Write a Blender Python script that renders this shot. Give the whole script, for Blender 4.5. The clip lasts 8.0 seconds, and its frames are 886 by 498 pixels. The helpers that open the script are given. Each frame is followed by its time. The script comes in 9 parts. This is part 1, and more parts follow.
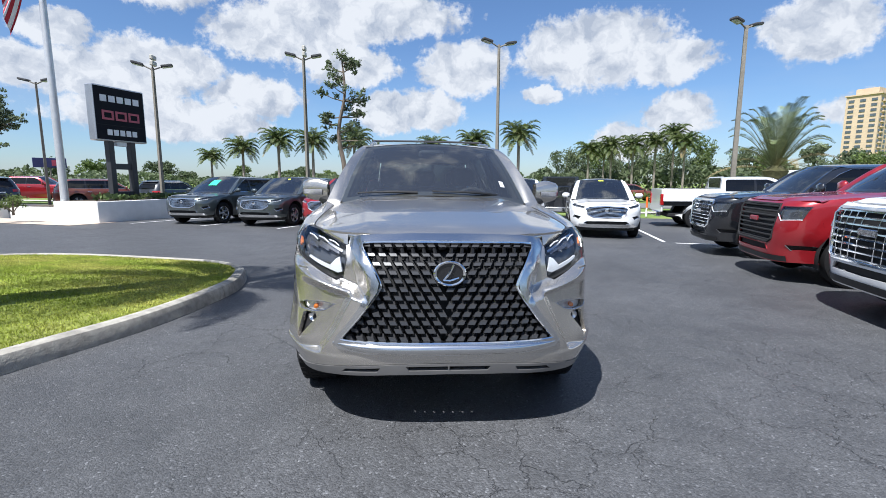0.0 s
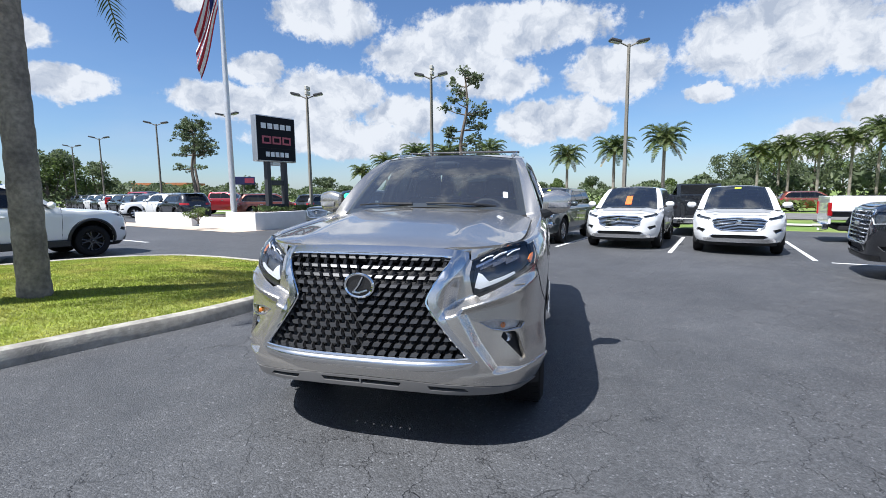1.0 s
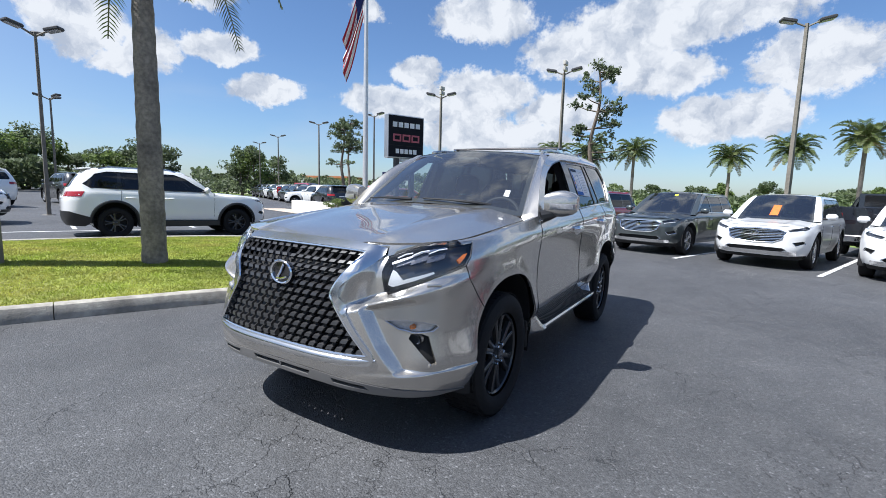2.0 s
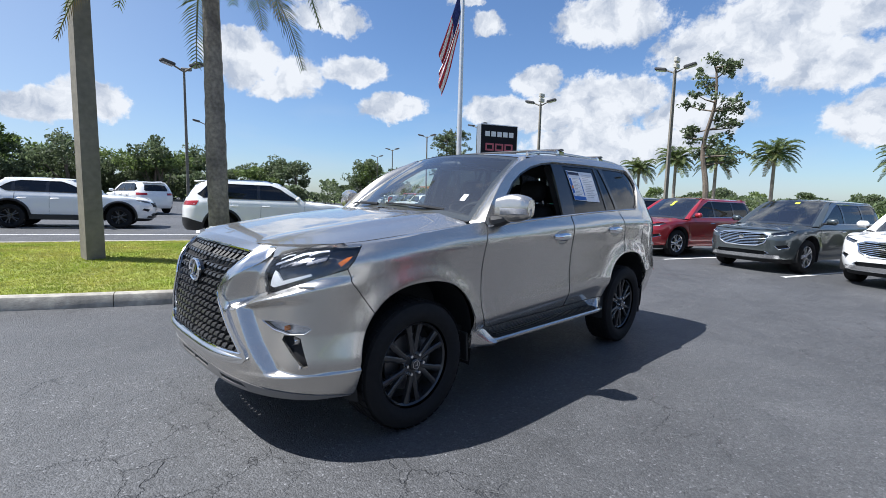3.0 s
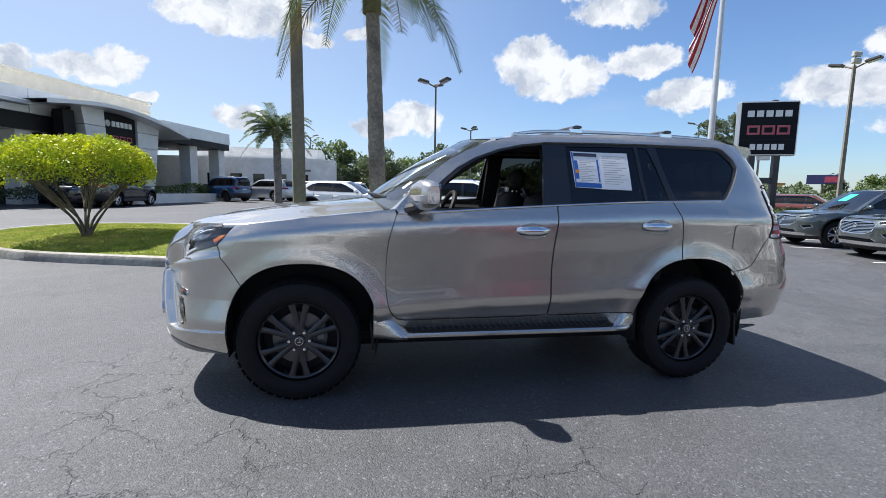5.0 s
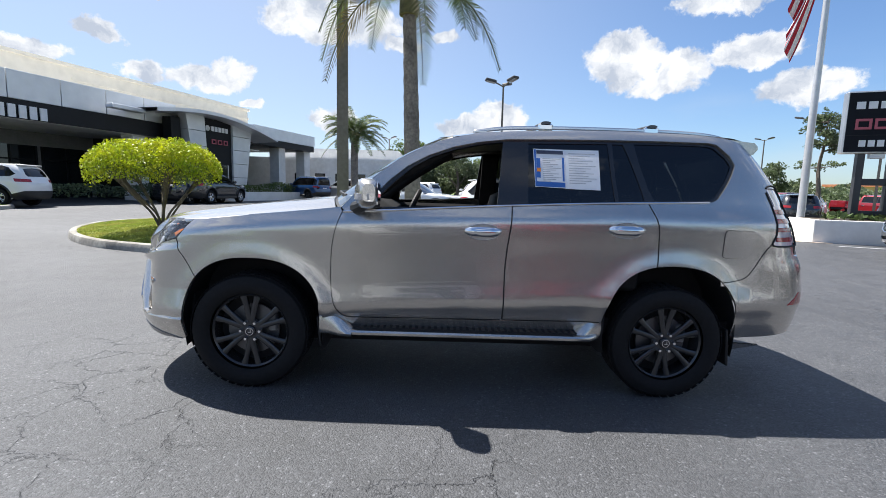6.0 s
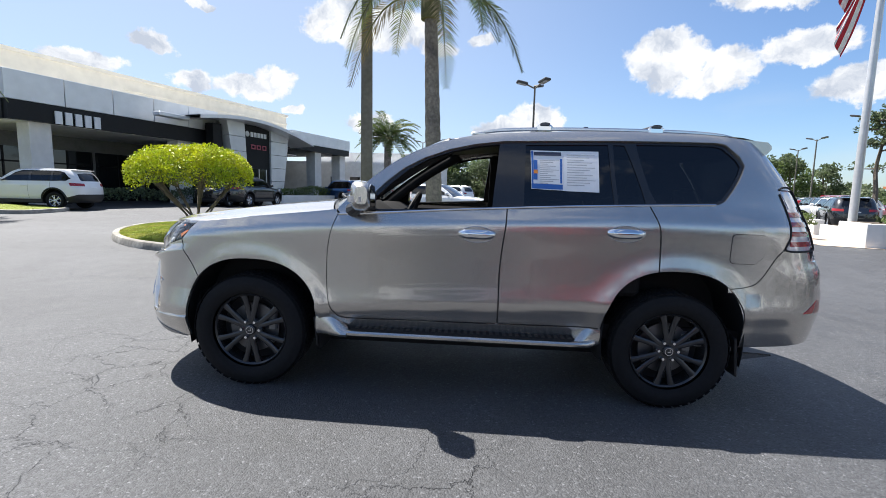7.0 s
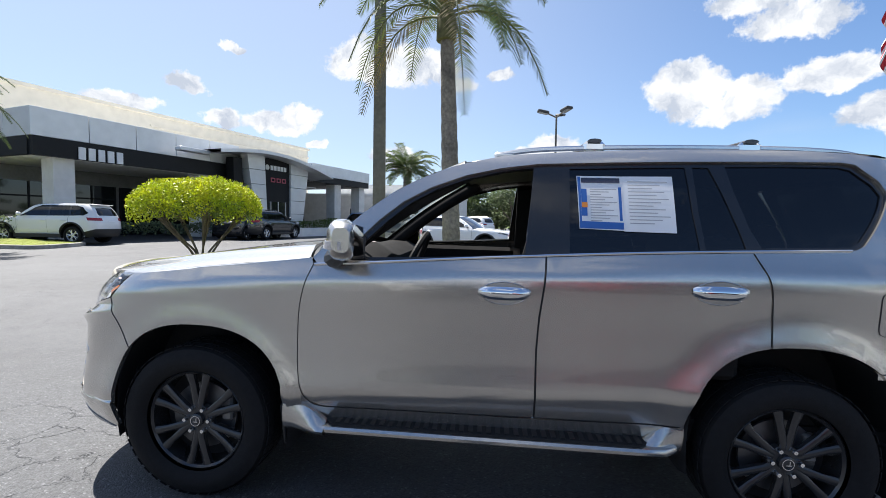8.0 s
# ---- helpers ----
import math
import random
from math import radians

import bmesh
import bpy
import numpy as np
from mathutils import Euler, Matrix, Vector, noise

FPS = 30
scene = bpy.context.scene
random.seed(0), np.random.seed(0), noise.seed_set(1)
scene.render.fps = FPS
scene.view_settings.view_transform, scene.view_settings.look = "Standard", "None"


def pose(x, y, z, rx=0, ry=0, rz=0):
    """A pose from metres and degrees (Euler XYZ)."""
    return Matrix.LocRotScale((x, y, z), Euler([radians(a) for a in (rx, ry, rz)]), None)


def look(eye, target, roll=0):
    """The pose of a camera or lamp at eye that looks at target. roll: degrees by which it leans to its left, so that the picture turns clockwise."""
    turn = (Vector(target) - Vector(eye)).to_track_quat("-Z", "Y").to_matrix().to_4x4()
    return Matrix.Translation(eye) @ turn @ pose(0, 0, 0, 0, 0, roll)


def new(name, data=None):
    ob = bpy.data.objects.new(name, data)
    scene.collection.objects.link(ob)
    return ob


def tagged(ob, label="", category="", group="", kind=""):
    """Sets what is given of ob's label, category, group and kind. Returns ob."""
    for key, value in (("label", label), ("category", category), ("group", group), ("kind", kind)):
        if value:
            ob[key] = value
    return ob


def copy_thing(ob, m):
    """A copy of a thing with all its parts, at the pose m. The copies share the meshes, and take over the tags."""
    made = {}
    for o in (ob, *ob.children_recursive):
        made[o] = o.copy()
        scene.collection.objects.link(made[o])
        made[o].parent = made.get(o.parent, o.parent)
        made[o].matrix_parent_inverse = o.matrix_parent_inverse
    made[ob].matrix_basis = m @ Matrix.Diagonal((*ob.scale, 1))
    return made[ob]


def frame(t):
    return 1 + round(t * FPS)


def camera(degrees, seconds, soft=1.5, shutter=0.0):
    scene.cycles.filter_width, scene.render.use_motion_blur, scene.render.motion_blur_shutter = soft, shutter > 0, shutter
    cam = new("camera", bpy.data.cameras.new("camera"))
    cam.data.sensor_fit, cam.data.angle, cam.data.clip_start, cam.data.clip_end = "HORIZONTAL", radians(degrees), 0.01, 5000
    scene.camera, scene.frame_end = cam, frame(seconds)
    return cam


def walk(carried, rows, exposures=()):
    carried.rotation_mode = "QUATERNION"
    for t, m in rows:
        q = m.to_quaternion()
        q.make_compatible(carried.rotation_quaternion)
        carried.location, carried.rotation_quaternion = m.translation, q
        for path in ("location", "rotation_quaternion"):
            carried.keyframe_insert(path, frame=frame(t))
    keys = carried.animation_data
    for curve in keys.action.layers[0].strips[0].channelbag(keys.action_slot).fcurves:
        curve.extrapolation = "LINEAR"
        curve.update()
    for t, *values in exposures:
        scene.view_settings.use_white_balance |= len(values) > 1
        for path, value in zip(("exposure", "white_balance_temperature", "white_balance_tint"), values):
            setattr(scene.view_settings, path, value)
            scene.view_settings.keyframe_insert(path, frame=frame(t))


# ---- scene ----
cam = camera(87.7, 8.0, soft=0.8, shutter=0.0)
# seconds, eye, target, roll
PATH = [
    (0, (-0.202, -3.229, 1.389), (-0.053, -1.255, 1.104), 0.2),
    (0.5, (0.371, -3.205, 1.391), (0.195, -1.23, 1.128), -0.2),
    (1, (0.968, -3.081, 1.39), (0.511, -1.149, 1.152), -0.6),
    (1.5, (1.51, -2.889, 1.379), (0.734, -1.062, 1.14), 0.1),
    (1.7, (1.706, -2.762, 1.379), (0.838, -0.976, 1.134), 0.7),
    (2.8, (2.713, -1.947, 1.366), (1.356, -0.496, 1.138), 2.0),
    (3, (2.871, -1.753, 1.365), (1.463, -0.349, 1.147), 1.4),
    (3.5, (3.244, -1.293, 1.356), (1.653, -0.098, 1.152), 0.8),
    (4, (3.491, -0.757, 1.345), (1.762, 0.227, 1.139), 0.5),
    (4.5, (3.681, -0.211, 1.337), (1.802, 0.437, 1.117), -0.3),
    (4.7, (3.769, 0.002, 1.334), (1.857, 0.539, 1.101), 0.4),
    (5.8, (3.876, 1.055, 1.337), (1.895, 1.169, 1.087), 1.0),
    (6, (3.889, 1.191, 1.34), (1.905, 1.244, 1.088), 1.4),
    (6.5, (3.919, 1.388, 1.343), (1.934, 1.361, 1.097), 1.5),
    (7, (3.879, 1.457, 1.341), (1.896, 1.358, 1.099), 1.3),
    (7.5, (3.502, 1.41, 1.358), (1.518, 1.236, 1.17), 1.0),
    (8, (3.039, 1.443, 1.395), (1.051, 1.253, 1.283), 0.9),
]
walk(cam, [(t, look(eye, target, roll)) for t, eye, target, roll in PATH], [(0.0, 0.80, 5950, 10), (3.0, 0.85, 6020, 10), (5.0, 0.97, 6150, 10), (6.5, 1.08, 6300, 10), (8.0, 1.14, 6350, 10)])

# ---- sun and sky ----
SUN_DIR = Vector((-0.37, -0.48, 1.0)).normalized()
sun_data = bpy.data.lights.new("sun", "SUN")
sun_data.energy, sun_data.angle, sun_data.color = 5.0, radians(0.55), (1.0, 0.955, 0.89)
sun = new("sun", sun_data)
sun.matrix_world = look(SUN_DIR * 50, (0, 0, 0))

# clouds: azimuth from north to east, elevation, half width, half height, in degrees
CLOUDS = [
    (-12.8, 16.1, 9, 3.4), (-5.2, 18.5, 12, 2.7), (-6.6, 13.2, 5.5, 2.3), (-25.2, 12.0, 5.3, 2.2),
    (-17.2, 9.4, 5.4, 2.3), (-33.6, 10.2, 6, 2.2), (-25.6, 6.6, 10, 2.4), (6.7, 13.2, 5.2, 3.0),
    (21.5, 14.5, 8.6, 3.8), (29.1, 12.7, 4.8, 2.0), (16.0, 9.9, 2.2, 0.9), (2.7, 8.7, 4, 2.4),
    (30.3, 7.4, 3.2, 2.6), (25.6, 4.6, 4.4, 2.1), (42.3, 14.2, 4.5, 2.9), (-2.8, 8.0, 4.2, 2.5),
    (-64.3, 11.8, 3.6, 1.4), (-51.5, 10.6, 4.0, 1.5), (-26.7, 19.5, 6, 2.4), (-59.1, 19.4, 4.8, 1.6),
    (-68.2, 14.6, 4.0, 2.6), (-81.8, 8.7, 3.2, 1.7), (-62.6, 13.6, 2.9, 1.9), (-56.4, 14.4, 3.9, 1.5),
    (-40.2, 19.7, 2.4, 1.4), (-43.1, 22.3, 2, 0.9), (-93.8, 16.4, 2.2, 0.9), (-88.6, 17.2, 1.8, 0.7),
    (-34.5, 13.8, 3.0, 1.7), (-28.0, 10.6, 5, 3.6), (-37.5, 10.3, 6, 1.9), (-100.9, 18.2, 7.6, 2.1),
    (-112.6, 11.8, 2.0, 1.4), (-102.0, 8.0, 3.0, 1.2), (-85.9, 7.7, 3.8, 1.4), (-130.2, 11.9, 3.0, 1.1),
    (-124.5, 14.0, 2.2, 0.9), (-121.0, 11.1, 2.0, 1.2), (-115.5, 11.0, 3.7, 1.3), (-104.5, 18.5, 5.2, 2.4),
    (-110.8, 9.1, 1.3, 0.5), (-119.7, 18.6, 1.4, 0.5), (-61.5, 22.0, 5.2, 1.5), (48, 6.5, 5, 1.6),
]


def make_sky():
    world = bpy.data.worlds.new("sky")
    scene.world = world
    world.use_nodes = True
    nt = world.node_tree
    nt.nodes.clear()
    N, L = nt.nodes.new, nt.links.new

    def math_node(op, a, b=None, c=None, clamp=False):
        n = N("ShaderNodeMath")
        n.operation, n.use_clamp = op, clamp
        for i, v in enumerate((a, b, c)):
            if v is None:
                continue
            if isinstance(v, (int, float)):
                n.inputs[i].default_value = v
            else:
                L(v, n.inputs[i])
        return n.outputs[0]

    sky = N("ShaderNodeTexSky")
    sky.sky_type, sky.sun_disc = "NISHITA", False
    sky.sun_elevation = math.asin(SUN_DIR.z)
    sky.sun_rotation = math.atan2(SUN_DIR.x, SUN_DIR.y)
    sky.air_density, sky.dust_density, sky.ozone_density = 1.0, 0.55, 3.0
    co = N("ShaderNodeTexCoord")
    sep = N("ShaderNodeSeparateXYZ")
    L(co.outputs["Generated"], sep.inputs[0])
    az = math_node("MULTIPLY", math_node("ARCTAN2", sep.outputs[0], sep.outputs[1]), 180 / math.pi)
    el = math_node("MULTIPLY", math_node("ARCSINE", sep.outputs[2]), 180 / math.pi)
    flat = N("ShaderNodeCombineXYZ")
    L(az, flat.inputs[0])
    L(el, flat.inputs[1])
    # uneven edges: the plane is warped by two scales of noise
    warp = N("ShaderNodeTexNoise")
    warp.inputs["Scale"].default_value, warp.inputs["Detail"].default_value, warp.inputs["Roughness"].default_value = 0.22, 7.0, 0.62
    L(flat.outputs[0], warp.inputs["Vector"])
    shift = N("ShaderNodeVectorMath")
    shift.operation = "MULTIPLY_ADD"
    shift.inputs[1].default_value, shift.inputs[2].default_value = (5.0, 3.6, 0), (-2.5, -1.8, 0)
    L(warp.outputs["Color"], shift.inputs[0])
    add = N("ShaderNodeVectorMath")
    L(flat.outputs[0], add.inputs[0])
    L(shift.outputs[0], add.inputs[1])
    near_ = None
    for a, e, w, h in CLOUDS:
        m = N("ShaderNodeVectorMath")
        m.operation = "MULTIPLY_ADD"
        m.inputs[1].default_value, m.inputs[2].default_value = (1 / (w * 1.12), 1 / (h * 1.12), 0), (-a / (w * 1.12), -e / (h * 1.12), 0)
        L(add.outputs[0], m.inputs[0])
        d = N("ShaderNodeVectorMath")
        d.operation = "LENGTH"
        L(m.outputs[0], d.inputs[0])
        near_ = d.outputs["Value"] if near_ is None else math_node("MINIMUM", near_, d.outputs["Value"])
    # clouds of the parts of the sky that lie behind and above
    far_noise = N("ShaderNodeTexNoise")
    far_noise.inputs["Scale"].default_value, far_noise.inputs["Detail"].default_value, far_noise.inputs["Roughness"].default_value = 3.2, 8.0, 0.58
    L(co.outputs["Generated"], far_noise.inputs["Vector"])
    far = math_node("MULTIPLY", math_node("SUBTRACT", far_noise.outputs["Fac"], 0.53), 9.0, clamp=True)
    away = math_node("MULTIPLY", math_node("ADD", math_node("SUBTRACT", math_node("ABSOLUTE", math_node("ADD", az, 42.0)), 96.0), 0.0), 0.1, clamp=True)
    high = math_node("MULTIPLY", math_node("SUBTRACT", el, 25.0), 0.2, clamp=True)
    far = math_node("MULTIPLY", far, math_node("MAXIMUM", away, high))
    fine = N("ShaderNodeTexNoise")
    fine.inputs["Scale"].default_value, fine.inputs["Detail"].default_value, fine.inputs["Roughness"].default_value = 0.9, 6.0, 0.65
    L(flat.outputs[0], fine.inputs["Vector"])
    edge = math_node("ADD", near_, math_node("MULTIPLY", math_node("SUBTRACT", fine.outputs["Fac"], 0.5), 0.75))
    mask = N("ShaderNodeMapRange")
    mask.interpolation_type = "SMOOTHSTEP"
    mask.inputs["From Min"].default_value, mask.inputs["From Max"].default_value = 1.02, 0.74
    L(edge, mask.inputs["Value"])
    full = math_node("MAXIMUM", mask.outputs[0], far)
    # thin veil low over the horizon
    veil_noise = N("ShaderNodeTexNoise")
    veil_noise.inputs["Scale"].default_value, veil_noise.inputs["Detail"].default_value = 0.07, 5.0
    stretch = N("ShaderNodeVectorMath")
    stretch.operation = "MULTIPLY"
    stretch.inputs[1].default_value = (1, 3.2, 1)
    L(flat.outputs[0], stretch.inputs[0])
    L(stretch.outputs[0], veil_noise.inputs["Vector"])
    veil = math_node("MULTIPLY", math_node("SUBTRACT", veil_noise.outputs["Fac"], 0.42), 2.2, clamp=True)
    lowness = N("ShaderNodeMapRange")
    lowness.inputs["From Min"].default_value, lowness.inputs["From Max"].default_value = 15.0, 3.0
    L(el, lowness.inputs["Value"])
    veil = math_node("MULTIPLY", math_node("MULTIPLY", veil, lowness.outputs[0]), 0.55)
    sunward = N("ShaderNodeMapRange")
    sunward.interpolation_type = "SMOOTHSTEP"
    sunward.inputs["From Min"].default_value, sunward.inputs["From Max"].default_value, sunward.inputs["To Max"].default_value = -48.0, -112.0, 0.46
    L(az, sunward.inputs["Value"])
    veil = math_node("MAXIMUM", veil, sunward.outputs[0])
    # cloud tone: bright tops, grey undersides
    tone_noise = N("ShaderNodeTexNoise")
    tone_noise.inputs["Scale"].default_value, tone_noise.inputs["Detail"].default_value, tone_noise.inputs["Roughness"].default_value = 0.30, 6.0, 0.6
    up = N("ShaderNodeVectorMath")
    up.inputs[1].default_value = (0.6, 1.2, 3.0)
    L(add.outputs[0], up.inputs[0])
    L(up.outputs[0], tone_noise.inputs["Vector"])
    tone = N("ShaderNodeValToRGB")
    tone.color_ramp.elements[0].position, tone.color_ramp.elements[0].color = 0.36, (0.56, 0.61, 0.70, 1)
    tone.color_ramp.elements[1].position, tone.color_ramp.elements[1].color = 0.56, (1.0, 1.0, 1.0, 1)
    L(tone_noise.outputs["Fac"], tone.inputs[0])
    sky_bg, cloud_bg, veil_bg = N("ShaderNodeBackground"), N("ShaderNodeBackground"), N("ShaderNodeBackground")
    sky_bg.inputs[1].default_value = SKY_STRENGTH
    cloud_bg.inputs[1].default_value = 0.50
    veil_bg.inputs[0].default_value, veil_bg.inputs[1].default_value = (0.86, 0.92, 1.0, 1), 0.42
    clear = N("ShaderNodeMix")
    clear.data_type, clear.blend_type = "RGBA", "MULTIPLY"
    clear.inputs["Factor"].default_value, clear.inputs["B"].default_value = 1.0, (0.90, 0.99, 1.10, 1)
    L(sky.outputs[0], clear.inputs["A"])
    L(clear.outputs["Result"], sky_bg.inputs[0])
    L(tone.outputs[0], cloud_bg.inputs[0])
    mix1, mix2, out = N("ShaderNodeMixShader"), N("ShaderNodeMixShader"), N("ShaderNodeOutputWorld")
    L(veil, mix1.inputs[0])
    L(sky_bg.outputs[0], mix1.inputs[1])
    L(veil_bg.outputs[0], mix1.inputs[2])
    L(full, mix2.inputs[0])
    L(mix1.outputs[0], mix2.inputs[1])
    L(cloud_bg.outputs[0], mix2.inputs[2])
    L(mix2.outputs[0], out.inputs[0])


SKY_STRENGTH = 0.070
make_sky()

# ---- materials ----
MATS = {}


def material(name, color, rough=0.6, metal=0.0, coat=0.0, spec=0.5, vary=0.12, scale=8.0, bump=0.0, bump_scale=60.0, second=None, second_scale=1.3, island=0.0, detail=5.0, coat_rough=0.03, through_light=0.0):
    """A node material: base colour varied at two scales, with fine relief."""
    if name in MATS:
        return MATS[name]
    m = bpy.data.materials.new(name)
    m.use_nodes = True
    nt = m.node_tree
    N, L = nt.nodes.new, nt.links.new
    b = nt.nodes["Principled BSDF"]
    b.inputs["Roughness"].default_value, b.inputs["Metallic"].default_value = rough, metal
    b.inputs["Coat Weight"].default_value, b.inputs["Coat Roughness"].default_value = coat, coat_rough
    b.inputs["Specular IOR Level"].default_value = spec
    co = N("ShaderNodeTexCoord")
    n1, n2 = N("ShaderNodeTexNoise"), N("ShaderNodeTexNoise")
    n1.inputs["Scale"].default_value, n1.inputs["Detail"].default_value = scale, detail
    n2.inputs["Scale"].default_value, n2.inputs["Detail"].default_value = second_scale, 4.0
    for n in (n1, n2):
        L(co.outputs["Object"], n.inputs["Vector"])
    mix = N("ShaderNodeMix")
    mix.data_type, mix.blend_type = "RGBA", "MIX"
    two = second or tuple(c * (1 - 1.6 * vary) for c in color)
    mix.inputs["A"].default_value, mix.inputs["B"].default_value = (*color, 1), (*two, 1)
    ramp = N("ShaderNodeMapRange")
    ramp.inputs["From Min"].default_value, ramp.inputs["From Max"].default_value = 0.40, 0.68
    L(n2.outputs["Fac"], ramp.inputs["Value"])
    L(ramp.outputs[0], mix.inputs["Factor"])
    val = N("ShaderNodeHueSaturation")
    mr = N("ShaderNodeMapRange")
    mr.inputs["From Min"].default_value, mr.inputs["From Max"].default_value = 0.3, 0.7
    mr.inputs["To Min"].default_value, mr.inputs["To Max"].default_value = 1 - vary, 1 + vary
    L(n1.outputs["Fac"], mr.inputs["Value"])
    if island:
        g, mm, ad = N("ShaderNodeNewGeometry"), N("ShaderNodeMath"), N("ShaderNodeMath")
        mm.operation = "MULTIPLY_ADD"
        mm.inputs[1].default_value, mm.inputs[2].default_value = island, 1 - island / 2
        L(g.outputs["Random Per Island"], mm.inputs[0])
        ad.operation = "MULTIPLY"
        L(mm.outputs[0], ad.inputs[0])
        L(mr.outputs[0], ad.inputs[1])
        L(ad.outputs[0], val.inputs["Value"])
    else:
        L(mr.outputs[0], val.inputs["Value"])
    L(mix.outputs["Result"], val.inputs["Color"])
    L(val.outputs[0], b.inputs["Base Color"])
    if bump:
        n3, bp = N("ShaderNodeTexNoise"), N("ShaderNodeBump")
        n3.inputs["Scale"].default_value, n3.inputs["Detail"].default_value = bump_scale, 3.0
        L(co.outputs["Object"], n3.inputs["Vector"])
        bp.inputs["Strength"].default_value, bp.inputs["Distance"].default_value = bump, 0.01
        L(n3.outputs["Fac"], bp.inputs["Height"])
        L(bp.outputs[0], b.inputs["Normal"])
    if through_light:  # thin leaves let light through
        t, mx, out = N("ShaderNodeBsdfTranslucent"), N("ShaderNodeMixShader"), nt.nodes["Material Output"]
        mx.inputs[0].default_value = through_light
        L(val.outputs[0], t.inputs["Color"])
        L(b.outputs[0], mx.inputs[1])
        L(t.outputs[0], mx.inputs[2])
        L(mx.outputs[0], out.inputs["Surface"])
    MATS[name] = m
    return m


def car_paint(name, color, metal=0.55, rough=0.32, flake=0.10):
    m = material(name, color, rough=rough, metal=metal, coat=1.0, coat_rough=0.015, vary=flake, scale=900.0, second=tuple(c * 0.97 for c in color), detail=1.0)
    m.node_tree.nodes["Principled BSDF"].inputs["Coat IOR"].default_value = 1.65
    return m


def asphalt_material():
    m = bpy.data.materials.new("asphalt")
    m.use_nodes = True
    nt = m.node_tree
    N, L = nt.nodes.new, nt.links.new
    b = nt.nodes["Principled BSDF"]
    co = N("ShaderNodeTexCoord")

    def tex(kind, scale, **kw):
        n = N(kind)
        n.inputs["Scale"].default_value = scale
        for k, v in kw.items():
            n.inputs[k].default_value = v
        L(co.outputs["Object"], n.inputs["Vector"])
        return n

    def remap(sock, a, b_, c, d):
        r = N("ShaderNodeMapRange")
        for k, v in zip(("From Min", "From Max", "To Min", "To Max"), (a, b_, c, d)):
            r.inputs[k].default_value = v
        L(sock, r.inputs["Value"])
        return r.outputs[0]

    def mul(a, b_, op="MULTIPLY"):
        n = N("ShaderNodeMath")
        n.operation = op
        L(a, n.inputs[0])
        if isinstance(b_, float):
            n.inputs[1].default_value = b_
        else:
            L(b_, n.inputs[1])
        return n.outputs[0]

    big = tex("ShaderNodeTexNoise", 0.35, Detail=6.0, Roughness=0.6)
    mid = tex("ShaderNodeTexNoise", 3.0, Detail=5.0, Roughness=0.65)
    stone = tex("ShaderNodeTexVoronoi", 95.0)
    fine = tex("ShaderNodeTexNoise", 260.0, Detail=2.0)
    warp = tex("ShaderNodeTexNoise", 2.2, Detail=5.0, Roughness=0.7)
    wm = N("ShaderNodeVectorMath")
    wm.operation = "MULTIPLY_ADD"
    wm.inputs[1].default_value = (0.5, 0.5, 0.0)
    L(warp.outputs["Color"], wm.inputs[0])
    L(co.outputs["Object"], wm.inputs[2])
    crack = N("ShaderNodeTexVoronoi")
    crack.feature = "DISTANCE_TO_EDGE"
    crack.inputs["Scale"].default_value = 2.4
    L(wm.outputs[0], crack.inputs["Vector"])
    where = remap(tex("ShaderNodeTexNoise", 0.55, Detail=4.0).outputs["Fac"], 0.47, 0.60, 0.0, 1.0)
    line = remap(crack.outputs["Distance"], 0.0, 0.011, 1.0, 0.0)
    crackmask = mul(line, where)
    tone = mul(remap(big.outputs["Fac"], 0.3, 0.7, 0.80, 1.22), remap(mid.outputs["Fac"], 0.3, 0.7, 0.88, 1.14))
    chips = remap(stone.outputs["Color"], 0.0, 1.0, 0.60, 1.42)
    tone = mul(mul(tone, chips), remap(fine.outputs["Fac"], 0.3, 0.7, 0.8, 1.2))
    pale = remap(stone.outputs["Color"], 0.84, 0.95, 0.0, 0.8)
    tone = mul(tone, mul(pale, 1.0, "ADD"))
    tone = mul(tone, remap(crackmask, 0.0, 1.0, 1.0, 0.46))
    base = N("ShaderNodeMix")
    base.data_type, base.blend_type = "RGBA", "MULTIPLY"
    base.inputs["Factor"].default_value = 1.0
    base.inputs["A"].default_value = (0.069, 0.070, 0.073, 1)
    L(tone, base.inputs["B"])
    L(base.outputs["Result"], b.inputs["Base Color"])
    L(remap(mid.outputs["Fac"], 0.3, 0.7, 0.52, 0.68), b.inputs["Roughness"])
    b.inputs["Specular IOR Level"].default_value = 0.45
    h = mul(mul(remap(stone.outputs["Distance"], 0.0, 0.7, 1.0, 0.0), remap(crackmask, 0.0, 1.0, 0.0, -3.0), "ADD"), remap(fine.outputs["Fac"], 0.3, 0.7, 0.0, 0.5), "ADD")
    bp = N("ShaderNodeBump")
    bp.inputs["Strength"].default_value, bp.inputs["Distance"].default_value = 0.75, 0.004
    L(h, bp.inputs["Height"])
    L(bp.outputs[0], b.inputs["Normal"])
    return m


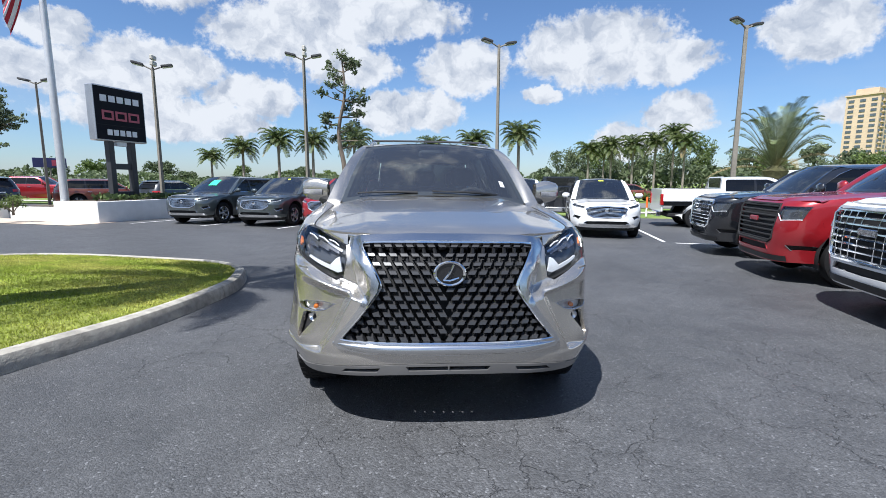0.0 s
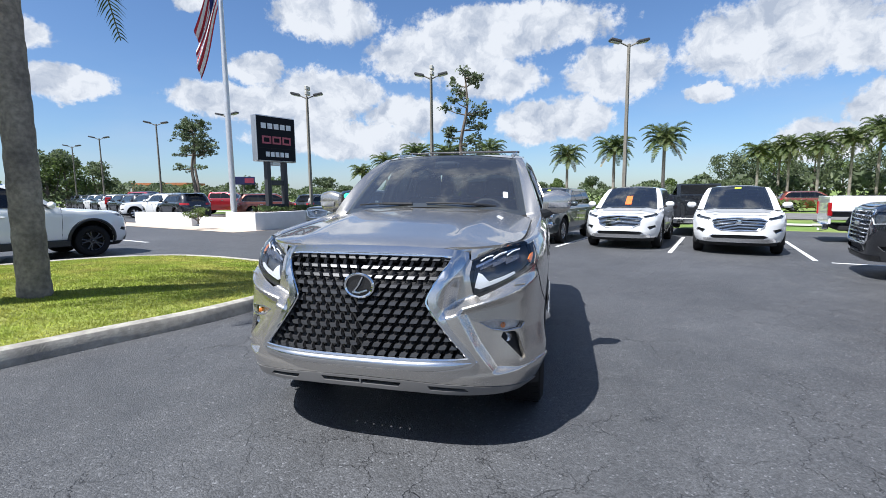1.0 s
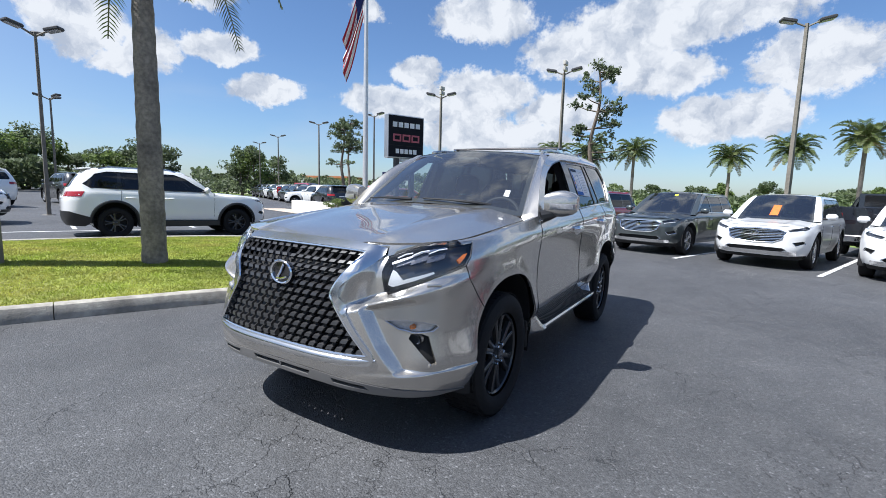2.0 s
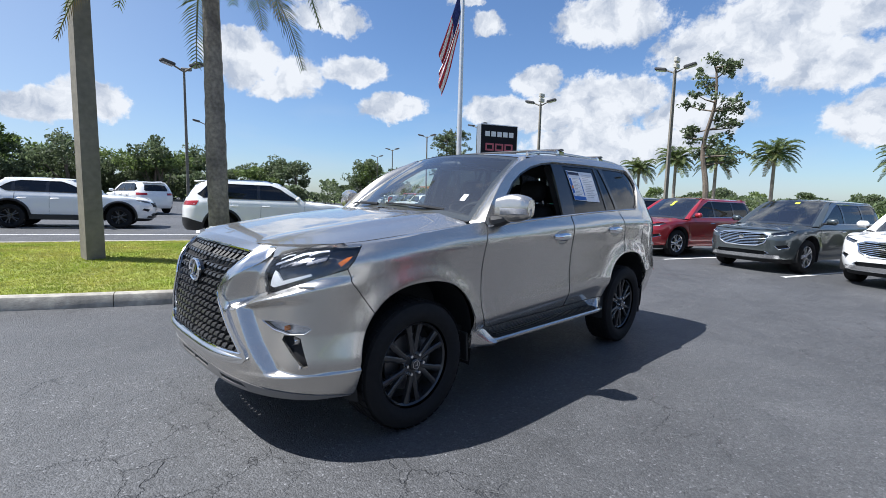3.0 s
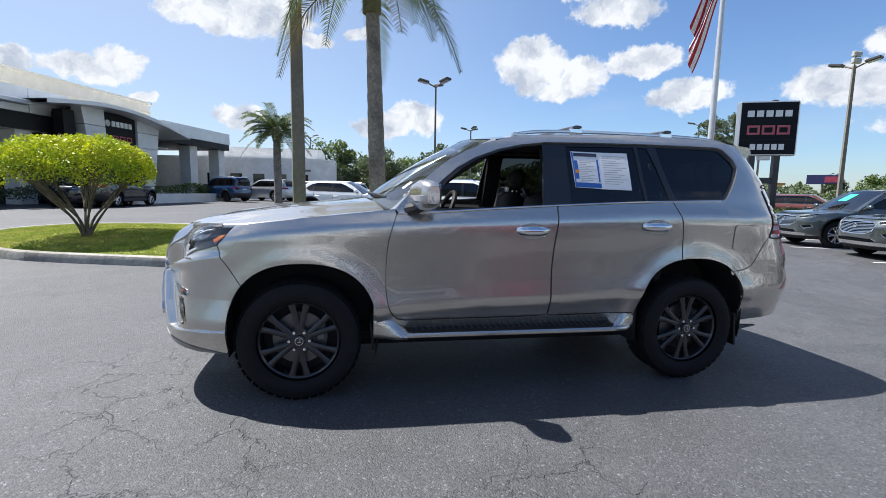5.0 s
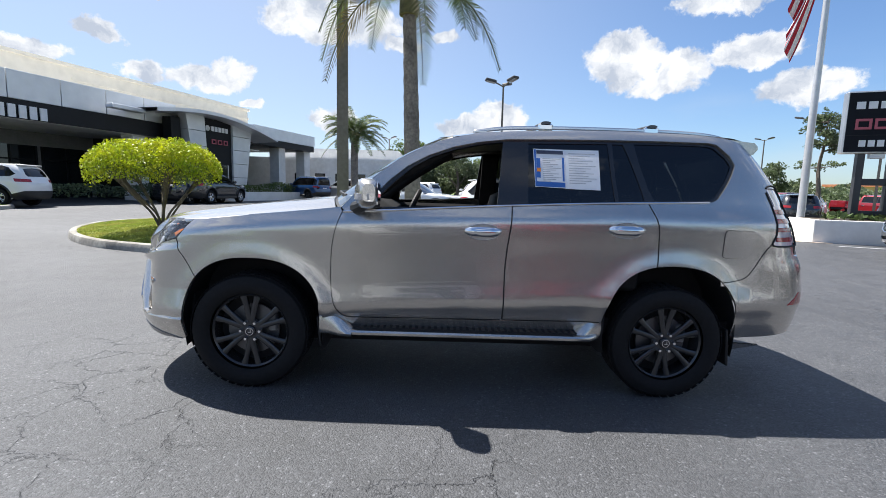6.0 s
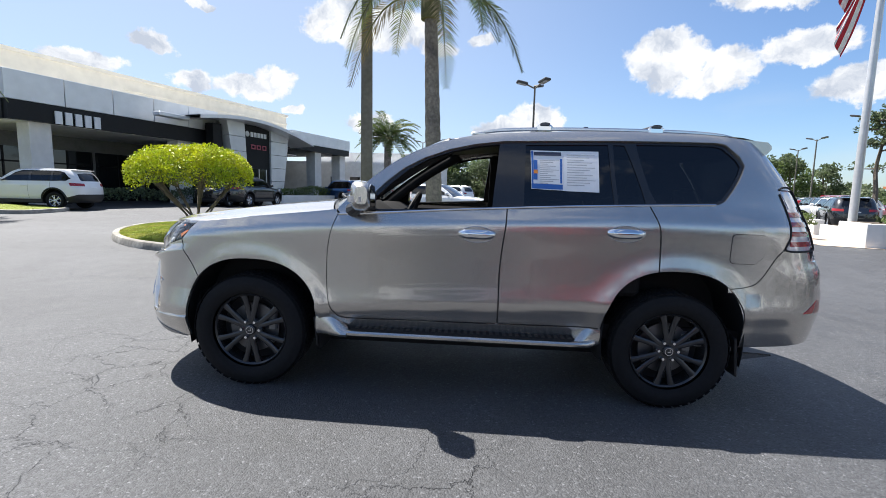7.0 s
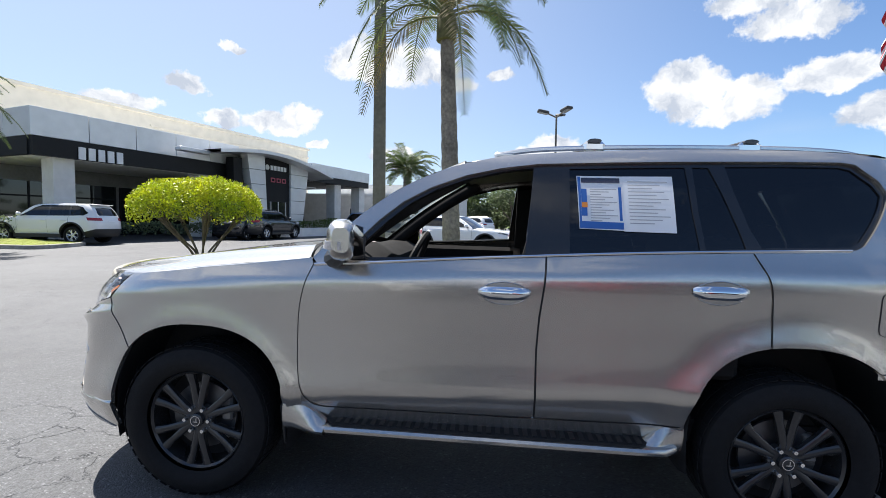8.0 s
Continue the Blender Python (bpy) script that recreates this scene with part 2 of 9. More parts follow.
def glass_material(name, tint, alpha, rough=0.0, ior=1.75, haze_film=0.0):
    """Car glass: a glossy coat over a tinted clear pane."""
    m = bpy.data.materials.new(name)
    m.use_nodes = True
    nt = m.node_tree
    nt.nodes.clear()
    N, L = nt.nodes.new, nt.links.new
    clear, gloss, mix, out, fr = N("ShaderNodeBsdfTransparent"), N("ShaderNodeBsdfGlossy"), N("ShaderNodeMixShader"), N("ShaderNodeOutputMaterial"), N("ShaderNodeLayerWeight")
    clear.inputs[0].default_value = (*[c * alpha for c in tint], 1)
    gloss.inputs["Roughness"].default_value = rough
    gloss.inputs["Color"].default_value = (0.95, 0.97, 1.0, 1)
    # the pane mirrors alike from both sides, more at a slant
    straight = ((ior - 1) / (ior + 1)) ** 2
    fr.inputs["Blend"].default_value = 0.5
    steep, sheen = N("ShaderNodeMath"), N("ShaderNodeMath")
    steep.operation, sheen.operation = "POWER", "MULTIPLY_ADD"
    steep.inputs[1].default_value, sheen.inputs[1].default_value, sheen.inputs[2].default_value = 5.0, 1 - straight, straight
    L(fr.outputs["Facing"], steep.inputs[0])
    L(steep.outputs[0], sheen.inputs[0])
    L(sheen.outputs[0], mix.inputs[0])
    if haze_film:  # a thin pale haze mixed over the pane as a diffuse film
        film, under = N("ShaderNodeBsdfDiffuse"), N("ShaderNodeMixShader")
        film.inputs[0].default_value = (0.75, 0.76, 0.74, 1)
        under.inputs[0].default_value = haze_film
        L(clear.outputs[0], under.inputs[1])
        L(film.outputs[0], under.inputs[2])
        L(under.outputs[0], mix.inputs[1])
    else:
        L(clear.outputs[0], mix.inputs[1])
    L(gloss.outputs[0], mix.inputs[2])
    L(mix.outputs[0], out.inputs[0])
    return m


ASPHALT = asphalt_material()
GRASS_SOIL = material("grass soil", (0.20, 0.24, 0.035), rough=0.95, vary=0.35, scale=22, second=(0.21, 0.21, 0.05), second_scale=1.1, bump=0.8, bump_scale=45)
GRASS = material("grass blades", (0.25, 0.31, 0.036), rough=0.8, vary=0.25, scale=3.0, second=(0.40, 0.38, 0.085), second_scale=1.4, island=0.8, through_light=0.3)
FAR_GRASS = material("far grass", (0.12, 0.19, 0.03), rough=0.95, vary=0.25, scale=1.2, second=(0.2, 0.23, 0.06), second_scale=0.25)
KERB = material("kerb concrete", (0.37, 0.345, 0.295), rough=0.9, vary=0.22, scale=14, second=(0.20, 0.185, 0.16), second_scale=2.2, bump=0.5, bump_scale=70)
CONCRETE = material("pale concrete", (0.52, 0.49, 0.43), rough=0.9, vary=0.1, scale=6, bump=0.3)
WHITE_WALL = material("white painted wall", (0.80, 0.79, 0.76), rough=0.75, vary=0.06, scale=3, second=(0.70, 0.68, 0.64), second_scale=0.7, bump=0.15, bump_scale=90)
LINE_PAINT = material("white line paint", (0.72, 0.72, 0.70), rough=0.7, vary=0.18, scale=35, second=(0.5, 0.5, 0.5), second_scale=5)
BRONZE = material("bronze painted steel", (0.13, 0.115, 0.095), rough=0.55, vary=0.14, scale=9, second=(0.16, 0.145, 0.12), second_scale=1.5)
POST_GREY = material("weathered pole", (0.17, 0.155, 0.125), rough=0.7, vary=0.16, scale=12, second=(0.21, 0.19, 0.155), second_scale=1.2, bump=0.2, bump_scale=60)
ALU = material("brushed aluminium", (0.60, 0.60, 0.61), rough=0.38, metal=0.9, vary=0.06, scale=20)
CHROME = material("chrome", (0.82, 0.83, 0.84), rough=0.06, metal=1.0, vary=0.02)
SATIN = material("satin chrome", (0.68, 0.68, 0.69), rough=0.22, metal=1.0, vary=0.03)
BLACK_PLASTIC = material("black plastic", (0.018, 0.018, 0.019), rough=0.45, vary=0.15, scale=30)
MATT_BLACK = material("matt black", (0.012, 0.012, 0.013), rough=0.8, vary=0.15, scale=20)
GLOSS_BLACK = material("gloss black", (0.012, 0.012, 0.013), rough=0.12, coat=0.6, vary=0.05)
RUBBER = material("tyre rubber", (0.010, 0.010, 0.011), rough=0.80, spec=0.3, vary=0.2, scale=40, bump=0.2, bump_scale=120)
DARK_ALLOY = material("black alloy", (0.045, 0.045, 0.047), rough=0.26, metal=0.4, coat=0.3, vary=0.1, scale=30)
BRIGHT_ALLOY = material("bright alloy", (0.72, 0.72, 0.73), rough=0.25, metal=0.85, vary=0.05)
TRUNK = material("palm trunk", (0.27, 0.235, 0.195), rough=0.95, vary=0.30, scale=22, second=(0.15, 0.13, 0.115), second_scale=3.5, bump=0.7, bump_scale=45)
BARK = material("bark", (0.16, 0.13, 0.10), rough=0.95, vary=0.3, scale=18, second=(0.09, 0.075, 0.06), second_scale=2.5, bump=0.9, bump_scale=35)
FROND = material("palm frond", (0.075, 0.115, 0.035), rough=0.55, vary=0.25, scale=4, second=(0.13, 0.15, 0.05), second_scale=0.8, island=0.6, through_light=0.35)
DRY_FROND = material("dry palm frond", (0.30, 0.23, 0.11), rough=0.8, vary=0.25, scale=5, island=0.5)
LEAF = material("dark leaf", (0.105, 0.138, 0.066), rough=0.6, vary=0.3, scale=0.9, second=(0.14, 0.17, 0.085), second_scale=0.25, island=0.8, through_light=0.4)
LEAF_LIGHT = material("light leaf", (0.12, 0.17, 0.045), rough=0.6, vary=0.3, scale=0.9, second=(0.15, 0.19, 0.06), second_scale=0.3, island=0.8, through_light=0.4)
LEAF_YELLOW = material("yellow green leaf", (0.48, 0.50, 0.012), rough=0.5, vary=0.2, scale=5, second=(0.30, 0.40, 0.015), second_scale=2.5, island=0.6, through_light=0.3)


# ---- mesh helpers ----
def gz(x, y):
    """The height of the sloping lot."""
    return -0.45 * math.tanh((0.0137 * y + 0.010 * (x - 0.89)) / 0.45)


SKIN_NORMALS = {}  # the exact normals of points on curved car skins


def skin_normal(x, y, z):
    k = round(y, 5), round(z, 5)
    n = SKIN_NORMALS.get((round(x, 5), *k))
    if n is None:
        n = SKIN_NORMALS.get((round(-x, 5), *k))
        if n is not None:
            n = (-n[0], n[1], n[2])
    return n


class Shape:
    """A mesh under construction: vertices, faces, a material slot for each face."""

    def __init__(self):
        self.v, self.f, self.s = [], [], []

    def add(self, verts, faces, slot=0):
        n = len(self.v)
        self.v += [tuple(p) for p in verts]
        self.f += [tuple(n + i for i in f) for f in faces]
        self.s += [slot] * len(faces)
        return self

    def box(self, c, size, rot=None, slot=0, taper=1.0, bevel=0.0):
        x, y, z = (s / 2 for s in size)
        if bevel:
            b = min(bevel, x * 0.9, y * 0.9, z * 0.9)
            pts, faces = [], []
            for sz, k in ((-z, 1), (z, taper)):
                ring = [(x - b, y), (x, y - b), (x, b - y), (x - b, -y), (b - x, -y), (-x, b - y), (-x, y - b), (b - x, y)]
                inner = 1 if sz < 0 else -1
                a = [(px * k, py * k, sz + inner * b) for px, py in ring]
                i = [(px * k * (1 - b / x), py * k * (1 - b / y), sz) for px, py in ring]
                pts += (i + a) if sz < 0 else (a + i)
            for r in range(3):
                for j in range(8):
                    k2 = (j + 1) % 8
                    faces.append((r * 8 + k2, r * 8 + j, (r + 1) * 8 + j, (r + 1) * 8 + k2))
            faces += [tuple(range(8)), tuple(range(31, 23, -1))]
        else:
            pts = [(sx * x * (taper if sz > 0 else 1), sy * y * (taper if sz > 0 else 1), sz * z) for sz in (-1, 1) for sy in (-1, 1) for sx in (-1, 1)]
            faces = [(0, 2, 3, 1), (4, 5, 7, 6), (0, 1, 5, 4), (1, 3, 7, 5), (3, 2, 6, 7), (2, 0, 4, 6)]
        m = Matrix.Translation(c) @ (rot.to_4x4() if rot is not None else Matrix())
        return self.add([m @ Vector(p) for p in pts], faces, slot)

    def tube(self, path, radii, sides=10, slot=0, caps=True, twist=0.0):
        pts = [Vector(p) for p in path]
        rad = radii if isinstance(radii, (list, tuple)) else [radii] * len(pts)
        verts, faces, side = [], [], None
        for i, p in enumerate(pts):
            d = (pts[min(i + 1, len(pts) - 1)] - pts[max(i - 1, 0)]).normalized()
            if side is None:
                side = d.orthogonal().normalized()
            side = (side - d * side.dot(d)).normalized()
            other = d.cross(side)
            for j in range(sides):
                a = 2 * math.pi * (j + 0.5) / sides + twist
                verts.append(p + (side * math.cos(a) + other * math.sin(a)) * rad[i])
        for i in range(len(pts) - 1):
            for j in range(sides):
                k = (j + 1) % sides
                faces.append((i * sides + j, i * sides + k, (i + 1) * sides + k, (i + 1) * sides + j))
        if caps:
            faces += [tuple(range(sides - 1, -1, -1)), tuple(range((len(pts) - 1) * sides, len(pts) * sides))]
        return self.add(verts, faces, slot)

    def lathe(self, profile, centre, axis="z", sides=32, slot=0, closed=False):
        """Turns (radius, along) pairs round an axis through centre."""
        verts, faces = [], []
        for r, h in profile:
            for j in range(sides):
                a = 2 * math.pi * j / sides
                c, s = r * math.cos(a), r * math.sin(a)
                verts.append({"z": (c, s, h), "x": (h, c, s), "y": (s, h, c)}[axis])
        n = len(profile)
        for i in range(n if closed else n - 1):
            i2 = (i + 1) % n
            for j in range(sides):
                k = (j + 1) % sides
                faces.append((i * sides + j, i * sides + k, i2 * sides + k, i2 * sides + j))
        return self.add([Vector(v) + Vector(centre) for v in verts], faces, slot)

    def prism(self, outline, low, high, slot=0, place=None):
        """A flat outline of (a, b) raised from low to high; place maps (a, b, h) to a point."""
        place = place or (lambda a, b, h: (a, b, h))
        n = len(outline)
        verts = [place(a, b, low) for a, b in outline] + [place(a, b, high) for a, b in outline]
        faces = [tuple(range(n - 1, -1, -1)), tuple(range(n, 2 * n))] + [(i, (i + 1) % n, n + (i + 1) % n, n + i) for i in range(n)]
        return self.add(verts, faces, slot)

    def grid(self, rows, slot=0, closed=False):
        """Rows of points, joined into quads."""
        n = len(rows[0])
        faces = []
        for i in range(len(rows) - 1):
            for j in range(n if closed else n - 1):
                k = (j + 1) % n
                faces.append((i * n + j, i * n + k, (i + 1) * n + k, (i + 1) * n + j))
        return self.add([p for r in rows for p in r], faces, slot)

    def mirror(self):
        # vertices on the middle line are shared by both halves
        twin, extra = {}, []
        for i, (x, y, z) in enumerate(self.v):
            if abs(x) < 1e-3:
                twin[i] = i
            else:
                twin[i] = len(self.v) + len(extra)
                extra.append((-x, y, z))
        self.v += extra
        self.f += [tuple(twin[i] for i in reversed(f)) for f in self.f]
        self.s += list(self.s)
        return self

    def half(self, sgn):
        if sgn < 0:
            self.v, self.f = [(-x, y, z) for x, y, z in self.v], [tuple(reversed(f)) for f in self.f]
        return self

    def moved(self, m):
        self.v = [tuple(m @ Vector(p)) for p in self.v]
        return self

    def make(self, name, mats, parent=None, label="", smooth=30.0):
        me = bpy.data.meshes.new(name)
        me.from_pydata(self.v, [], self.f)
        mats = mats if isinstance(mats, (list, tuple)) else [mats]
        for m in mats:
            me.materials.append(m)
        if len(mats) > 1:
            me.polygons.foreach_set("material_index", self.s)
        if smooth:
            me.polygons.foreach_set("use_smooth", [True] * len(me.polygons))
            me.set_sharp_from_angle(angle=radians(smooth))
        me.update()
        if smooth and SKIN_NORMALS:
            near = [skin_normal(*p) for p in self.v]
            if any(n is not None for n in near):
                flat, loops = (0.0, 0.0, 0.0), []
                for f in me.polygons:
                    on = all(near[i] is not None for i in f.vertices)
                    loops += [near[i] if on else flat for i in f.vertices]
                me.normals_split_custom_set(loops)
        ob = new(name, me)
        if parent is not None:
            ob.parent = parent
        if label:
            ob["label"] = label
        return ob


def empty(name, m, label, category, group="", kind=""):
    ob = new(name)
    ob.empty_display_size = 0.1
    ob.matrix_basis = m
    return tagged(ob, label, category, group, kind)


def smooth_curve(pts, n=8, closed=False):
    """Catmull-Rom through the points (tuples of any length)."""
    P = [np.array(p, float) for p in pts]
    out, count = [], len(P)
    for i in range(count if closed else count - 1):
        a, b, c, d = (P[(i + k) % count] if closed else P[min(max(i + k, 0), count - 1)] for k in (-1, 0, 1, 2))
        for j in range(n):
            t = j / n
            out.append(tuple(0.5 * (2 * b + (c - a) * t + (2 * a - 5 * b + 4 * c - d) * t * t + (3 * b - a - 3 * c + d) * t**3)))
    if not closed:
        out.append(tuple(P[-1]))
    return out


def interp(table, t):
    """Monotone smooth lookup in (t, value) pairs."""
    xs, ys = zip(*table)
    if t <= xs[0]:
        return ys[0]
    if t >= xs[-1]:
        return ys[-1]
    i = next(k for k in range(len(xs) - 1) if t <= xs[k + 1])
    h = [xs[k + 1] - xs[k] for k in range(len(xs) - 1)]
    s = [(ys[k + 1] - ys[k]) / h[k] for k in range(len(xs) - 1)]

    def slope(k):
        if k == 0:
            return s[0]
        if k == len(xs) - 1:
            return s[-1]
        return 0.0 if s[k - 1] * s[k] <= 0 else 2 * s[k - 1] * s[k] / (s[k - 1] + s[k])

    u = (t - xs[i]) / h[i]
    return (ys[i] * (1 + 2 * u) * (1 - u) ** 2 + slope(i) * h[i] * u * (1 - u) ** 2 + ys[i + 1] * u * u * (3 - 2 * u) - slope(i + 1) * h[i] * u * u * (1 - u))


def rot_z(deg):
    return Matrix.Rotation(radians(deg), 3, "Z")
from mathutils import geometry


# ---- ground ----
LU, LV = Vector((-0.954, 0.30)), Vector((0.30, 0.954))  # the lot's own two directions


def lot(u, v, h=0.0):
    p = LU * u + LV * v
    return (p.x, p.y, gz(p.x, p.y) + h)


def spread(a, b, fine, far):
    """Steps from a to b, fine in the middle, growing outwards to far."""
    mid = list(np.arange(a, b + 0.01, fine))
    step, lo, hi = fine, [], []
    x = a
    while x > -far:
        step *= 1.6
        x -= step
        lo.append(x)
    step, x = fine, b
    while x < far:
        step *= 1.6
        x += step
        hi.append(x)
    return lo[::-1] + mid + hi


def make_ground():
    xs, ys = spread(-60, 60, 6.0, 3000), spread(-60, 60, 6.0, 3000)
    s = Shape().grid([[(x, y, gz(x, y) - 0.06) for x in xs] for y in ys])
    tagged(s.make("ground", FAR_GRASS), "flat grassy land reaching to the horizon", "ground", kind="structure")
    us, vs = np.arange(-58, 100, 1.5), np.arange(-66, 21.1, 1.5)
    s = Shape().grid([[lot(u, v) for v in vs] for u in us])
    tagged(s.make("road", ASPHALT), "dark worn asphalt of the car lot with fine cracks", "asphalt", kind="structure")
    us = np.arange(-300, 300, 12.0)
    pale = material("road asphalt", (0.16, 0.155, 0.145), rough=0.9, vary=0.12, scale=2.0)
    s = Shape().grid([[lot(u, v, -0.02) for v in (33, 38, 43)] for u in us])
    tagged(s.make("road", pale), "grey public road beyond the grass verge", "road", kind="structure")
    s = Shape().grid([[lot(u, v, 0.0) for v in (25.6, 27.4)] for u in us])
    tagged(s.make("pavement", CONCRETE), "pale concrete footpath across the grass verge", "footpath", kind="structure")


make_ground()

ISLAND = [(-2.42, 2.4), (-2.45, 3.1), (-2.7, 3.9), (-3.3, 4.45), (-4.4, 4.85), (-6.0, 5.25), (-7.2, 5.15), (-8.3, 4.2), (-9.2, 2.3), (-9.8, 0.0),
          (-10.3, -2.5), (-10.7, -5.0), (-10.2, -6.8), (-8.8, -7.5), (-7.2, -7.2), (-5.9, -6.4), (-4.95, -5.3), (-4.5, -4.2), (-4.0, -2.3), (-3.5, -1.1), (-3.0, 0.2), (-2.62, 1.2)]


def offset_loop(loop, d):
    """The loop moved inwards by d (for loops that run anticlockwise), or outwards."""
    out, n = [], len(loop)
    for i in range(n):
        a, b = Vector(loop[i - 1]), Vector(loop[(i + 1) % n])
        t = (b - a).normalized()
        p = Vector(loop[i])
        out.append((p.x - t.y * d, p.y + t.x * d))
    return out


def inside(p, poly):
    x, y, hit = p[0], p[1], False
    for i in range(len(poly)):
        (x1, y1), (x2, y2) = poly[i - 1], poly[i]
        if (y1 > y) != (y2 > y) and x < (x2 - x1) * (y - y1) / (y2 - y1) + x1:
            hit = not hit
    return hit


def inside_many(pts, poly):
    x, y = pts[:, 0], pts[:, 1]
    hit = np.zeros(len(pts), bool)
    for i in range(len(poly)):
        (x1, y1), (x2, y2) = poly[i - 1], poly[i]
        if y1 != y2:
            hit ^= ((y1 > y) != (y2 > y)) & (x < (x2 - x1) * (y - y1) / (y2 - y1) + x1)
    return hit


def grass_island(outline, label, blades, near, mound=0.17):
    loop = smooth_curve(outline, 8, closed=True)
    rings = [(0.0, -0.02), (0.012, 0.09), (0.035, 0.135), (0.075, 0.15), (0.135, 0.15), (0.155, 0.135), (0.16, 0.05)]
    lines = [[(x, y, gz(x, y) + h) for x, y in offset_loop(loop, d)] for d, h in rings]
    kerb = empty("kerb", Matrix(), "grey cast concrete kerb round a grass island", "kerb", kind="structure")
    n = len(loop)
    step = 22
    for start in range(0, n, step):
        ids = [(start + k) % n for k in range(min(step, n - start) + 1)]
        s = Shape()
        rows = []
        for q, i in enumerate(ids):
            gap = 0.004 if q == 0 else (-0.004 if q == len(ids) - 1 else 0)
            j = (i + 1) % n
            t = (Vector(lines[0][j]) - Vector(lines[0][i])).normalized() * gap
            rows.append([Vector(line[i]) + t for line in lines])
        s.grid(rows)
        m = len(lines)
        s.add(rows[0], [tuple(range(m))]).add(rows[-1], [tuple(range(m - 1, -1, -1))])
        s.make("kerb_stone", KERB, kerb, smooth=40)
    inner = offset_loop(loop, 0.15)
    edge_pts = np.array(inner)

    def lawn_height(x, y):
        d = np.min(np.hypot(np.asarray(x)[..., None] - edge_pts[:, 0], np.asarray(y)[..., None] - edge_pts[:, 1]), -1)
        t = np.clip(d / 2.6, 0, 1)
        return 0.125 + mound * t * t * (3 - 2 * t)

    lo, hi = np.min(inner, 0), np.max(inner, 0)
    gx, gy = np.meshgrid(np.arange(lo[0], hi[0] + 0.4, 0.4), np.arange(lo[1], hi[1] + 0.4, 0.4))
    keep = np.array([[inside((x, y), inner) for x, y in zip(r1, r2)] for r1, r2 in zip(gx, gy)])
    pts = [Vector(p) for p in inner] + [Vector((x, y)) for x, y in zip(gx[keep], gy[keep])]
    n = len(inner)
    vs, _, tris, *_ = geometry.delaunay_2d_cdt(pts, [(i, (i + 1) % n) for i in range(n)], [], 0, 1e-4)
    uv = np.array([tuple(v) for v in vs])
    hs = lawn_height(uv[:, 0], uv[:, 1])
    lawn = Shape()
    lawn.add([(x, y, gz(x, y) + h) for (x, y), h in zip(uv, hs)], [tuple(t) for t in tris if inside(uv[list(t)].mean(0), inner)])
    tagged(lawn.make("lawn", GRASS_SOIL, smooth=180), label, "grass", kind="structure")
    rng = np.random.default_rng(4)
    s = Shape()
    verts, faces = [], []
    xy = rng.uniform(lo, hi, (blades * 6, 2))
    d = np.hypot(xy[:, 0] - near[0], xy[:, 1] - near[1])
    xy = xy[(rng.random(len(xy)) < np.minimum(1.0, (5.0 / np.maximum(d, 0.1)) ** 0.9))]
    xy = xy[inside_many(xy, inner)][:blades]
    d = np.hypot(xy[:, 0] - near[0], xy[:, 1] - near[1])
    hs = lawn_height(xy[:, 0], xy[:, 1])
    for (x, y), dd, h in zip(xy, d, hs):
        z = gz(x, y) + h
        wide = 0.0028 + 0.0006 * dd
        for _ in range(3):
            a, l = rng.uniform(0, 2 * math.pi), rng.uniform(0.010, 0.027)
            bx, by = x + rng.uniform(-0.03, 0.03), y + rng.uniform(-0.03, 0.03)
            dx, dy = math.cos(a), math.sin(a)
            lean = rng.uniform(0.3, 1.1) * l
            q = len(verts)
            verts += [(bx - dy * wide, by + dx * wide, z), (bx + dy * wide, by - dx * wide, z), (bx + dx * lean, by + dy * lean, z + l)]
            faces.append((q, q + 1, q + 2))
    s.add(verts, faces)
    tagged(s.make("lawn_grass", GRASS, smooth=0), "short bright green lawn grass on the island", "grass", kind="stuff")


grass_island(ISLAND, "mown green lawn inside the kerbed island", 85000, (0.5, 0.0))
grass_island([(-11.2, -14.3), (-12.2, -13.9), (-14.0, -14.6), (-15.0, -17.5), (-15.6, -22.0), (-14.0, -24.0), (-12.6, -22.0), (-11.4, -17.0)], "small kerbed lawn by the showroom", 2500, (-8.0, -9.0))


def painted_line(a, b, wide=0.10):
    """A line between two lot points (u, v)."""
    n = max(2, int(math.dist(a, b) / 1.2))
    d = Vector((b[0] - a[0], b[1] - a[1])).normalized()
    nx, ny = -d.y * wide / 2, d.x * wide / 2
    rows = []
    for i in range(n + 1):
        u, v = a[0] + (b[0] - a[0]) * i / n, a[1] + (b[1] - a[1]) * i / n
        rows.append([lot(u + nx, v + ny, 0.0), lot(u + nx, v + ny, 0.006), lot(u - nx, v - ny, 0.006), lot(u - nx, v - ny, 0.0)])
    ob = Shape().grid(rows).make("parking_line", LINE_PAINT, smooth=0)
    return tagged(ob, "worn white parking line painted on asphalt", "parking line", group="parking lines", kind="structure")


for k in range(7):
    painted_line((-3.76 + 2.9 * k, 10.15), (-3.76 + 2.9 * k, 15.6))
for k in range(1):
    painted_line((-4.0, 9.95 - 2.95 * k), (-9.6, 9.95 - 2.95 * k))
painted_line((12.4, -8.5), (12.6, 1.0))
painted_line((15.2, -7.2), (15.0, -3.2))
for k in range(3):
    painted_line((13.1, 4.8 - 2.9 * k), (17.5, 4.8 - 2.9 * k))


# ---- car bodies: panels cut from one smooth hull ----


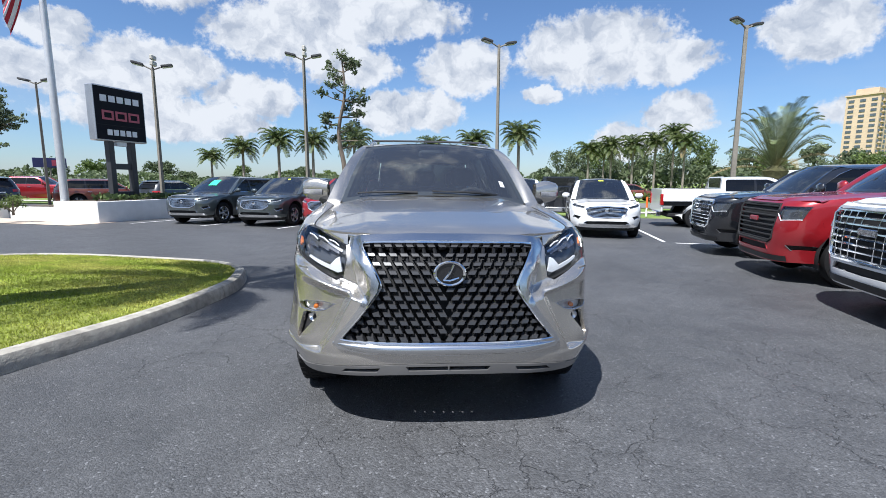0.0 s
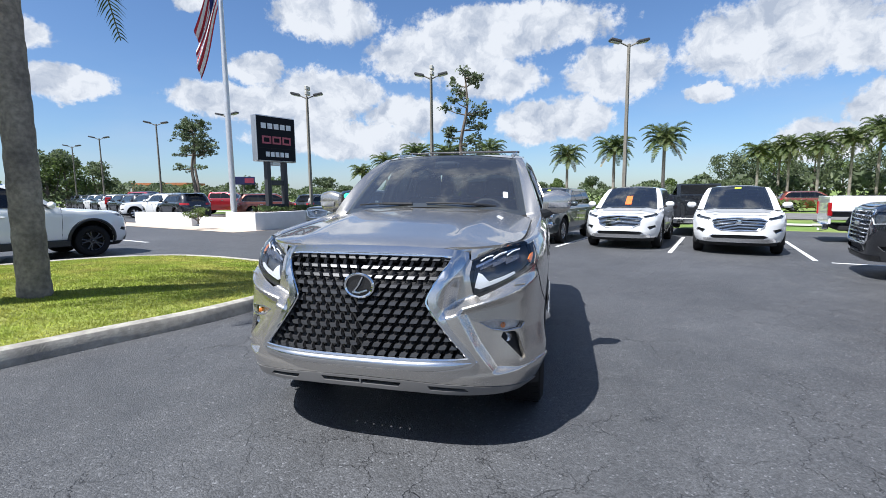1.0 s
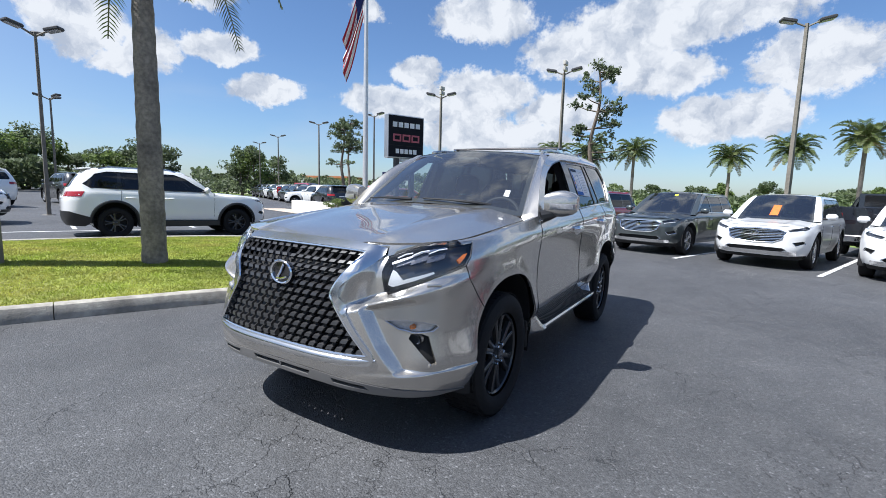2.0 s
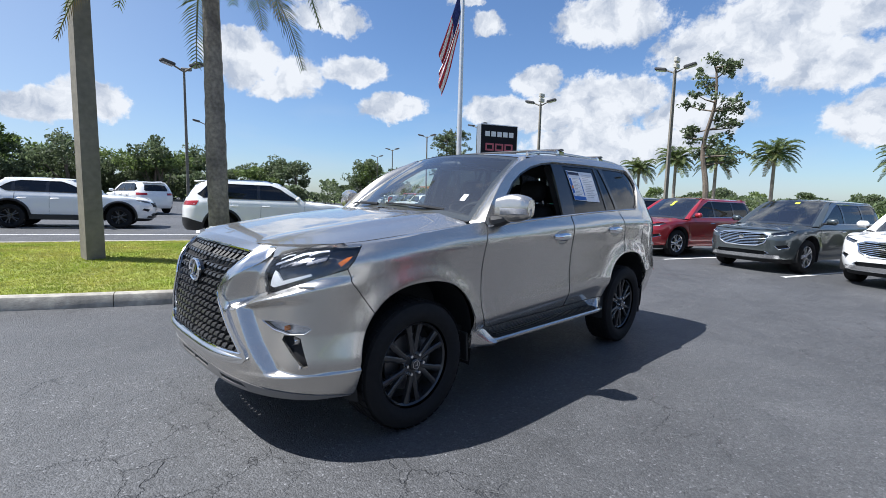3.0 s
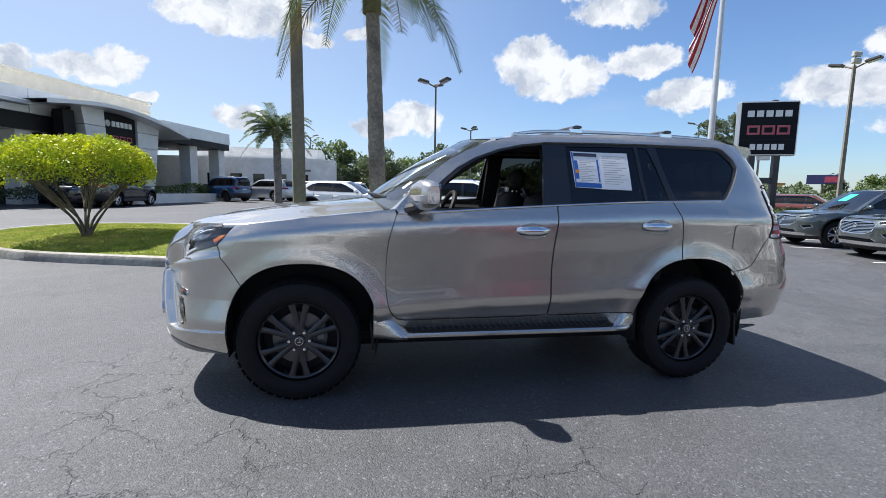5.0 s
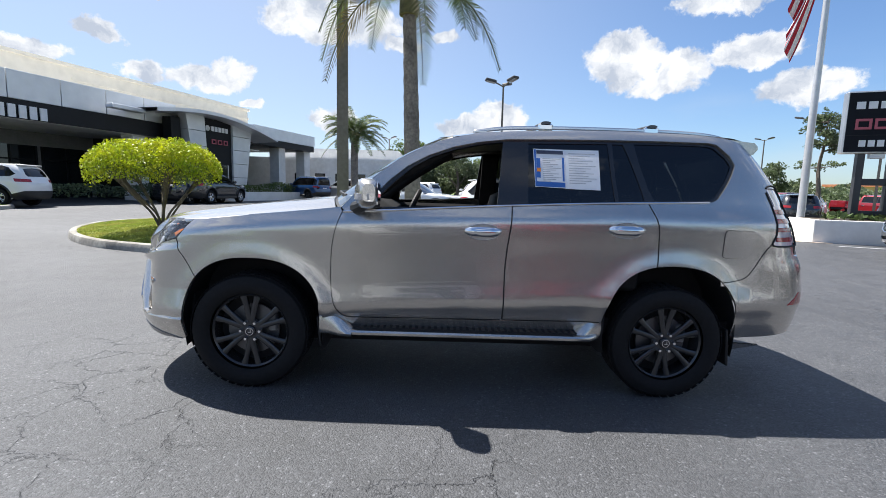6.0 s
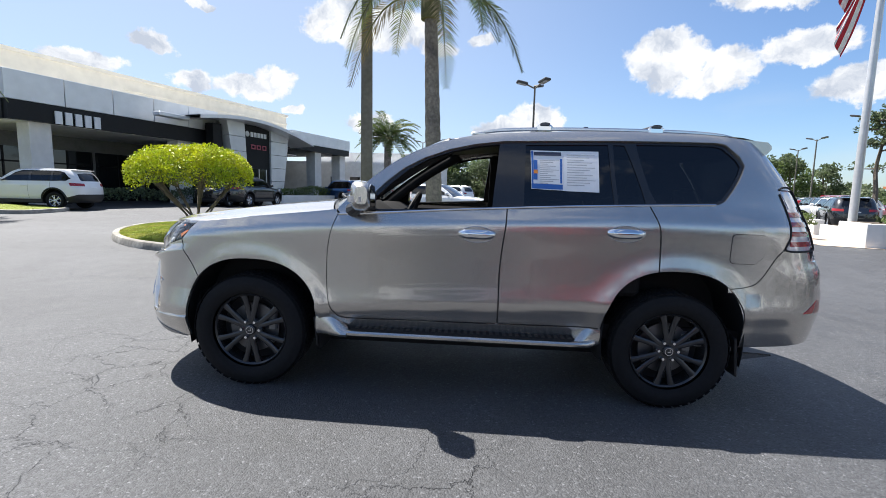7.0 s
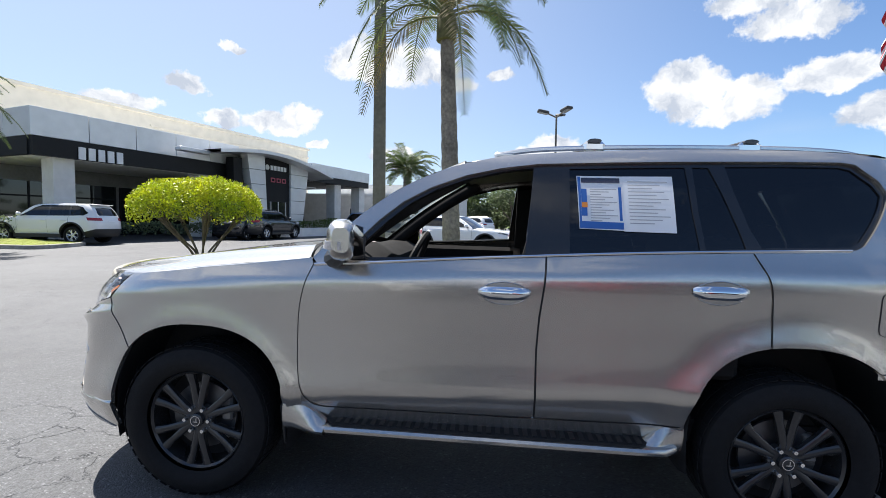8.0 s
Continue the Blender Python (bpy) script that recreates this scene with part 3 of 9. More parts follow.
def table(pairs):
    """A smooth vectorised lookup through (t, value) pairs."""
    xs = np.linspace(pairs[0][0], pairs[-1][0], 500)
    ys = np.array([interp(pairs, x) for x in xs])
    pad = 24
    soft = np.exp(-np.linspace(-2.2, 2.2, 2 * pad + 1) ** 2)
    ends = np.r_[2 * ys[0] - ys[pad:0:-1], ys, 2 * ys[-1] - ys[-2:-pad - 2:-1]]
    ys = np.convolve(ends, soft / soft.sum(), "valid")
    return lambda t: np.interp(t, xs, ys)


def arc_table(n):
    """Arc length against angle along a quarter of a superellipse with radii near 0.93."""
    th = np.linspace(math.pi / 2, 0, 1500)
    x, y = 0.93 * np.sin(th) ** (2 / n), -0.93 * np.cos(th) ** (2 / n)
    s = np.r_[0, np.cumsum(np.hypot(np.diff(x), np.diff(y)))]
    return s, th


class Hull:
    """The outer skin of a car that faces -y, its front axle at y = 0, one half of it.
    q runs along the plan: negative round the front, y along the side, then round the rear."""

    def __init__(self, width, shoulder, front, rear, y_front, y_rear, n_front=3.0, n_rear=3.5, arches=(), flare=0.015, skirt=0.0, face=None, ledge=False):
        self.width, self.shoulder, self.front, self.rear = table(width), table(shoulder), table(front), table(rear)
        self.yc, self.yr, self.nf, self.nr = y_front, y_rear, n_front, n_rear
        self.arches, self.flare, self.skirt, self.face, self.ledge = arches, flare, skirt, face, ledge
        self.sf, self.tf = arc_table(n_front)
        self.sr, self.tr = arc_table(n_rear)

    def at(self, q, z):
        q, z = np.asarray(q, float), np.asarray(z, float)
        sf = np.clip(self.yc - q, 0, self.sf[-1])
        sr = np.clip(q - self.yr, 0, self.sr[-1])
        tf, tr = np.interp(sf, self.sf, self.tf), np.interp(sr, self.sr, self.tr)
        y = np.clip(q, self.yc, self.yr)
        y = np.where(q < self.yc, self.yc + (self.front(z) - self.yc) * np.cos(tf) ** (2 / self.nf), y)
        y = np.where(q > self.yr, self.yr + (self.rear(z) - self.yr) * np.cos(tr) ** (2 / self.nr), y)
        w = self.width(z - self.shoulder(y))
        if self.skirt:  # the bumpers stay wide towards the ground
            k = np.clip((0.66 - z) / 0.28, 0, 1) * np.clip(np.maximum(0.35 - y, y - 3.1) / 0.4, 0, 1)
            w = w + self.skirt * k
        if self.ledge:  # the bumper's foot stands out below a crease
            w = w + 0.016 * np.clip((0.462 + 0.05 * np.clip(y + 0.75, 0, 0.4) - z) / 0.014, 0, 1) * np.clip((z - 0.30) / 0.12, 0, 1) * np.clip((-0.22 - y) / 0.12, 0, 1)
            w = w + 0.013 * np.clip((0.810 - z) / 0.018, 0, 1) * np.clip((z - 0.36) / 0.16, 0, 1) * np.clip((y - 3.22) / 0.08, 0, 1)
        for ay, az, r in self.arches:
            d = np.hypot(y - ay, z - az) - r
            w = w + self.flare * np.exp(-((d / 0.09) ** 2)) * (d > -0.05)
        x = w * np.where(q < self.yc, np.sin(tf) ** (2 / self.nf), np.where(q > self.yr, np.sin(tr) ** (2 / self.nr), 1.0))
        if self.face:
            y = y + np.where(q < self.yc, self.face(x, z), 0.0)
        return np.stack([x, y, z], -1)

    def qx(self, x, z, rear=False):
        """The q of a point of the front (or rear) given by its x."""
        y = self.rear(z) if rear else self.front(z)
        w = float(self.width(z - self.shoulder(y)))
        n = self.nr if rear else self.nf
        th = math.asin(min(1.0, (x / w)) ** (n / 2))
        if rear:
            return self.yr + float(np.interp(-th, -self.tr, self.sr))
        return self.yc - float(np.interp(-th, -self.tf, self.sf))

    def qy(self, y, z):
        if y < self.yc:
            c = min(1.0, (self.yc - y) / (self.yc - float(self.front(z))))
            return self.yc - float(np.interp(-math.acos(c ** (self.nf / 2)), -self.tf, self.sf))
        if y > self.yr:
            c = min(1.0, (y - self.yr) / (float(self.rear(z)) - self.yr))
            return self.yr + float(np.interp(-math.acos(c ** (self.nr / 2)), -self.tr, self.sr))
        return y

    def line(self, text):
        """Points such as 'x.46,1.05' (on the front), 'r.6,1.0' (on the rear) or '.6,1.2' (y along the side) as (q, z)."""
        out = []
        for word in text.split():
            kind = word[0]
            a, z = (float(v) for v in word.lstrip("xr").split(","))
            out.append((self.qx(a, z) if kind == "x" else self.qx(a, z, True) if kind == "r" else self.qy(a, z), z))
        return out


def resample(loop, step):
    out, n = [], len(loop)
    for i in range(n):
        a, b = np.array(loop[i], float), np.array(loop[(i + 1) % n], float)
        k = max(1, int(np.hypot(*(b - a)) / step))
        out += [tuple(a + (b - a) * j / k) for j in range(k)]
    return out


def arc(cy, cz, ry, rz, a0, a1, n=20):
    return [(cy + ry * math.cos(radians(a0 + (a1 - a0) * i / n)), cz + rz * math.sin(radians(a0 + (a1 - a0) * i / n))) for i in range(n + 1)]


def square_arc(cy, cz, ry, rz, a0, a1, n=20, power=2.45):
    """An arc with squarer shoulders than an ellipse."""
    out = []
    for i in range(n + 1):
        c, s = math.cos(radians(a0 + (a1 - a0) * i / n)), math.sin(radians(a0 + (a1 - a0) * i / n))
        out.append((cy + ry * math.copysign(abs(c) ** (2 / power), c), cz + rz * math.copysign(abs(s) ** (2 / power), s)))
    return out


def panel(surface, outline, holes=(), step=0.05, off=0.0, rim=0.012, flip=False, slot=0, shape=None, bulge=0.0):
    """A sheet cut out of a surface(a, b): outline and holes are loops of (a, b). Its edges fold inwards by rim; off lifts it off the surface."""
    outer = resample(outline, step * 0.6)
    inner = [resample(h, step * 0.6) for h in holes]
    lo, hi = np.min(outer, 0), np.max(outer, 0)
    ga, gb = np.meshgrid(np.arange(lo[0] + step / 2, hi[0], step), np.arange(lo[1] + step / 2, hi[1], step))
    gb = gb + 0.0
    pts = np.stack([ga.ravel(), gb.ravel()], 1)
    keep = inside_many(pts, outer)
    for h in inner:
        keep &= ~inside_many(pts, h)
    border = np.array(outer + [p for h in inner for p in h])
    pts = pts[keep]
    if len(pts):
        d = np.min(np.hypot(pts[:, None, 0] - border[None, :, 0], pts[:, None, 1] - border[None, :, 1]), 1)
        pts = pts[d > step * 0.45]
    coords, edges = [], []
    for loop in [outer] + inner:
        n = len(coords)
        coords += [Vector(p) for p in loop]
        edges += [(n + i, n + (i + 1) % len(loop)) for i in range(len(loop))]
    coords += [Vector(p) for p in pts]
    vs, _, tris, *_ = geometry.delaunay_2d_cdt(coords, edges, [], 0, 1e-6)
    uv = np.array([tuple(v) for v in vs])
    tris = np.array([t for t in tris if len(t) == 3])
    mid = uv[tris].mean(1)
    ok = inside_many(mid, outer)
    for h in inner:
        ok &= ~inside_many(mid, h)
    tris = tris[ok]

    def lifted(d, keep=False):
        e = 4e-3
        p = surface(uv[:, 0], uv[:, 1])
        nrm = np.cross(surface(uv[:, 0] + e, uv[:, 1]) - surface(uv[:, 0] - e, uv[:, 1]), surface(uv[:, 0], uv[:, 1] + e) - surface(uv[:, 0], uv[:, 1] - e))
        nrm /= np.linalg.norm(nrm, axis=1)[:, None] + 1e-9
        if flip:
            nrm = -nrm
        if keep:
            for q, m in zip(p + nrm * d, nrm):
                SKIN_NORMALS[round(float(q[0]), 5), round(float(q[1]), 5), round(float(q[2]), 5)] = tuple(float(c) for c in m)
        return p + nrm * (d if np.isscalar(d) else d[:, None])

    s = shape or Shape()
    top = lifted(off, True)
    s_tris = tris[:, ::-1] if flip else tris
    # make every triangle face along the surface's normal
    ab = uv[s_tris]
    area = (ab[:, 1, 0] - ab[:, 0, 0]) * (ab[:, 2, 1] - ab[:, 0, 1]) - (ab[:, 2, 0] - ab[:, 0, 0]) * (ab[:, 1, 1] - ab[:, 0, 1])
    wrong = (area < 0) != flip
    s_tris[wrong] = s_tris[wrong][:, ::-1]
    base = len(s.v)
    s.add(top, [tuple(t) for t in s_tris], slot)
    if rim:
        low = lifted(off - rim)
        count = {}
        for t in s_tris:
            for i in range(3):
                a, b = int(t[i]), int(t[(i + 1) % 3])
                count[(a, b)] = count.get((a, b), 0) + 1
        rims = [(a, b) for a, b in count if (b, a) not in count]
        n = len(s.v)
        s.v += [tuple(p) for p in low]
        s.f += [(base + b, base + a, n + a, n + b) for a, b in rims]
        s.s += [slot] * len(rims)
        used = sorted({i for f in s.f for i in f})
        if len(used) < len(s.v):
            remap = {o: k for k, o in enumerate(used)}
            s.v = [s.v[o] for o in used]
            s.f = [tuple(remap[i] for i in f) for f in s.f]
    return s


def tyre_shape(r, w, rim_r, slot=0, sides=44):
    """A tyre round the x axis, its outer face towards +x."""
    h = w / 2
    prof = [(rim_r, -h * 0.8), (rim_r + 0.02, -h * 0.95), (r - 0.05, -h), (r - 0.015, -h * 0.86), (r, -h * 0.6), (r, h * 0.6), (r - 0.015, h * 0.86), (r - 0.05, h), (rim_r + 0.05, h * 1.0), (rim_r + 0.02, h * 0.95), (rim_r, h * 0.8)]
    return Shape().lathe(prof, (0, 0, 0), "x", sides, slot)


def make_wheel(parent, x, y, z, r, w, rim_r, side, alloy, spokes=6, double=True, name="wheel", detail=True):
    """A wheel: tyre, rim, spokes, hub cap and nuts. side: +1 for the car's left."""
    hub = Shape().lathe([(rim_r, -0.08), (rim_r, 0.085), (rim_r - 0.012, 0.095), (rim_r - 0.022, 0.085), (rim_r - 0.03, -0.06)], (0, 0, 0), "x", 44)
    wheel = hub.make(name, alloy, parent, smooth=40)
    wheel.matrix_basis = pose(x, y, z) @ (Matrix() if side > 0 else pose(0, 0, 0, 0, 0, 180))
    Shape().lathe([(rim_r - 0.01, -0.02), (0.001, -0.03)], (0, 0, 0), "x", 32).make("wheel_back", MATT_BLACK, wheel, smooth=40)
    tyre_shape(r, w, rim_r).make("tyre", RUBBER, wheel, "black rubber tyre", smooth=35)
    if detail:
        s = Shape()
        for k in range(44):  # tread blocks
            a = 2 * math.pi * k / 44
            for j, xx in enumerate((-0.085, -0.03, 0.03, 0.085)):
                m = Matrix.Rotation(a + 0.03 * j, 4, "X") @ Matrix.Translation((xx * w / 0.265, 0, r + 0.0005))
                s.box((0, 0, 0), (0.04, 0.040, 0.004))
                s.v[-8:] = [tuple(m @ Vector(p)) for p in s.v[-8:]]
        s.make("tread", RUBBER, wheel, smooth=0)
    spoke = Shape()
    for k in range(spokes):
        a0 = 2 * math.pi * (k + 0.5) / spokes
        for d in ((-0.17, 0.17) if double else (0.0,)):
            pts = []
            for rr, wide, out in ((0.045, 0.020, 0.078), (0.09, 0.017, 0.087), (rim_r * 0.7, 0.0165, 0.083), (rim_r - 0.008, 0.023, 0.088)):
                spread_a = a0 + d * (0.55 + 0.65 * (rr / rim_r))
                c, si = math.cos(spread_a), math.sin(spread_a)
                tx, tz = -si, c
                pts.append([(out - 0.03, rr * c - tx * wide, rr * si - tz * wide), (out - 0.006, rr * c - tx * wide, rr * si - tz * wide), (out, rr * c - tx * wide * 0.55, rr * si - tz * wide * 0.55),
                            (out, rr * c + tx * wide * 0.55, rr * si + tz * wide * 0.55), (out - 0.006, rr * c + tx * wide, rr * si + tz * wide), (out - 0.03, rr * c + tx * wide, rr * si + tz * wide)])
            one = Shape().grid(pts)
            if detail:
                one.make("spoke", alloy, wheel, smooth=40)
            else:
                spoke.add(one.v, one.f)
    if not detail:
        spoke.make("spoke", alloy, wheel, smooth=40)
    cap = Shape().lathe([(0.001, 0.104), (0.026, 0.103), (0.034, 0.098), (0.036, 0.08), (0.075, 0.078), (0.08, 0.05)], (0, 0, 0), "x", 24)
    cap.make("hub_cap", alloy, wheel, smooth=40)
    if detail:
        ring = Shape().lathe([(0.026, 0.1035), (0.026, 0.106), (0.0225, 0.106), (0.0225, 0.1035)], (0, 0, 0), "x", 24)
        ring.box((0.105, 0.002, -0.004), (0.003, 0.022, 0.004)).box((0.105, 0.006, 0.006), (0.003, 0.004, 0.02))
        ring.make("badge", SATIN, wheel, smooth=40)
        for k in range(6):
            a = 2 * math.pi * k / 6
            n = Shape().lathe([(0.001, 0.102), (0.009, 0.102), (0.011, 0.097), (0.011, 0.075)], (0, 0.062 * math.cos(a), 0.062 * math.sin(a)), "x", 8)
            n.make("wheel_nut", CHROME, wheel, smooth=40)
        disc = Shape().lathe([(0.17, 0.005), (0.17, 0.02), (0.06, 0.02)], (0, 0, 0), "x", 32)
        disc.make("brake_disc", material("brake steel", (0.16, 0.16, 0.165), rough=0.4, metal=0.8, vary=0.1), wheel, "steel brake disc behind the spokes", smooth=40)
        cal = Shape().box((0.02, 0.13 * side, 0.05), (0.05, 0.06, 0.13), bevel=0.01)
        cal.make("brake_caliper", material("caliper grey", (0.20, 0.20, 0.20), rough=0.5, metal=0.5, vary=0.1), wheel, smooth=40)
    return wheel


GLASS_CLEAR = glass_material("windscreen glass", (0.86, 0.97, 0.93), 0.74, ior=2.35, haze_film=0.03)
GLASS_DARK = glass_material("privacy glass", (0.75, 0.80, 0.85), 0.07, ior=1.58, haze_film=0.004)
GLASS_MID = glass_material("tinted glass", (0.80, 0.92, 0.92), 0.50, ior=2.7, haze_film=0.012)
LENS = glass_material("clear lens", (0.97, 0.98, 1.0), 0.93)
INTERIOR = material("dark cabin trim", (0.022, 0.021, 0.021), rough=0.8, spec=0.12, vary=0.2, scale=15)
LEATHER = material("black leather", (0.020, 0.018, 0.018), rough=0.6, spec=0.2, vary=0.2, scale=25, bump=0.2)
RED_LENS = material("red lamp lens", (0.35, 0.012, 0.014), rough=0.12, coat=0.8, vary=0.1, scale=60)
AMBER = material("amber reflector", (0.75, 0.20, 0.02), rough=0.2, coat=0.6, vary=0.15, scale=90)
WHITE_BAND = material("white lamp band", (0.82, 0.84, 0.86), rough=0.25, coat=0.5, vary=0.04)
PAPER = material("white paper", (0.82, 0.82, 0.82), rough=0.8, vary=0.03)
PAPER_BLUE = material("blue print", (0.03, 0.13, 0.42), rough=0.8, vary=0.05)
PAPER_INK = material("grey print", (0.40, 0.41, 0.43), rough=0.8, vary=0.1)


# ---- the silver SUV ----
def make_hero():
    paint = car_paint("silver paint", (0.56, 0.53, 0.485), metal=0.86, rough=0.26, flake=0.14)
    car = empty("suv", pose(0, 0, 0.0089, -0.785, 0.573, 0), "silver off-road suv with a large black spindle grille, parked on asphalt", "suv")
    ARCH_F, ARCH_R = (0.02, 0.42, 0.465), (2.79, 0.45, 0.465)

    def ease(a):
        a = np.clip(a, 0, 1)
        return a * a * (3 - 2 * a)

    def lamp_depth(x, z):
        return table_z(z) * table_x(np.abs(x))

    table_z, table_x = table([(0.80, 0.11), (0.86, 0.103), (1.0, 0.072), (1.09, 0.045), (1.20, 0.03)]), table([(0.3, 1.0), (0.55, 1.0), (0.70, 0.82), (0.80, 0.62), (0.95, 0.25)])

    def face(x, z):
        """How far the front lies back: the lamps sit deep beside the grille's cheeks, and the bumper's corners fall in below a shelf."""
        x, z = np.abs(x), np.asarray(z, float)
        cheek = np.interp(z, [0.82, 0.87, 0.95, 1.02, 1.08], [0.405, 0.415, 0.44, 0.445, 0.45])
        sill = 0.852 + 0.366 * (x - 0.565)
        lamp = lamp_depth(x, z) * ease((x - cheek) / 0.085) * ease((z - sill + 0.064) / 0.06)
        fold = np.interp(z, [0.46, 0.60, 0.72, 0.82], [0.68, 0.59, 0.53, 0.48])
        crease = 0.806 + 0.20 * (x - 0.51)
        pocket = 0.062 * ease((x - fold) / 0.035) * (1 - ease((x - 0.66) / 0.19)) * ease((crease - z) / 0.05) * ease((z - 0.452) / 0.018)
        return lamp + pocket

    lines = dict(
        width=[(-0.95, 0.80), (-0.80, 0.850), (-0.70, 0.882), (-0.645, 0.902), (-0.585, 0.932), (-0.56, 0.9345), (-0.52, 0.929), (-0.42, 0.921), (-0.28, 0.919), (-0.14, 0.925), (-0.05, 0.929), (-0.02, 0.926), (0.015, 0.903), (0.05, 0.883), (0.10, 0.866),
               (0.14, 0.852), (0.33, 0.775), (0.48, 0.705), (0.54, 0.668), (0.58, 0.628), (0.62, 0.55)],
        shoulder=[(-1.0, 1.065), (-0.4, 1.075), (0.1, 1.12), (0.5, 1.15), (1.0, 1.18), (1.8, 1.215), (2.5, 1.245), (3.4, 1.245), (4.0, 1.24)],
        front=[(0.2, -0.80), (0.27, -0.87), (0.35, -0.915), (0.45, -0.935), (0.6, -0.94), (0.8, -0.93), (0.92, -0.905), (1.0, -0.85), (1.06, -0.775), (1.12, -0.68), (1.2, -0.55)],
        rear=[(0.25, 3.80), (0.35, 3.90), (0.5, 3.95), (0.77, 3.96), (0.93, 3.94), (1.0, 3.89), (1.06, 3.87), (1.25, 3.79), (1.46, 3.70), (1.62, 3.59), (1.74, 3.50), (1.85, 3.44)],
        y_front=0.0, y_rear=2.9, n_front=3.25, n_rear=3.6, arches=(ARCH_F, ARCH_R), flare=0.020, skirt=0.026, ledge=True)
    hull = Hull(face=face, **lines)
    S = hull.at
    SL = Hull(face=lamp_depth, **lines).at  # the plane in which the head lamps lie
    ln = hull.line

    def add(name, outline, holes=(), mat=paint, step=0.045, off=0.0, rim=0.014, label="", parent=car, both=True, smooth=40):
        s = panel(S, outline, holes, step, off, rim)
        if both:
            left = s.make(name, mat, parent, label, smooth)
            t = Shape()
            t.v, t.f, t.s = [(-x, y, z) for x, y, z in s.v], [tuple(reversed(f)) for f in s.f], list(s.s)
            return left, t.make(name, mat, parent, label, smooth)
        return s.make(name, mat, parent, label, smooth), None

    def q_of(pts):
        return [(hull.qy(y, z), z) for y, z in pts]

    arch_f = q_of([(y if y > ARCH_F[0] else ARCH_F[0] + (y - ARCH_F[0]) * 0.95, z) for y, z in square_arc(*ARCH_F[:2], 0.465, 0.465, -5, 187, 44)])      # rear foot to front foot
    arch_r = q_of(square_arc(*ARCH_R[:2], 0.452, 0.470, 186, -12, 44))     # front foot to rear foot

    def on_arch(y):
        return (hull.qy(y, 0.9), ARCH_R[1] + 0.470 * (1 - (abs(ARCH_R[0] - y) / 0.452) ** 2.45) ** (1 / 2.45))

    # outlines, the car's left half
    door_f_front = ln(".605,1.188 .565,1.08 .543,.96 .538,.82 .542,.70 .56,.60 .60,.535 .66,.508")
    fender_top = ln("-.385,1.108 -.25,1.125 -.05,1.150 .2,1.180 .45,1.21 .585,1.228")
    split = [p for p in arch_f if p[1] > 0.735 and p[0] < -0.1][-1]
    k_split = arch_f.index(split)
    fender = fender_top + door_f_front[:-2] + ln(".555,.50 .54,.43") + ln(".49,.385") + arch_f[:k_split + 1] + ln("-.42,.88 -.50,.985 -.455,1.03")
    add("front_fender", fender)
    add("rocker", ln(".50,.385 .545,.435 .565,.50 .60,.525 .66,.50 1.0,.503 1.67,.503 2.31,.512 2.335,.50 2.335,.40 2.0,.375 .9,.37"), label="silver sill above the running board")
    belt_f, belt_r = ".605,1.195 .9,1.212 1.3,1.243 1.694,1.270", "1.702,1.270 2.1,1.295 2.4,1.310 2.592,1.318"
    front_door, front_door_right = add("front_door", ln(belt_f) + ln("1.685,1.15 1.668,1.0 1.660,.85 1.662,.65 1.665,.515") + ln("1.3,.512 .9,.511") + door_f_front[::-1])
    arch_r_front = [p for p in arch_r if p[0] < 2.65]
    rear_door, rear_door_right = add("rear_door", ln(belt_r) + ln("2.635,1.22 2.655,1.14 2.662,1.0 2.660,.93") + [on_arch(2.661)] + arch_r_front[::-1] + ln("2.325,.52 2.0,.517 1.675,.515 1.672,.65 1.669,.85 1.677,1.0 1.694,1.15"))
    DLO = ln(".695,1.222 .81,1.325 .90,1.42 1.01,1.512 1.14,1.585 1.31,1.650 1.48,1.690 1.67,1.716 2.0,1.728 2.36,1.737 2.75,1.744 3.05,1.745 3.11,1.735 3.19,1.66 3.215,1.60 3.19,1.545 3.06,1.365 3.02,1.345 2.6,1.330 2.1,1.304 1.7,1.279 1.2,1.247 .9,1.224")
    seam_rear = ln("3.394,1.038 3.341,.952 3.283,.870 3.235,.845 3.17,.832 3.112,.826")
    roof_edge = [(1.30, 1.712), (1.5, 1.760), (1.8, 1.782), (2.2, 1.800), (2.6, 1.806), (3.0, 1.800), (3.25, 1.790), (3.44, 1.776)]
    frame = ln(".592,1.228 .70,1.345 .82,1.455 .95,1.555 1.08,1.628 1.2,1.680") + roof_edge + ln("r.60,1.748 r.63,1.60 r.655,1.45") + ln("3.43,1.455 3.46,1.30 3.46,1.15 3.425,1.072") + seam_rear + \
        [p for p in arch_r if p[0] > 2.68 and p[1] > 0.83][::-1] + [on_arch(2.667)] + ln("2.668,.935 2.670,1.0 2.663,1.14 2.643,1.22 2.600,1.318 2.4,1.3125 2.1,1.2975 1.7,1.2725 1.3,1.2455 .9,1.2145 .62,1.199")
    fuel = ln("3.095,1.145 3.100,1.160 3.115,1.168 3.28,1.168 3.300,1.160 3.308,1.145 3.308,1.060 3.300,1.030 3.265,.992 3.250,.985 3.12,.985 3.102,.993 3.096,1.010")
    add("side_frame", frame, [DLO], label="silver side panel with pillars round the windows", step=0.05)
    add("fuel_flap", fuel, off=0.0035, rim=0.006, both=False, step=0.06)
    # fine dark seam round the flap
    seam = Shape().tube([tuple(S(a, b)) for a, b in fuel + fuel[:1]], 0.0032, 5)
    seam.make("flap_seam", MATT_BLACK, car)
    # windows
    bp = material("pillar black", (0.014, 0.014, 0.015), rough=0.25, coat=0.4, vary=0.05)
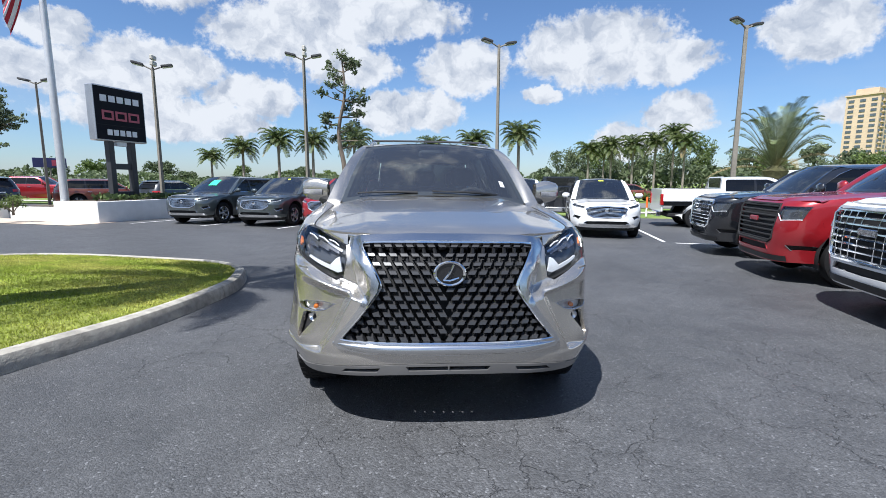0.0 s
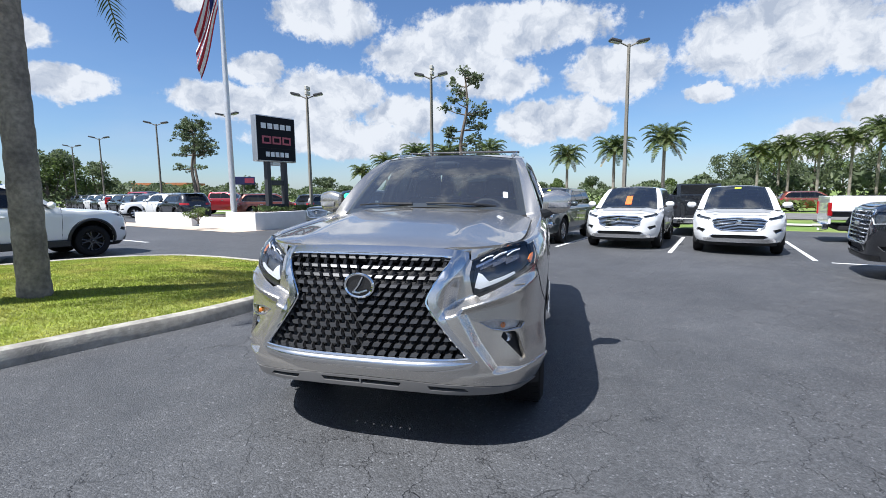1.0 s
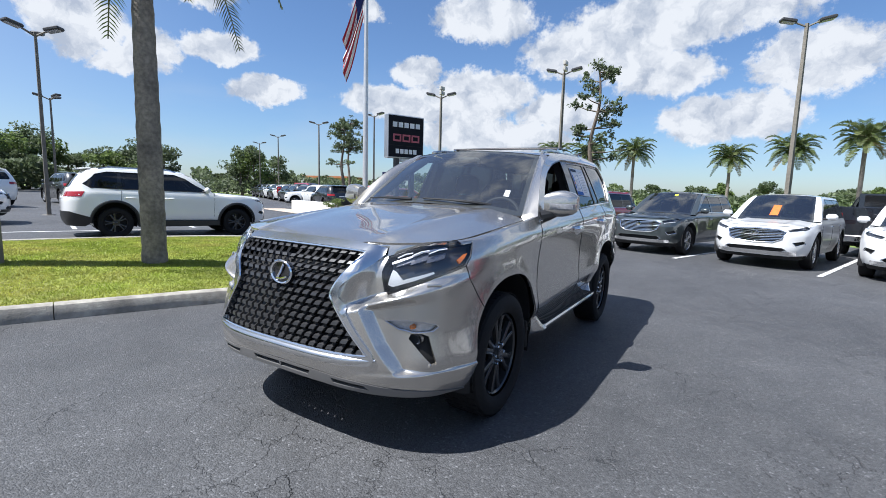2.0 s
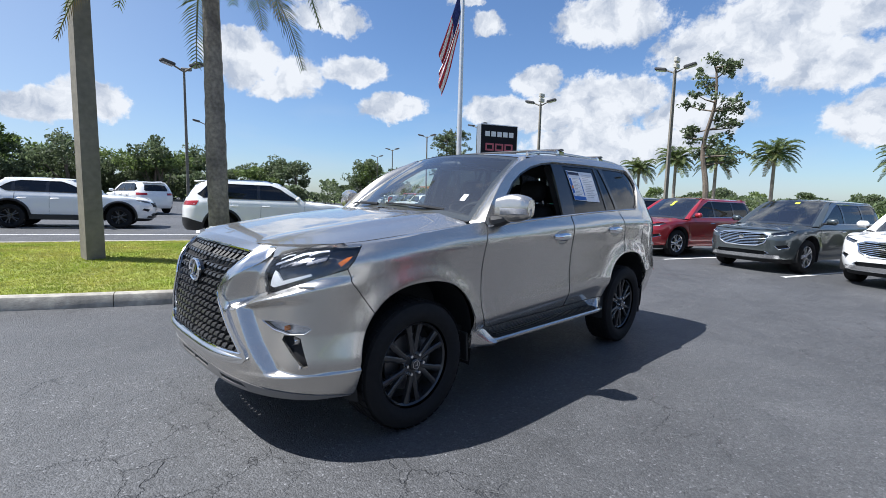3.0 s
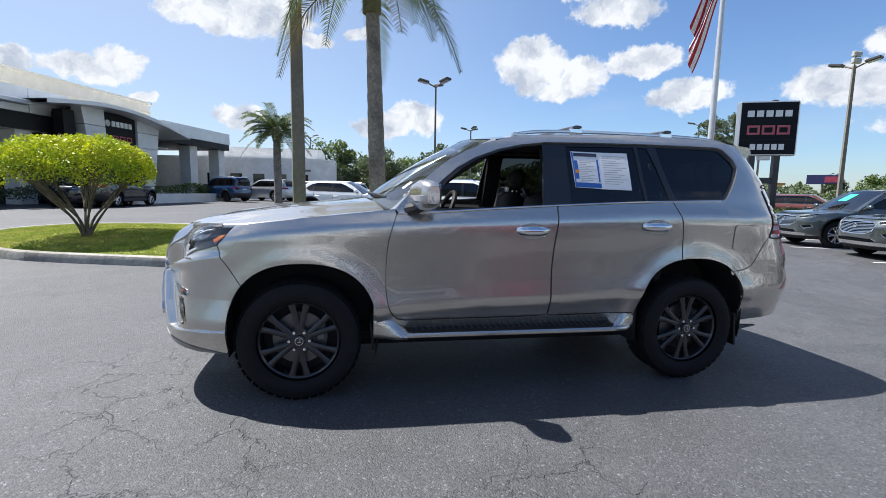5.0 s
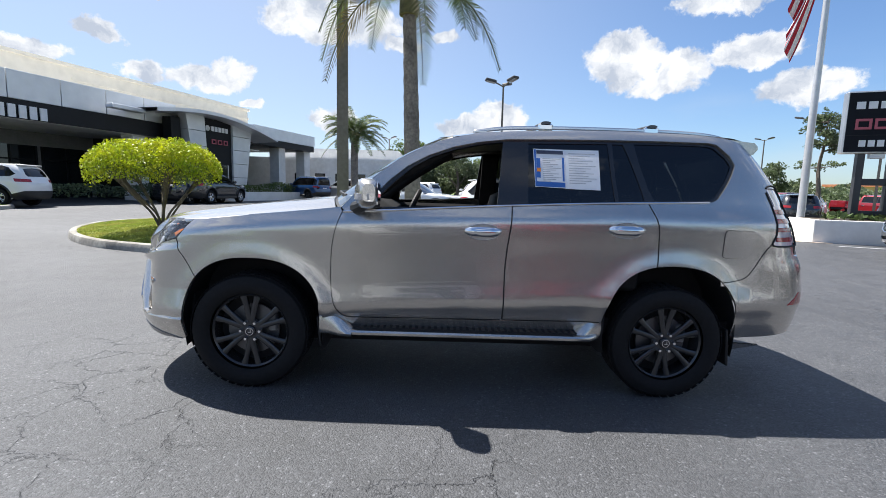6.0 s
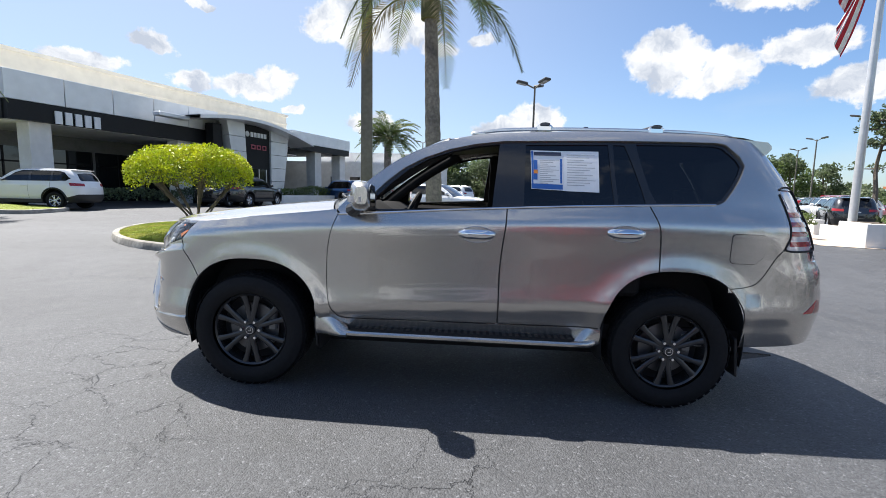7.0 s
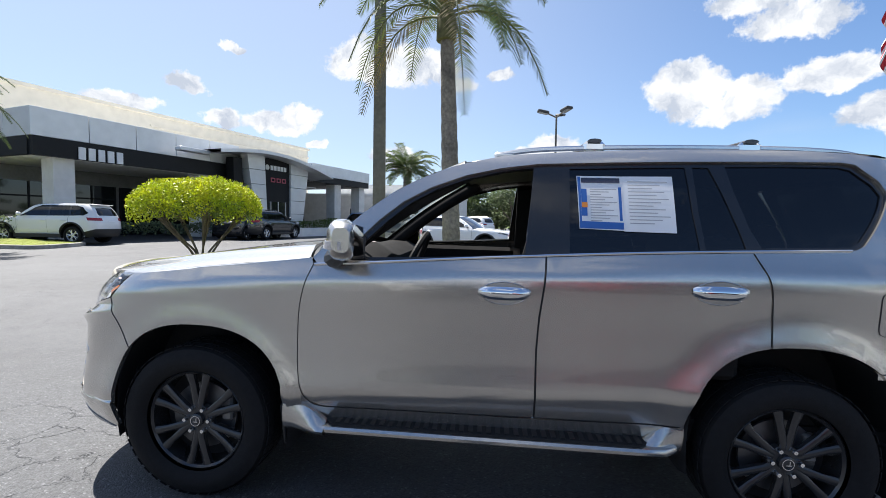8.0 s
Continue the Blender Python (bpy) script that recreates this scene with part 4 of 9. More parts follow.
    inner_f = ln(".755,1.240 .85,1.333 .94,1.422 1.045,1.512 1.17,1.584 1.33,1.643 1.50,1.684 1.642,1.702 1.628,1.55 1.612,1.40 1.603,1.283 1.3,1.262 1.0,1.247")
    inner_r = ln("1.815,1.700 2.05,1.708 2.352,1.716 2.362,1.50 2.378,1.328 2.1,1.312 1.805,1.295 1.808,1.50")
    inner_v = ln("2.385,1.716 2.46,1.716 2.50,1.60 2.555,1.42 2.575,1.340 2.402,1.330 2.388,1.50")
    inner_q = ln("2.535,1.722 2.8,1.728 3.04,1.728 3.09,1.715 3.165,1.645 3.19,1.597 3.168,1.55 3.05,1.385 3.01,1.362 2.64,1.345 2.60,1.43 2.555,1.60")
    add("window_surround", [(a, b) for a, b in DLO], [inner_f, inner_r, inner_v, inner_q], bp, 0.05, -0.014, 0.02, "gloss black window frames and centre pillar")
    add("side_window", inner_r, (), GLASS_DARK, 0.06, -0.02, 0.0, "dark privacy glass of the rear door")
    add("side_window", inner_v, (), GLASS_DARK, 0.06, -0.02, 0.0, "narrow fixed pane of dark glass")
    add("side_window", inner_q, (), GLASS_DARK, 0.06, -0.02, 0.0, "dark quarter window")
    strip = ln(".605,1.199 .9,1.218 1.3,1.2495 1.7,1.277 2.1,1.302 2.4,1.317 2.62,1.327 3.0,1.343")
    for sgn in (1, -1):
        Shape().tube([tuple(S(a, b) * (sgn, 1, 1) + np.array((0.004 * sgn, 0, 0))) for a, b in smooth_curve(strip, 6)], 0.006, 6).make("belt_trim", CHROME, car, "thin chrome strip under the windows")
    for name, pts in (("door_gap", "1.698,1.270 1.690,1.15 1.673,1.0 1.665,.85 1.667,.65 1.670,.515"),):
        Shape().tube([tuple(S(a, b) + np.array((-0.001, 0, 0))) for a, b in smooth_curve(ln(pts), 5)], 0.0042, 5).make(name, MATT_BLACK, car)
    for name, pts in (("door_seam", ".600,1.20 .562,1.08 .540,.96 .535,.82 .539,.70 .557,.60 .597,.532 .66,.508 .9,.508 1.3,.509 1.66,.512"), ("door_seam", "1.672,.513 2.0,.514 2.325,.517"),
                      ("fender_seam", "-.42,.88 -.50,.985 -.455,1.032"), ("bumper_seam", "3.428,1.070 3.396,1.036 3.343,.950 3.285,.868 3.237,.843 3.172,.830 3.115,.824"), ("door_seam", "2.664,.93 2.668,1.0 2.660,1.14 2.640,1.22 2.598,1.316")):
        path = ln(pts) if name != "fender_seam" else [split] + ln(pts)
        for sgn in (1, -1):
            Shape().tube([tuple(S(a, b) * (sgn, 1, 1)) for a, b in smooth_curve(path, 5)], 0.0026, 5).make(name, MATT_BLACK, car)
    # inner skin behind the seams
    for a in (".46,.40 .46,.62 .80,.62 .80,.40", "1.60,.40 1.60,1.25 1.76,1.25 1.76,.40", "2.10,.40 2.10,.60 2.33,.60 2.33,.40", "3.10,.80 3.10,1.09 3.45,1.09 3.45,.80", "2.55,1.0 2.55,1.25 2.75,1.25 2.75,1.0", "2.57,.935 2.57,1.02 2.76,1.02 2.76,.945"):
        add("inner_skin", ln(a), off=-0.009, rim=0.0, step=0.06)
    # ---- front ----
    GR_IN = "x0.0,1.052 x.2,1.052 x.455,1.045 x.44,1.0 x.36,.86 x.372,.80 x.46,.68 x.545,.57 x.54,.548 x.3,.542 x0.0,.540"
    grille_in = ln(GR_IN)
    gr_out = ln("x0.0,1.085 x.2,1.085 x.40,1.078 x.525,1.066 x.535,1.03 x.485,.97 x.402,.872 x.404,.825 x.487,.69 x.580,.565 x.592,.53 x.565,.500 x.4,.482 x0.0,.476")
    head = ln("x.565,.852 x.60,.842 x.70,.885 x.80,.938") + ln("-.50,.99 -.455,1.035 -.385,1.112 -.50,1.108") + ln("x.72,1.098 x.60,1.045 x.553,1.022 x.545,.95")
    turn = ln("x.605,.716 x.69,.722 x.775,.716 x.818,.704 x.826,.690 x.810,.668 x.74,.661 x.665,.676")
    vent = ln("x.722,.655 x.772,.658 x.797,.645 x.815,.56 x.826,.505 x.812,.500 x.778,.55 x.712,.630")
    bumper_low = ln("-.425,.322 x.80,.342 x.7,.375 x.5,.408 x.25,.426 x0.0,.430")
    # outer border of the painted bumper, from the grille's foot round to the arch and up to the lamp
    foot = arch_f[k_split + 1:]
    border = gr_out[4:] + bumper_low[::-1] + foot[::-1] + [arch_f[k_split]] + ln("-.42,.88 -.50,.985") + head[:4][::-1] + ln("x.545,.95 x.553,1.022")

    s = panel(S, border, [turn, vent], 0.0095, 0.0, 0.022)
    s.mirror().make("front_bumper", paint, car, "silver front bumper with deep corner vents", 40)
    # lower lip with slots; the shade on its silver is put into a darker grey
    low = ln("x0.0,.427 x.25,.423 x.5,.405 x.7,.372 x.80,.339 x.84,.320 x.78,.312 x.6,.340 x.3,.362 x0.0,.366")
    panel(S, low, [ln("x.004,.413 x.215,.411 x.20,.386 x.004,.387"), ln("x.345,.402 x.52,.388 x.545,.366 x.36,.377")], 0.04, 0.004, 0.03).mirror().make("lower_lip", material("shaded lip paint", (0.20, 0.195, 0.19), rough=0.4, metal=0.4, coat=0.4, vary=0.06), car, "lower bumper lip with black slots, its silver greyed for shade", 40)
    panel(S, ln("x0.0,.43 x.5,.41 x.78,.34 x.6,.330 x0.0,.355"), (), 0.08, -0.04, 0.0).mirror().make("lip_backing", MATT_BLACK, car)
    # chrome spindle frame
    ring = gr_out + grille_in[::-1]
    chrome_dull = material("brushed chrome", (0.70, 0.70, 0.70), rough=0.22, metal=1.0, vary=0.03)
    panel(S, ring, (), 0.035, 0.012, 0.05).mirror().make("grille_frame", chrome_dull, car, "bright chrome spindle-shaped grille frame", 40)
    # the broad bright bar under the grille
    bar = [S(hull.qx(abs(x), 0.508 + 0.02 * (abs(x) / 0.6) ** 4), 0.508 + 0.02 * (abs(x) / 0.6) ** 4) * (1 if x >= 0 else -1, 1, 1) + np.array((0, 0.004, 0)) for x in np.linspace(-0.60, 0.60, 33) if abs(x) > 1e-3]
    Shape().tube([tuple(p + np.array((0, -0.006, 0))) for p in bar], [0.030 - 0.022 * max(0.0, (abs(p[0]) - 0.36) / 0.24) ** 1.5 for p in bar], 12).make("grille_bar", chrome_dull, car, "bright bar below the grille", 60)
    # sharp inner lip of the frame
    for sgn in (1, -1):
        Shape().tube([tuple((S(a, b) + np.array((0, -0.008, 0))) * (sgn, 1, 1)) for a, b in smooth_curve(grille_in, 4)], 0.007, 6).make("grille_edge", CHROME, car)
    grille = panel(S, ln("x0.0,1.07 x.5,1.06 x.40,.86 x.58,.56 x.56,.51 x0.0,.50"), (), 0.06, -0.075, 0.0).mirror().make("grille", MATT_BLACK, car, "black lattice grille with angled fins", 40)
    fin_mat = material("grille fin gloss black", (0.030, 0.030, 0.032), rough=0.34, coat=0.3, vary=0.08)
    link_mat = material("grille link black", (0.012, 0.012, 0.013), rough=0.45, vary=0.08)
    PITCH, RISE, ROWS = 0.0575, 0.0435, 12

    def fin_mesh(sgn):
        """A block whose broad face leans back and outwards, so that it catches the sky."""
        f = Shape()
        w, h, d, k = 0.036, 0.021, 0.036, 0.009 * sgn
        f.add([(-w / 2, 0, -h * 0.5), (w / 2, 0, -h * 0.5), (w / 2 + k, 0.004, h * 0.30), (-w / 2 + k, 0.004, h * 0.30),
               (w / 2 + k * 2.2, d, h * 1.0), (-w / 2 + k * 2.2, d, h * 1.0), (w / 2, d, -h * 0.6), (-w / 2, d, -h * 0.6)],
              [(0, 1, 2, 3), (3, 2, 4, 5), (0, 7, 6, 1), (1, 6, 4, 2), (0, 3, 5, 7), (5, 4, 6, 7)])
        me = bpy.data.meshes.new("grille_fin")
        me.from_pydata(f.v, [], f.f)
        me.materials.append(fin_mat)
        return me

    fins = {1: fin_mesh(1), -1: fin_mesh(-1)}

    def grille_edge(z):
        return float(np.interp(z, [0.54, 0.57, 0.68, 0.80, 0.86, 1.0, 1.05], [0.545, 0.545, 0.46, 0.372, 0.36, 0.44, 0.455]))

    for sgn in (1, -1):
        link = Shape()
        for r in range(ROWS):
            z = 0.558 + r * RISE
            for c in range(12):
                x = c * PITCH + (PITCH / 2 if r % 2 else 0.0)
                if x > grille_edge(z) - 0.004 or (x < 0.001 and sgn < 0):
                    continue
                p = S(hull.qx(max(x, 0.001), z), z)
                o = new("grille_fin", fins[sgn])
                o.parent = grille
                lean = math.degrees(math.atan2(float(S(hull.qx(x + 0.03, z), z)[1] - p[1]), 0.03))
                tilt = math.degrees(math.atan2(float(hull.front(z + 0.02) - hull.front(z - 0.02)), 0.04))
                o.matrix_basis = pose(x * sgn, float(p[1]) + 0.006, z, -0.6 * tilt, 0, lean * sgn)
                x1, z1 = x + PITCH / 2, z + RISE
                if z1 < 1.05 and x1 < grille_edge(z1) + 0.01:  # the bar that climbs outwards to the next row
                    b = S(hull.qx(x1, z1), z1)
                    link.tube([((x + 0.012) * sgn, p[1] + 0.030, z), ((x1 - 0.006) * sgn, b[1] + 0.030, z1)], 0.0095, 4)
        link.make("grille_link", link_mat, grille, smooth=0)
    # badge on the grille: ring and a slanted bar
    em = Shape().lathe([(0.073, 0.0), (0.076, -0.012), (0.070, -0.018), (0.062, -0.014), (0.060, 0.0)], (0, 0, 0), "y", 40)
    em.v = [(x * 1.12, y, z * 0.88) for x, y, z in em.v]
    em.tube([(-0.03, -0.012, -0.034), (-0.002, -0.016, 0.0), (0.02, -0.012, 0.046)], 0.006, 6).tube([(-0.034, -0.012, -0.034), (0.0, -0.014, -0.036), (0.046, -0.012, -0.022)], 0.006, 6)
    em.v = [(x, y - 0.915, z + 0.905) for x, y, z in em.v]
    badge = em.make("badge", CHROME, car, "oval chrome badge", 40)
    bd = Shape().lathe([(0.001, -0.006), (0.064, -0.004), (0.066, 0.02)], (0, 0, 0), "y", 32)
    bd.v = [(x * 1.12, y - 0.915, z * 0.88 + 0.905) for x, y, z in bd.v]
    bd.make("badge_disc", GLOSS_BLACK, badge, smooth=40)
    # ---- head lamps ----
    for sgn in (1, -1):
        def put(shape, name, mat, parent, label=""):
            if sgn < 0:
                shape.v, shape.f = [(-x, y, z) for x, y, z in shape.v], [tuple(reversed(f)) for f in shape.f]
            return shape.make(name, mat, parent, label, 40)
        lamp = put(panel(SL, head, (), 0.05, -0.055, 0.0), "headlamp", material("lamp housing", (0.05, 0.053, 0.058), rough=0.3, vary=0.1), car, "black-backed headlamp with three lenses and a white band")
        side_wall = Shape()
        hl = resample(head, 0.03)
        side_wall.grid([[tuple(SL(a, b)) for a, b in hl], [tuple(p) for p in np.array([SL(a, b) for a, b in hl]) + np.array((-0.03, 0.045, 0))]], closed=True)
        put(side_wall, "lamp_rim", BLACK_PLASTIC, lamp)
        put(panel(SL, ln("x.578,.884 x.602,.876 x.70,.912 x.785,.954 x.778,.964 x.70,.934 x.650,.915 x.612,.958 x.592,.968"), (), 0.04, -0.016, 0.012), "light_band", material("pale lamp band", (0.62, 0.64, 0.66), rough=0.3, coat=0.4, vary=0.05), lamp, "white daytime light band")
        for (x0, z0), (x1, z1) in (((0.60, 0.985), (0.66, 1.045)), ((0.665, 1.0), (0.725, 1.06)), ((0.735, 1.012), (0.79, 1.07))):
            a, b = ln(f"x{x0},{z0} x{x1},{z1}")
            mid = ((a[0] + b[0]) / 2, (a[1] + b[1]) / 2)
            put(panel(SL, [(a[0], z0), (a[0] - 0.0, z0 + 0.035), (b[0], z1), (b[0], z1 - 0.03)], (), 0.03, -0.026, 0.02), "projector", material("smoked chrome", (0.22, 0.22, 0.23), rough=0.25, metal=0.8, vary=0.1), lamp, "smoked projector lens unit")
            bent = [SL(a[0], z0 + 0.034), SL((a[0] + b[0]) / 2, (z0 + z1) / 2 + 0.024), SL(b[0], z1 + 0.002)]
            put(Shape().tube([tuple(p + np.array((-0.006, 0.010, 0))) for p in bent], 0.0038, 6), "light_blade", WHITE_BAND, lamp, "silver light blade")
            c = SL(*mid)
            ball = Shape().lathe([(0.001, -0.02), (0.012, -0.017), (0.018, -0.008), (0.019, 0.004)], (float(c[0]) - 0.012, float(c[1]) + 0.014, mid[1] - 0.02), "y", 16)
            put(ball, "lens", LENS, lamp)
        put(panel(SL, ln("x.575,1.005 x.70,1.072 x.775,1.090 x.778,1.082 x.70,1.060 x.58,.993"), (), 0.04, -0.016, 0.01), "chrome_blade", SATIN, lamp)
        put(panel(SL, ln("-.53,1.0 -.485,1.032 -.455,1.058 -.485,1.052 -.54,1.022"), (), 0.03, -0.016, 0.01), "side_marker", AMBER, lamp, "amber side marker")
        cover = put(panel(SL, head, (), 0.04, 0.003, 0.0), "lamp_cover", LENS, lamp, "clear lamp cover")
        cover.visible_shadow = False
        wash = Shape().box((0, 0, 0), (0.055, 0.012, 0.016), bevel=0.004)
        c = S(hull.qx(0.80, 0.90), 0.90)
        wash.v = [(x + float(c[0]), y + float(c[1]) - 0.006 + 0.9 * (x), z + 0.90) for x, y, z in wash.v]
        put(wash, "washer_cap", paint, car)
        # turn lamp and fog lamp
        tl = put(panel(S, turn, (), 0.03, -0.03, 0.0), "turn_lamp", material("lamp reflector", (0.80, 0.79, 0.78), rough=0.22, metal=0.5, vary=0.2, scale=60), car, "clear turn signal with amber bulb")
        put(panel(S, turn, (), 0.03, 0.002, 0.004), "lens", LENS, tl).visible_shadow = False
        c = S(hull.qx(0.72, 0.692), 0.692)
        put(Shape().lathe([(0.001, -0.016), (0.012, -0.012), (0.014, 0.01)], (float(c[0]), float(c[1]) + 0.018, 0.688), "y", 12), "bulb", AMBER, tl)
        rod = Shape().tube([tuple(S(a, b)) for a, b in turn + turn[:1]], 0.003, 5)
        put(rod, "lamp_edge", SATIN, tl)
        mv = np.mean(vent, 0)
        wide_vent = [tuple(mv + (np.array(p) - mv) * 1.45) for p in vent]
        put(panel(S, wide_vent, (), 0.03, -0.032, 0.0), "bumper_vent", MATT_BLACK, car, "black triangular bumper vent")
        c = S(hull.qx(0.752, 0.63), 0.63)
        fog = Shape().lathe([(0.001, 0.0), (0.018, -0.003), (0.024, -0.008), (0.027, 0.002), (0.027, 0.03)], (0, 0, 0), "y", 20)
        fog.v = [(x + float(c[0]) - 0.012, y + float(c[1]) + 0.03, z + 0.622) for x, y, z in fog.v]
        put(fog, "fog_lamp", SATIN, car, "small round fog lamp")
        sensor = Shape()
        c = S(hull.qx(0.80, 0.50), 0.50)
        sensor.lathe([(0.001, -0.004), (0.009, -0.003), (0.011, 0.004)], (float(c[0]), float(c[1]), 0.50), "y", 12)
        put(sensor, "parking_sensor", paint, car)
    # ---- hood ----
    zc = table([(-0.80, 1.052), (-0.72, 1.092), (-0.6, 1.128), (-0.45, 1.155), (-0.18, 1.200), (0.21, 1.252), (0.6, 1.296)])
    drop = table([(-0.8, 0.02), (-0.4, 0.055), (0.0, 0.07), (0.6, 0.085)])

    def hood_at(x, y):
        x, y = np.asarray(x, float), np.asarray(y, float)
        ax = np.abs(x)
        ridge = 0.010 * np.exp(-(((ax - (0.50 + 0.08 * y)) / 0.07) ** 2))
        return np.stack([x, y, zc(y) - drop(y) * (ax / 0.79) ** 3 + ridge - 0.02 * np.clip(ax - 0.72, 0, 1)], -1)

    front_edge = [(x, float(-0.775 * (1 - (x / 0.905) ** 3) ** (1 / 3)) + 0.012 + 0.03 * (x / 0.7) ** 4) for x in np.linspace(0, 0.69, 16)]
    side_edge = smooth_curve([front_edge[-1], (0.755, -0.46), (0.79, -0.30), (0.802, 0.0), (0.803, 0.3), (0.797, 0.52)], 6)[1:]
    half = front_edge + side_edge + [(x, 0.42 + 0.11 * (x / 0.75) ** 2) for x in np.linspace(0.74, 0, 12)]
    hood = half[:-1] + [(0.0, 0.42)] + [(-x, y) for x, y in half[::-1][1:-1]]
    panel(hood_at, hood, (), 0.05, 0.0, 0.02).make("bonnet", paint, car, "silver bonnet reflecting the sky", 50)
    for sgn in (1, -1):
        Shape().tube([tuple((hood_at(min(x, 0.803), y) + np.array((0.004, 0, -0.001))) * (sgn, 1, 1)) for x, y in side_edge if -0.44 < y < 0.5], 0.0032, 5).make("bonnet_gap", MATT_BLACK, car)
    # shoulder between bonnet and fender
    cap_rows = []
    for y in np.linspace(-0.46, 0.56, 18):
        xe = float(np.interp(y, [p[1] for p in side_edge], [p[0] for p in side_edge])) + 0.004
        a = hood_at(min(xe, 0.803), y) + np.array((0.002, 0, -0.004))
        zt = float(np.interp(y, [-0.5, -0.385, -0.25, -0.05, 0.2, 0.45, 0.585], [1.098, 1.107, 1.124, 1.149, 1.179, 1.209, 1.227]))
        b = S(hull.qy(y, zt), zt)
        m = (a + b) / 2 + np.array((0.012, 0, 0.012))
        cap_rows.append([tuple(a - (0, 0, 0.02)), tuple(a), tuple(a * 0.7 + m * 0.3 + (0.0, 0, 0.002)), tuple(m), tuple(b * 0.6 + m * 0.4), tuple(b), tuple(b - (0, 0, 0.01))])
    for sgn in (1, -1):
        Shape().grid(cap_rows).half(sgn).make("fender_shoulder", paint, car, smooth=60)
    # front edge between grille frame and bonnet
    lipc = []
    for x in np.linspace(0, 0.548, 18):
        z0 = float(np.interp(x, [0, 0.4, 0.525, 0.60, 0.70], [1.075, 1.070, 1.058, 1.045, 1.085]))
        a = S(hull.qx(max(x, 0.001), z0), z0)
        y1 = float(-0.775 * (1 - (x / 0.905) ** 3) ** (1 / 3)) + 0.012 + 0.03 * (x / 0.7) ** 4
        b = hood_at(x, y1) - np.array((0, -0.004, 0.012))
        lipc.append([tuple(a + (0, 0.03, -0.03)), tuple(a), tuple((a + b) / 2 + (0, -0.006, 0.004)), tuple(b), tuple(b + (0, 0.03, -0.015))])
    Shape().grid(lipc).mirror().make("nose_trim", chrome_dull, car, "bright strip along the bonnet's front edge", smooth=60)
    brow = []
    for x in np.linspace(0.544, 0.70, 9):
        z0 = float(np.interp(x, [0.544, 0.60, 0.70], [1.024, 1.048, 1.092]))
        a = S(hull.qx(x, z0), z0)
        y1 = float(-0.775 * (1 - (x / 0.905) ** 3) ** (1 / 3)) + 0.012 + 0.03 * (x / 0.7) ** 4
        b = hood_at(x, y1) - np.array((0, -0.006, 0.008))
        brow.append([tuple(a + (0, 0.02, -0.012)), tuple(a), tuple((a + b) / 2 + (0, -0.002, 0.002)), tuple(b), tuple(b + (0, 0.03, -0.012))])
    for sgn in (1, -1):
        Shape().grid(brow).half(sgn).make("lamp_brow", paint, car, smooth=60)
    # ---- windscreen, pillars, roof ----
    def screen(u, t):
        u, t = np.asarray(u, float), np.asarray(t, float)
        w = 0.765 + (0.615 - 0.765) * t
        lo_y, lo_z = 0.44 + 0.13 * u**2, 1.285 - 0.068 * u**2
        hi_y, hi_z = 1.20 + 0.09 * u**2, 1.755 - 0.035 * u**2
        y, z = lo_y + (hi_y - lo_y) * t, lo_z + (hi_z - lo_z) * t + 0.030 * np.sin(np.pi * np.clip(t, 0, 1)) * 1.0
        return np.stack([u * w, y, z], -1)

    sq = [(-1, 0), (1, 0), (1, 1), (-1, 1)]
    glass = panel(screen, sq, (), 0.08, 0.0, 0.0).make("windscreen", GLASS_CLEAR, car, "curved windscreen reflecting clouds", 60)
    glass.visible_shadow = False
    inner = [(-0.95, 0.06), (0.95, 0.06), (0.945, 0.95), (-0.945, 0.95)]
    panel(screen, sq, [inner], 0.06, -0.004, 0.0).make("screen_border", MATT_BLACK, car, smooth=60)
    rows_ = []
    edge_line = ln(".592,1.228 .70,1.345 .82,1.455 .95,1.555 1.08,1.628 1.2,1.680") + [(1.30, 1.712)]
    dense = smooth_curve(edge_line, 4)
    for k, (a, b) in enumerate(dense):
        t = k / (len(dense) - 1)
        p, w = S(a, b), screen(1.0, t * 1.02)
        m = (p + w) / 2 + np.array((0.012, -0.003, 0.008))
        rows_.append([tuple(p - (0.004, 0, 0)), tuple(p), tuple(m), tuple(w + (0.0, -0.004, 0.004)), tuple(w + (-0.01, 0.01, -0.006))])
    rows_.insert(0, [(x, y - 0.035, z - 0.055) for x, y, z in rows_[0]])
    for sgn in (1, -1):
        Shape().grid(rows_).half(sgn).make("screen_pillar", paint, car, smooth=60)
    for sgn in (1, -1):
        trim_path = [tuple((screen(0.985, t) + np.array((-0.012, 0.058, -0.030))) * (sgn, 1, 1)) for t in np.linspace(0.02, 1.0, 10)]
        Shape().tube(trim_path, [0.046] * 10, 10).make("pillar_trim", INTERIOR, car, smooth=60)
    zr = table([(1.15, 1.735), (1.3, 1.765), (1.6, 1.793), (2.2, 1.812), (2.8, 1.812), (3.2, 1.798), (3.46, 1.768)])
    ey, ez = zip(*roof_edge)
    rows_ = []
    for sy in np.linspace(0, 1, 22):
        row = []
        for k in np.linspace(-1, 1, 25):
            y0 = 1.20 + 0.09 * k**2
            y = y0 + (3.46 - y0) * sy
            zt = float(np.interp(y, ey, ez))
            if y < 1.30:
                xe, zt = 0.622, 1.715
            else:
                xe = float(S(hull.qy(y, zt), zt)[0])
            k2 = abs(k)
            base = float(zr(y))
            z = zt + (base - zt) * (1 - k2**3.2)
            if sy == 0:
                z = 1.757 - 0.035 * k**2
            row.append((k * xe, y, z))
        rows_.append(row)
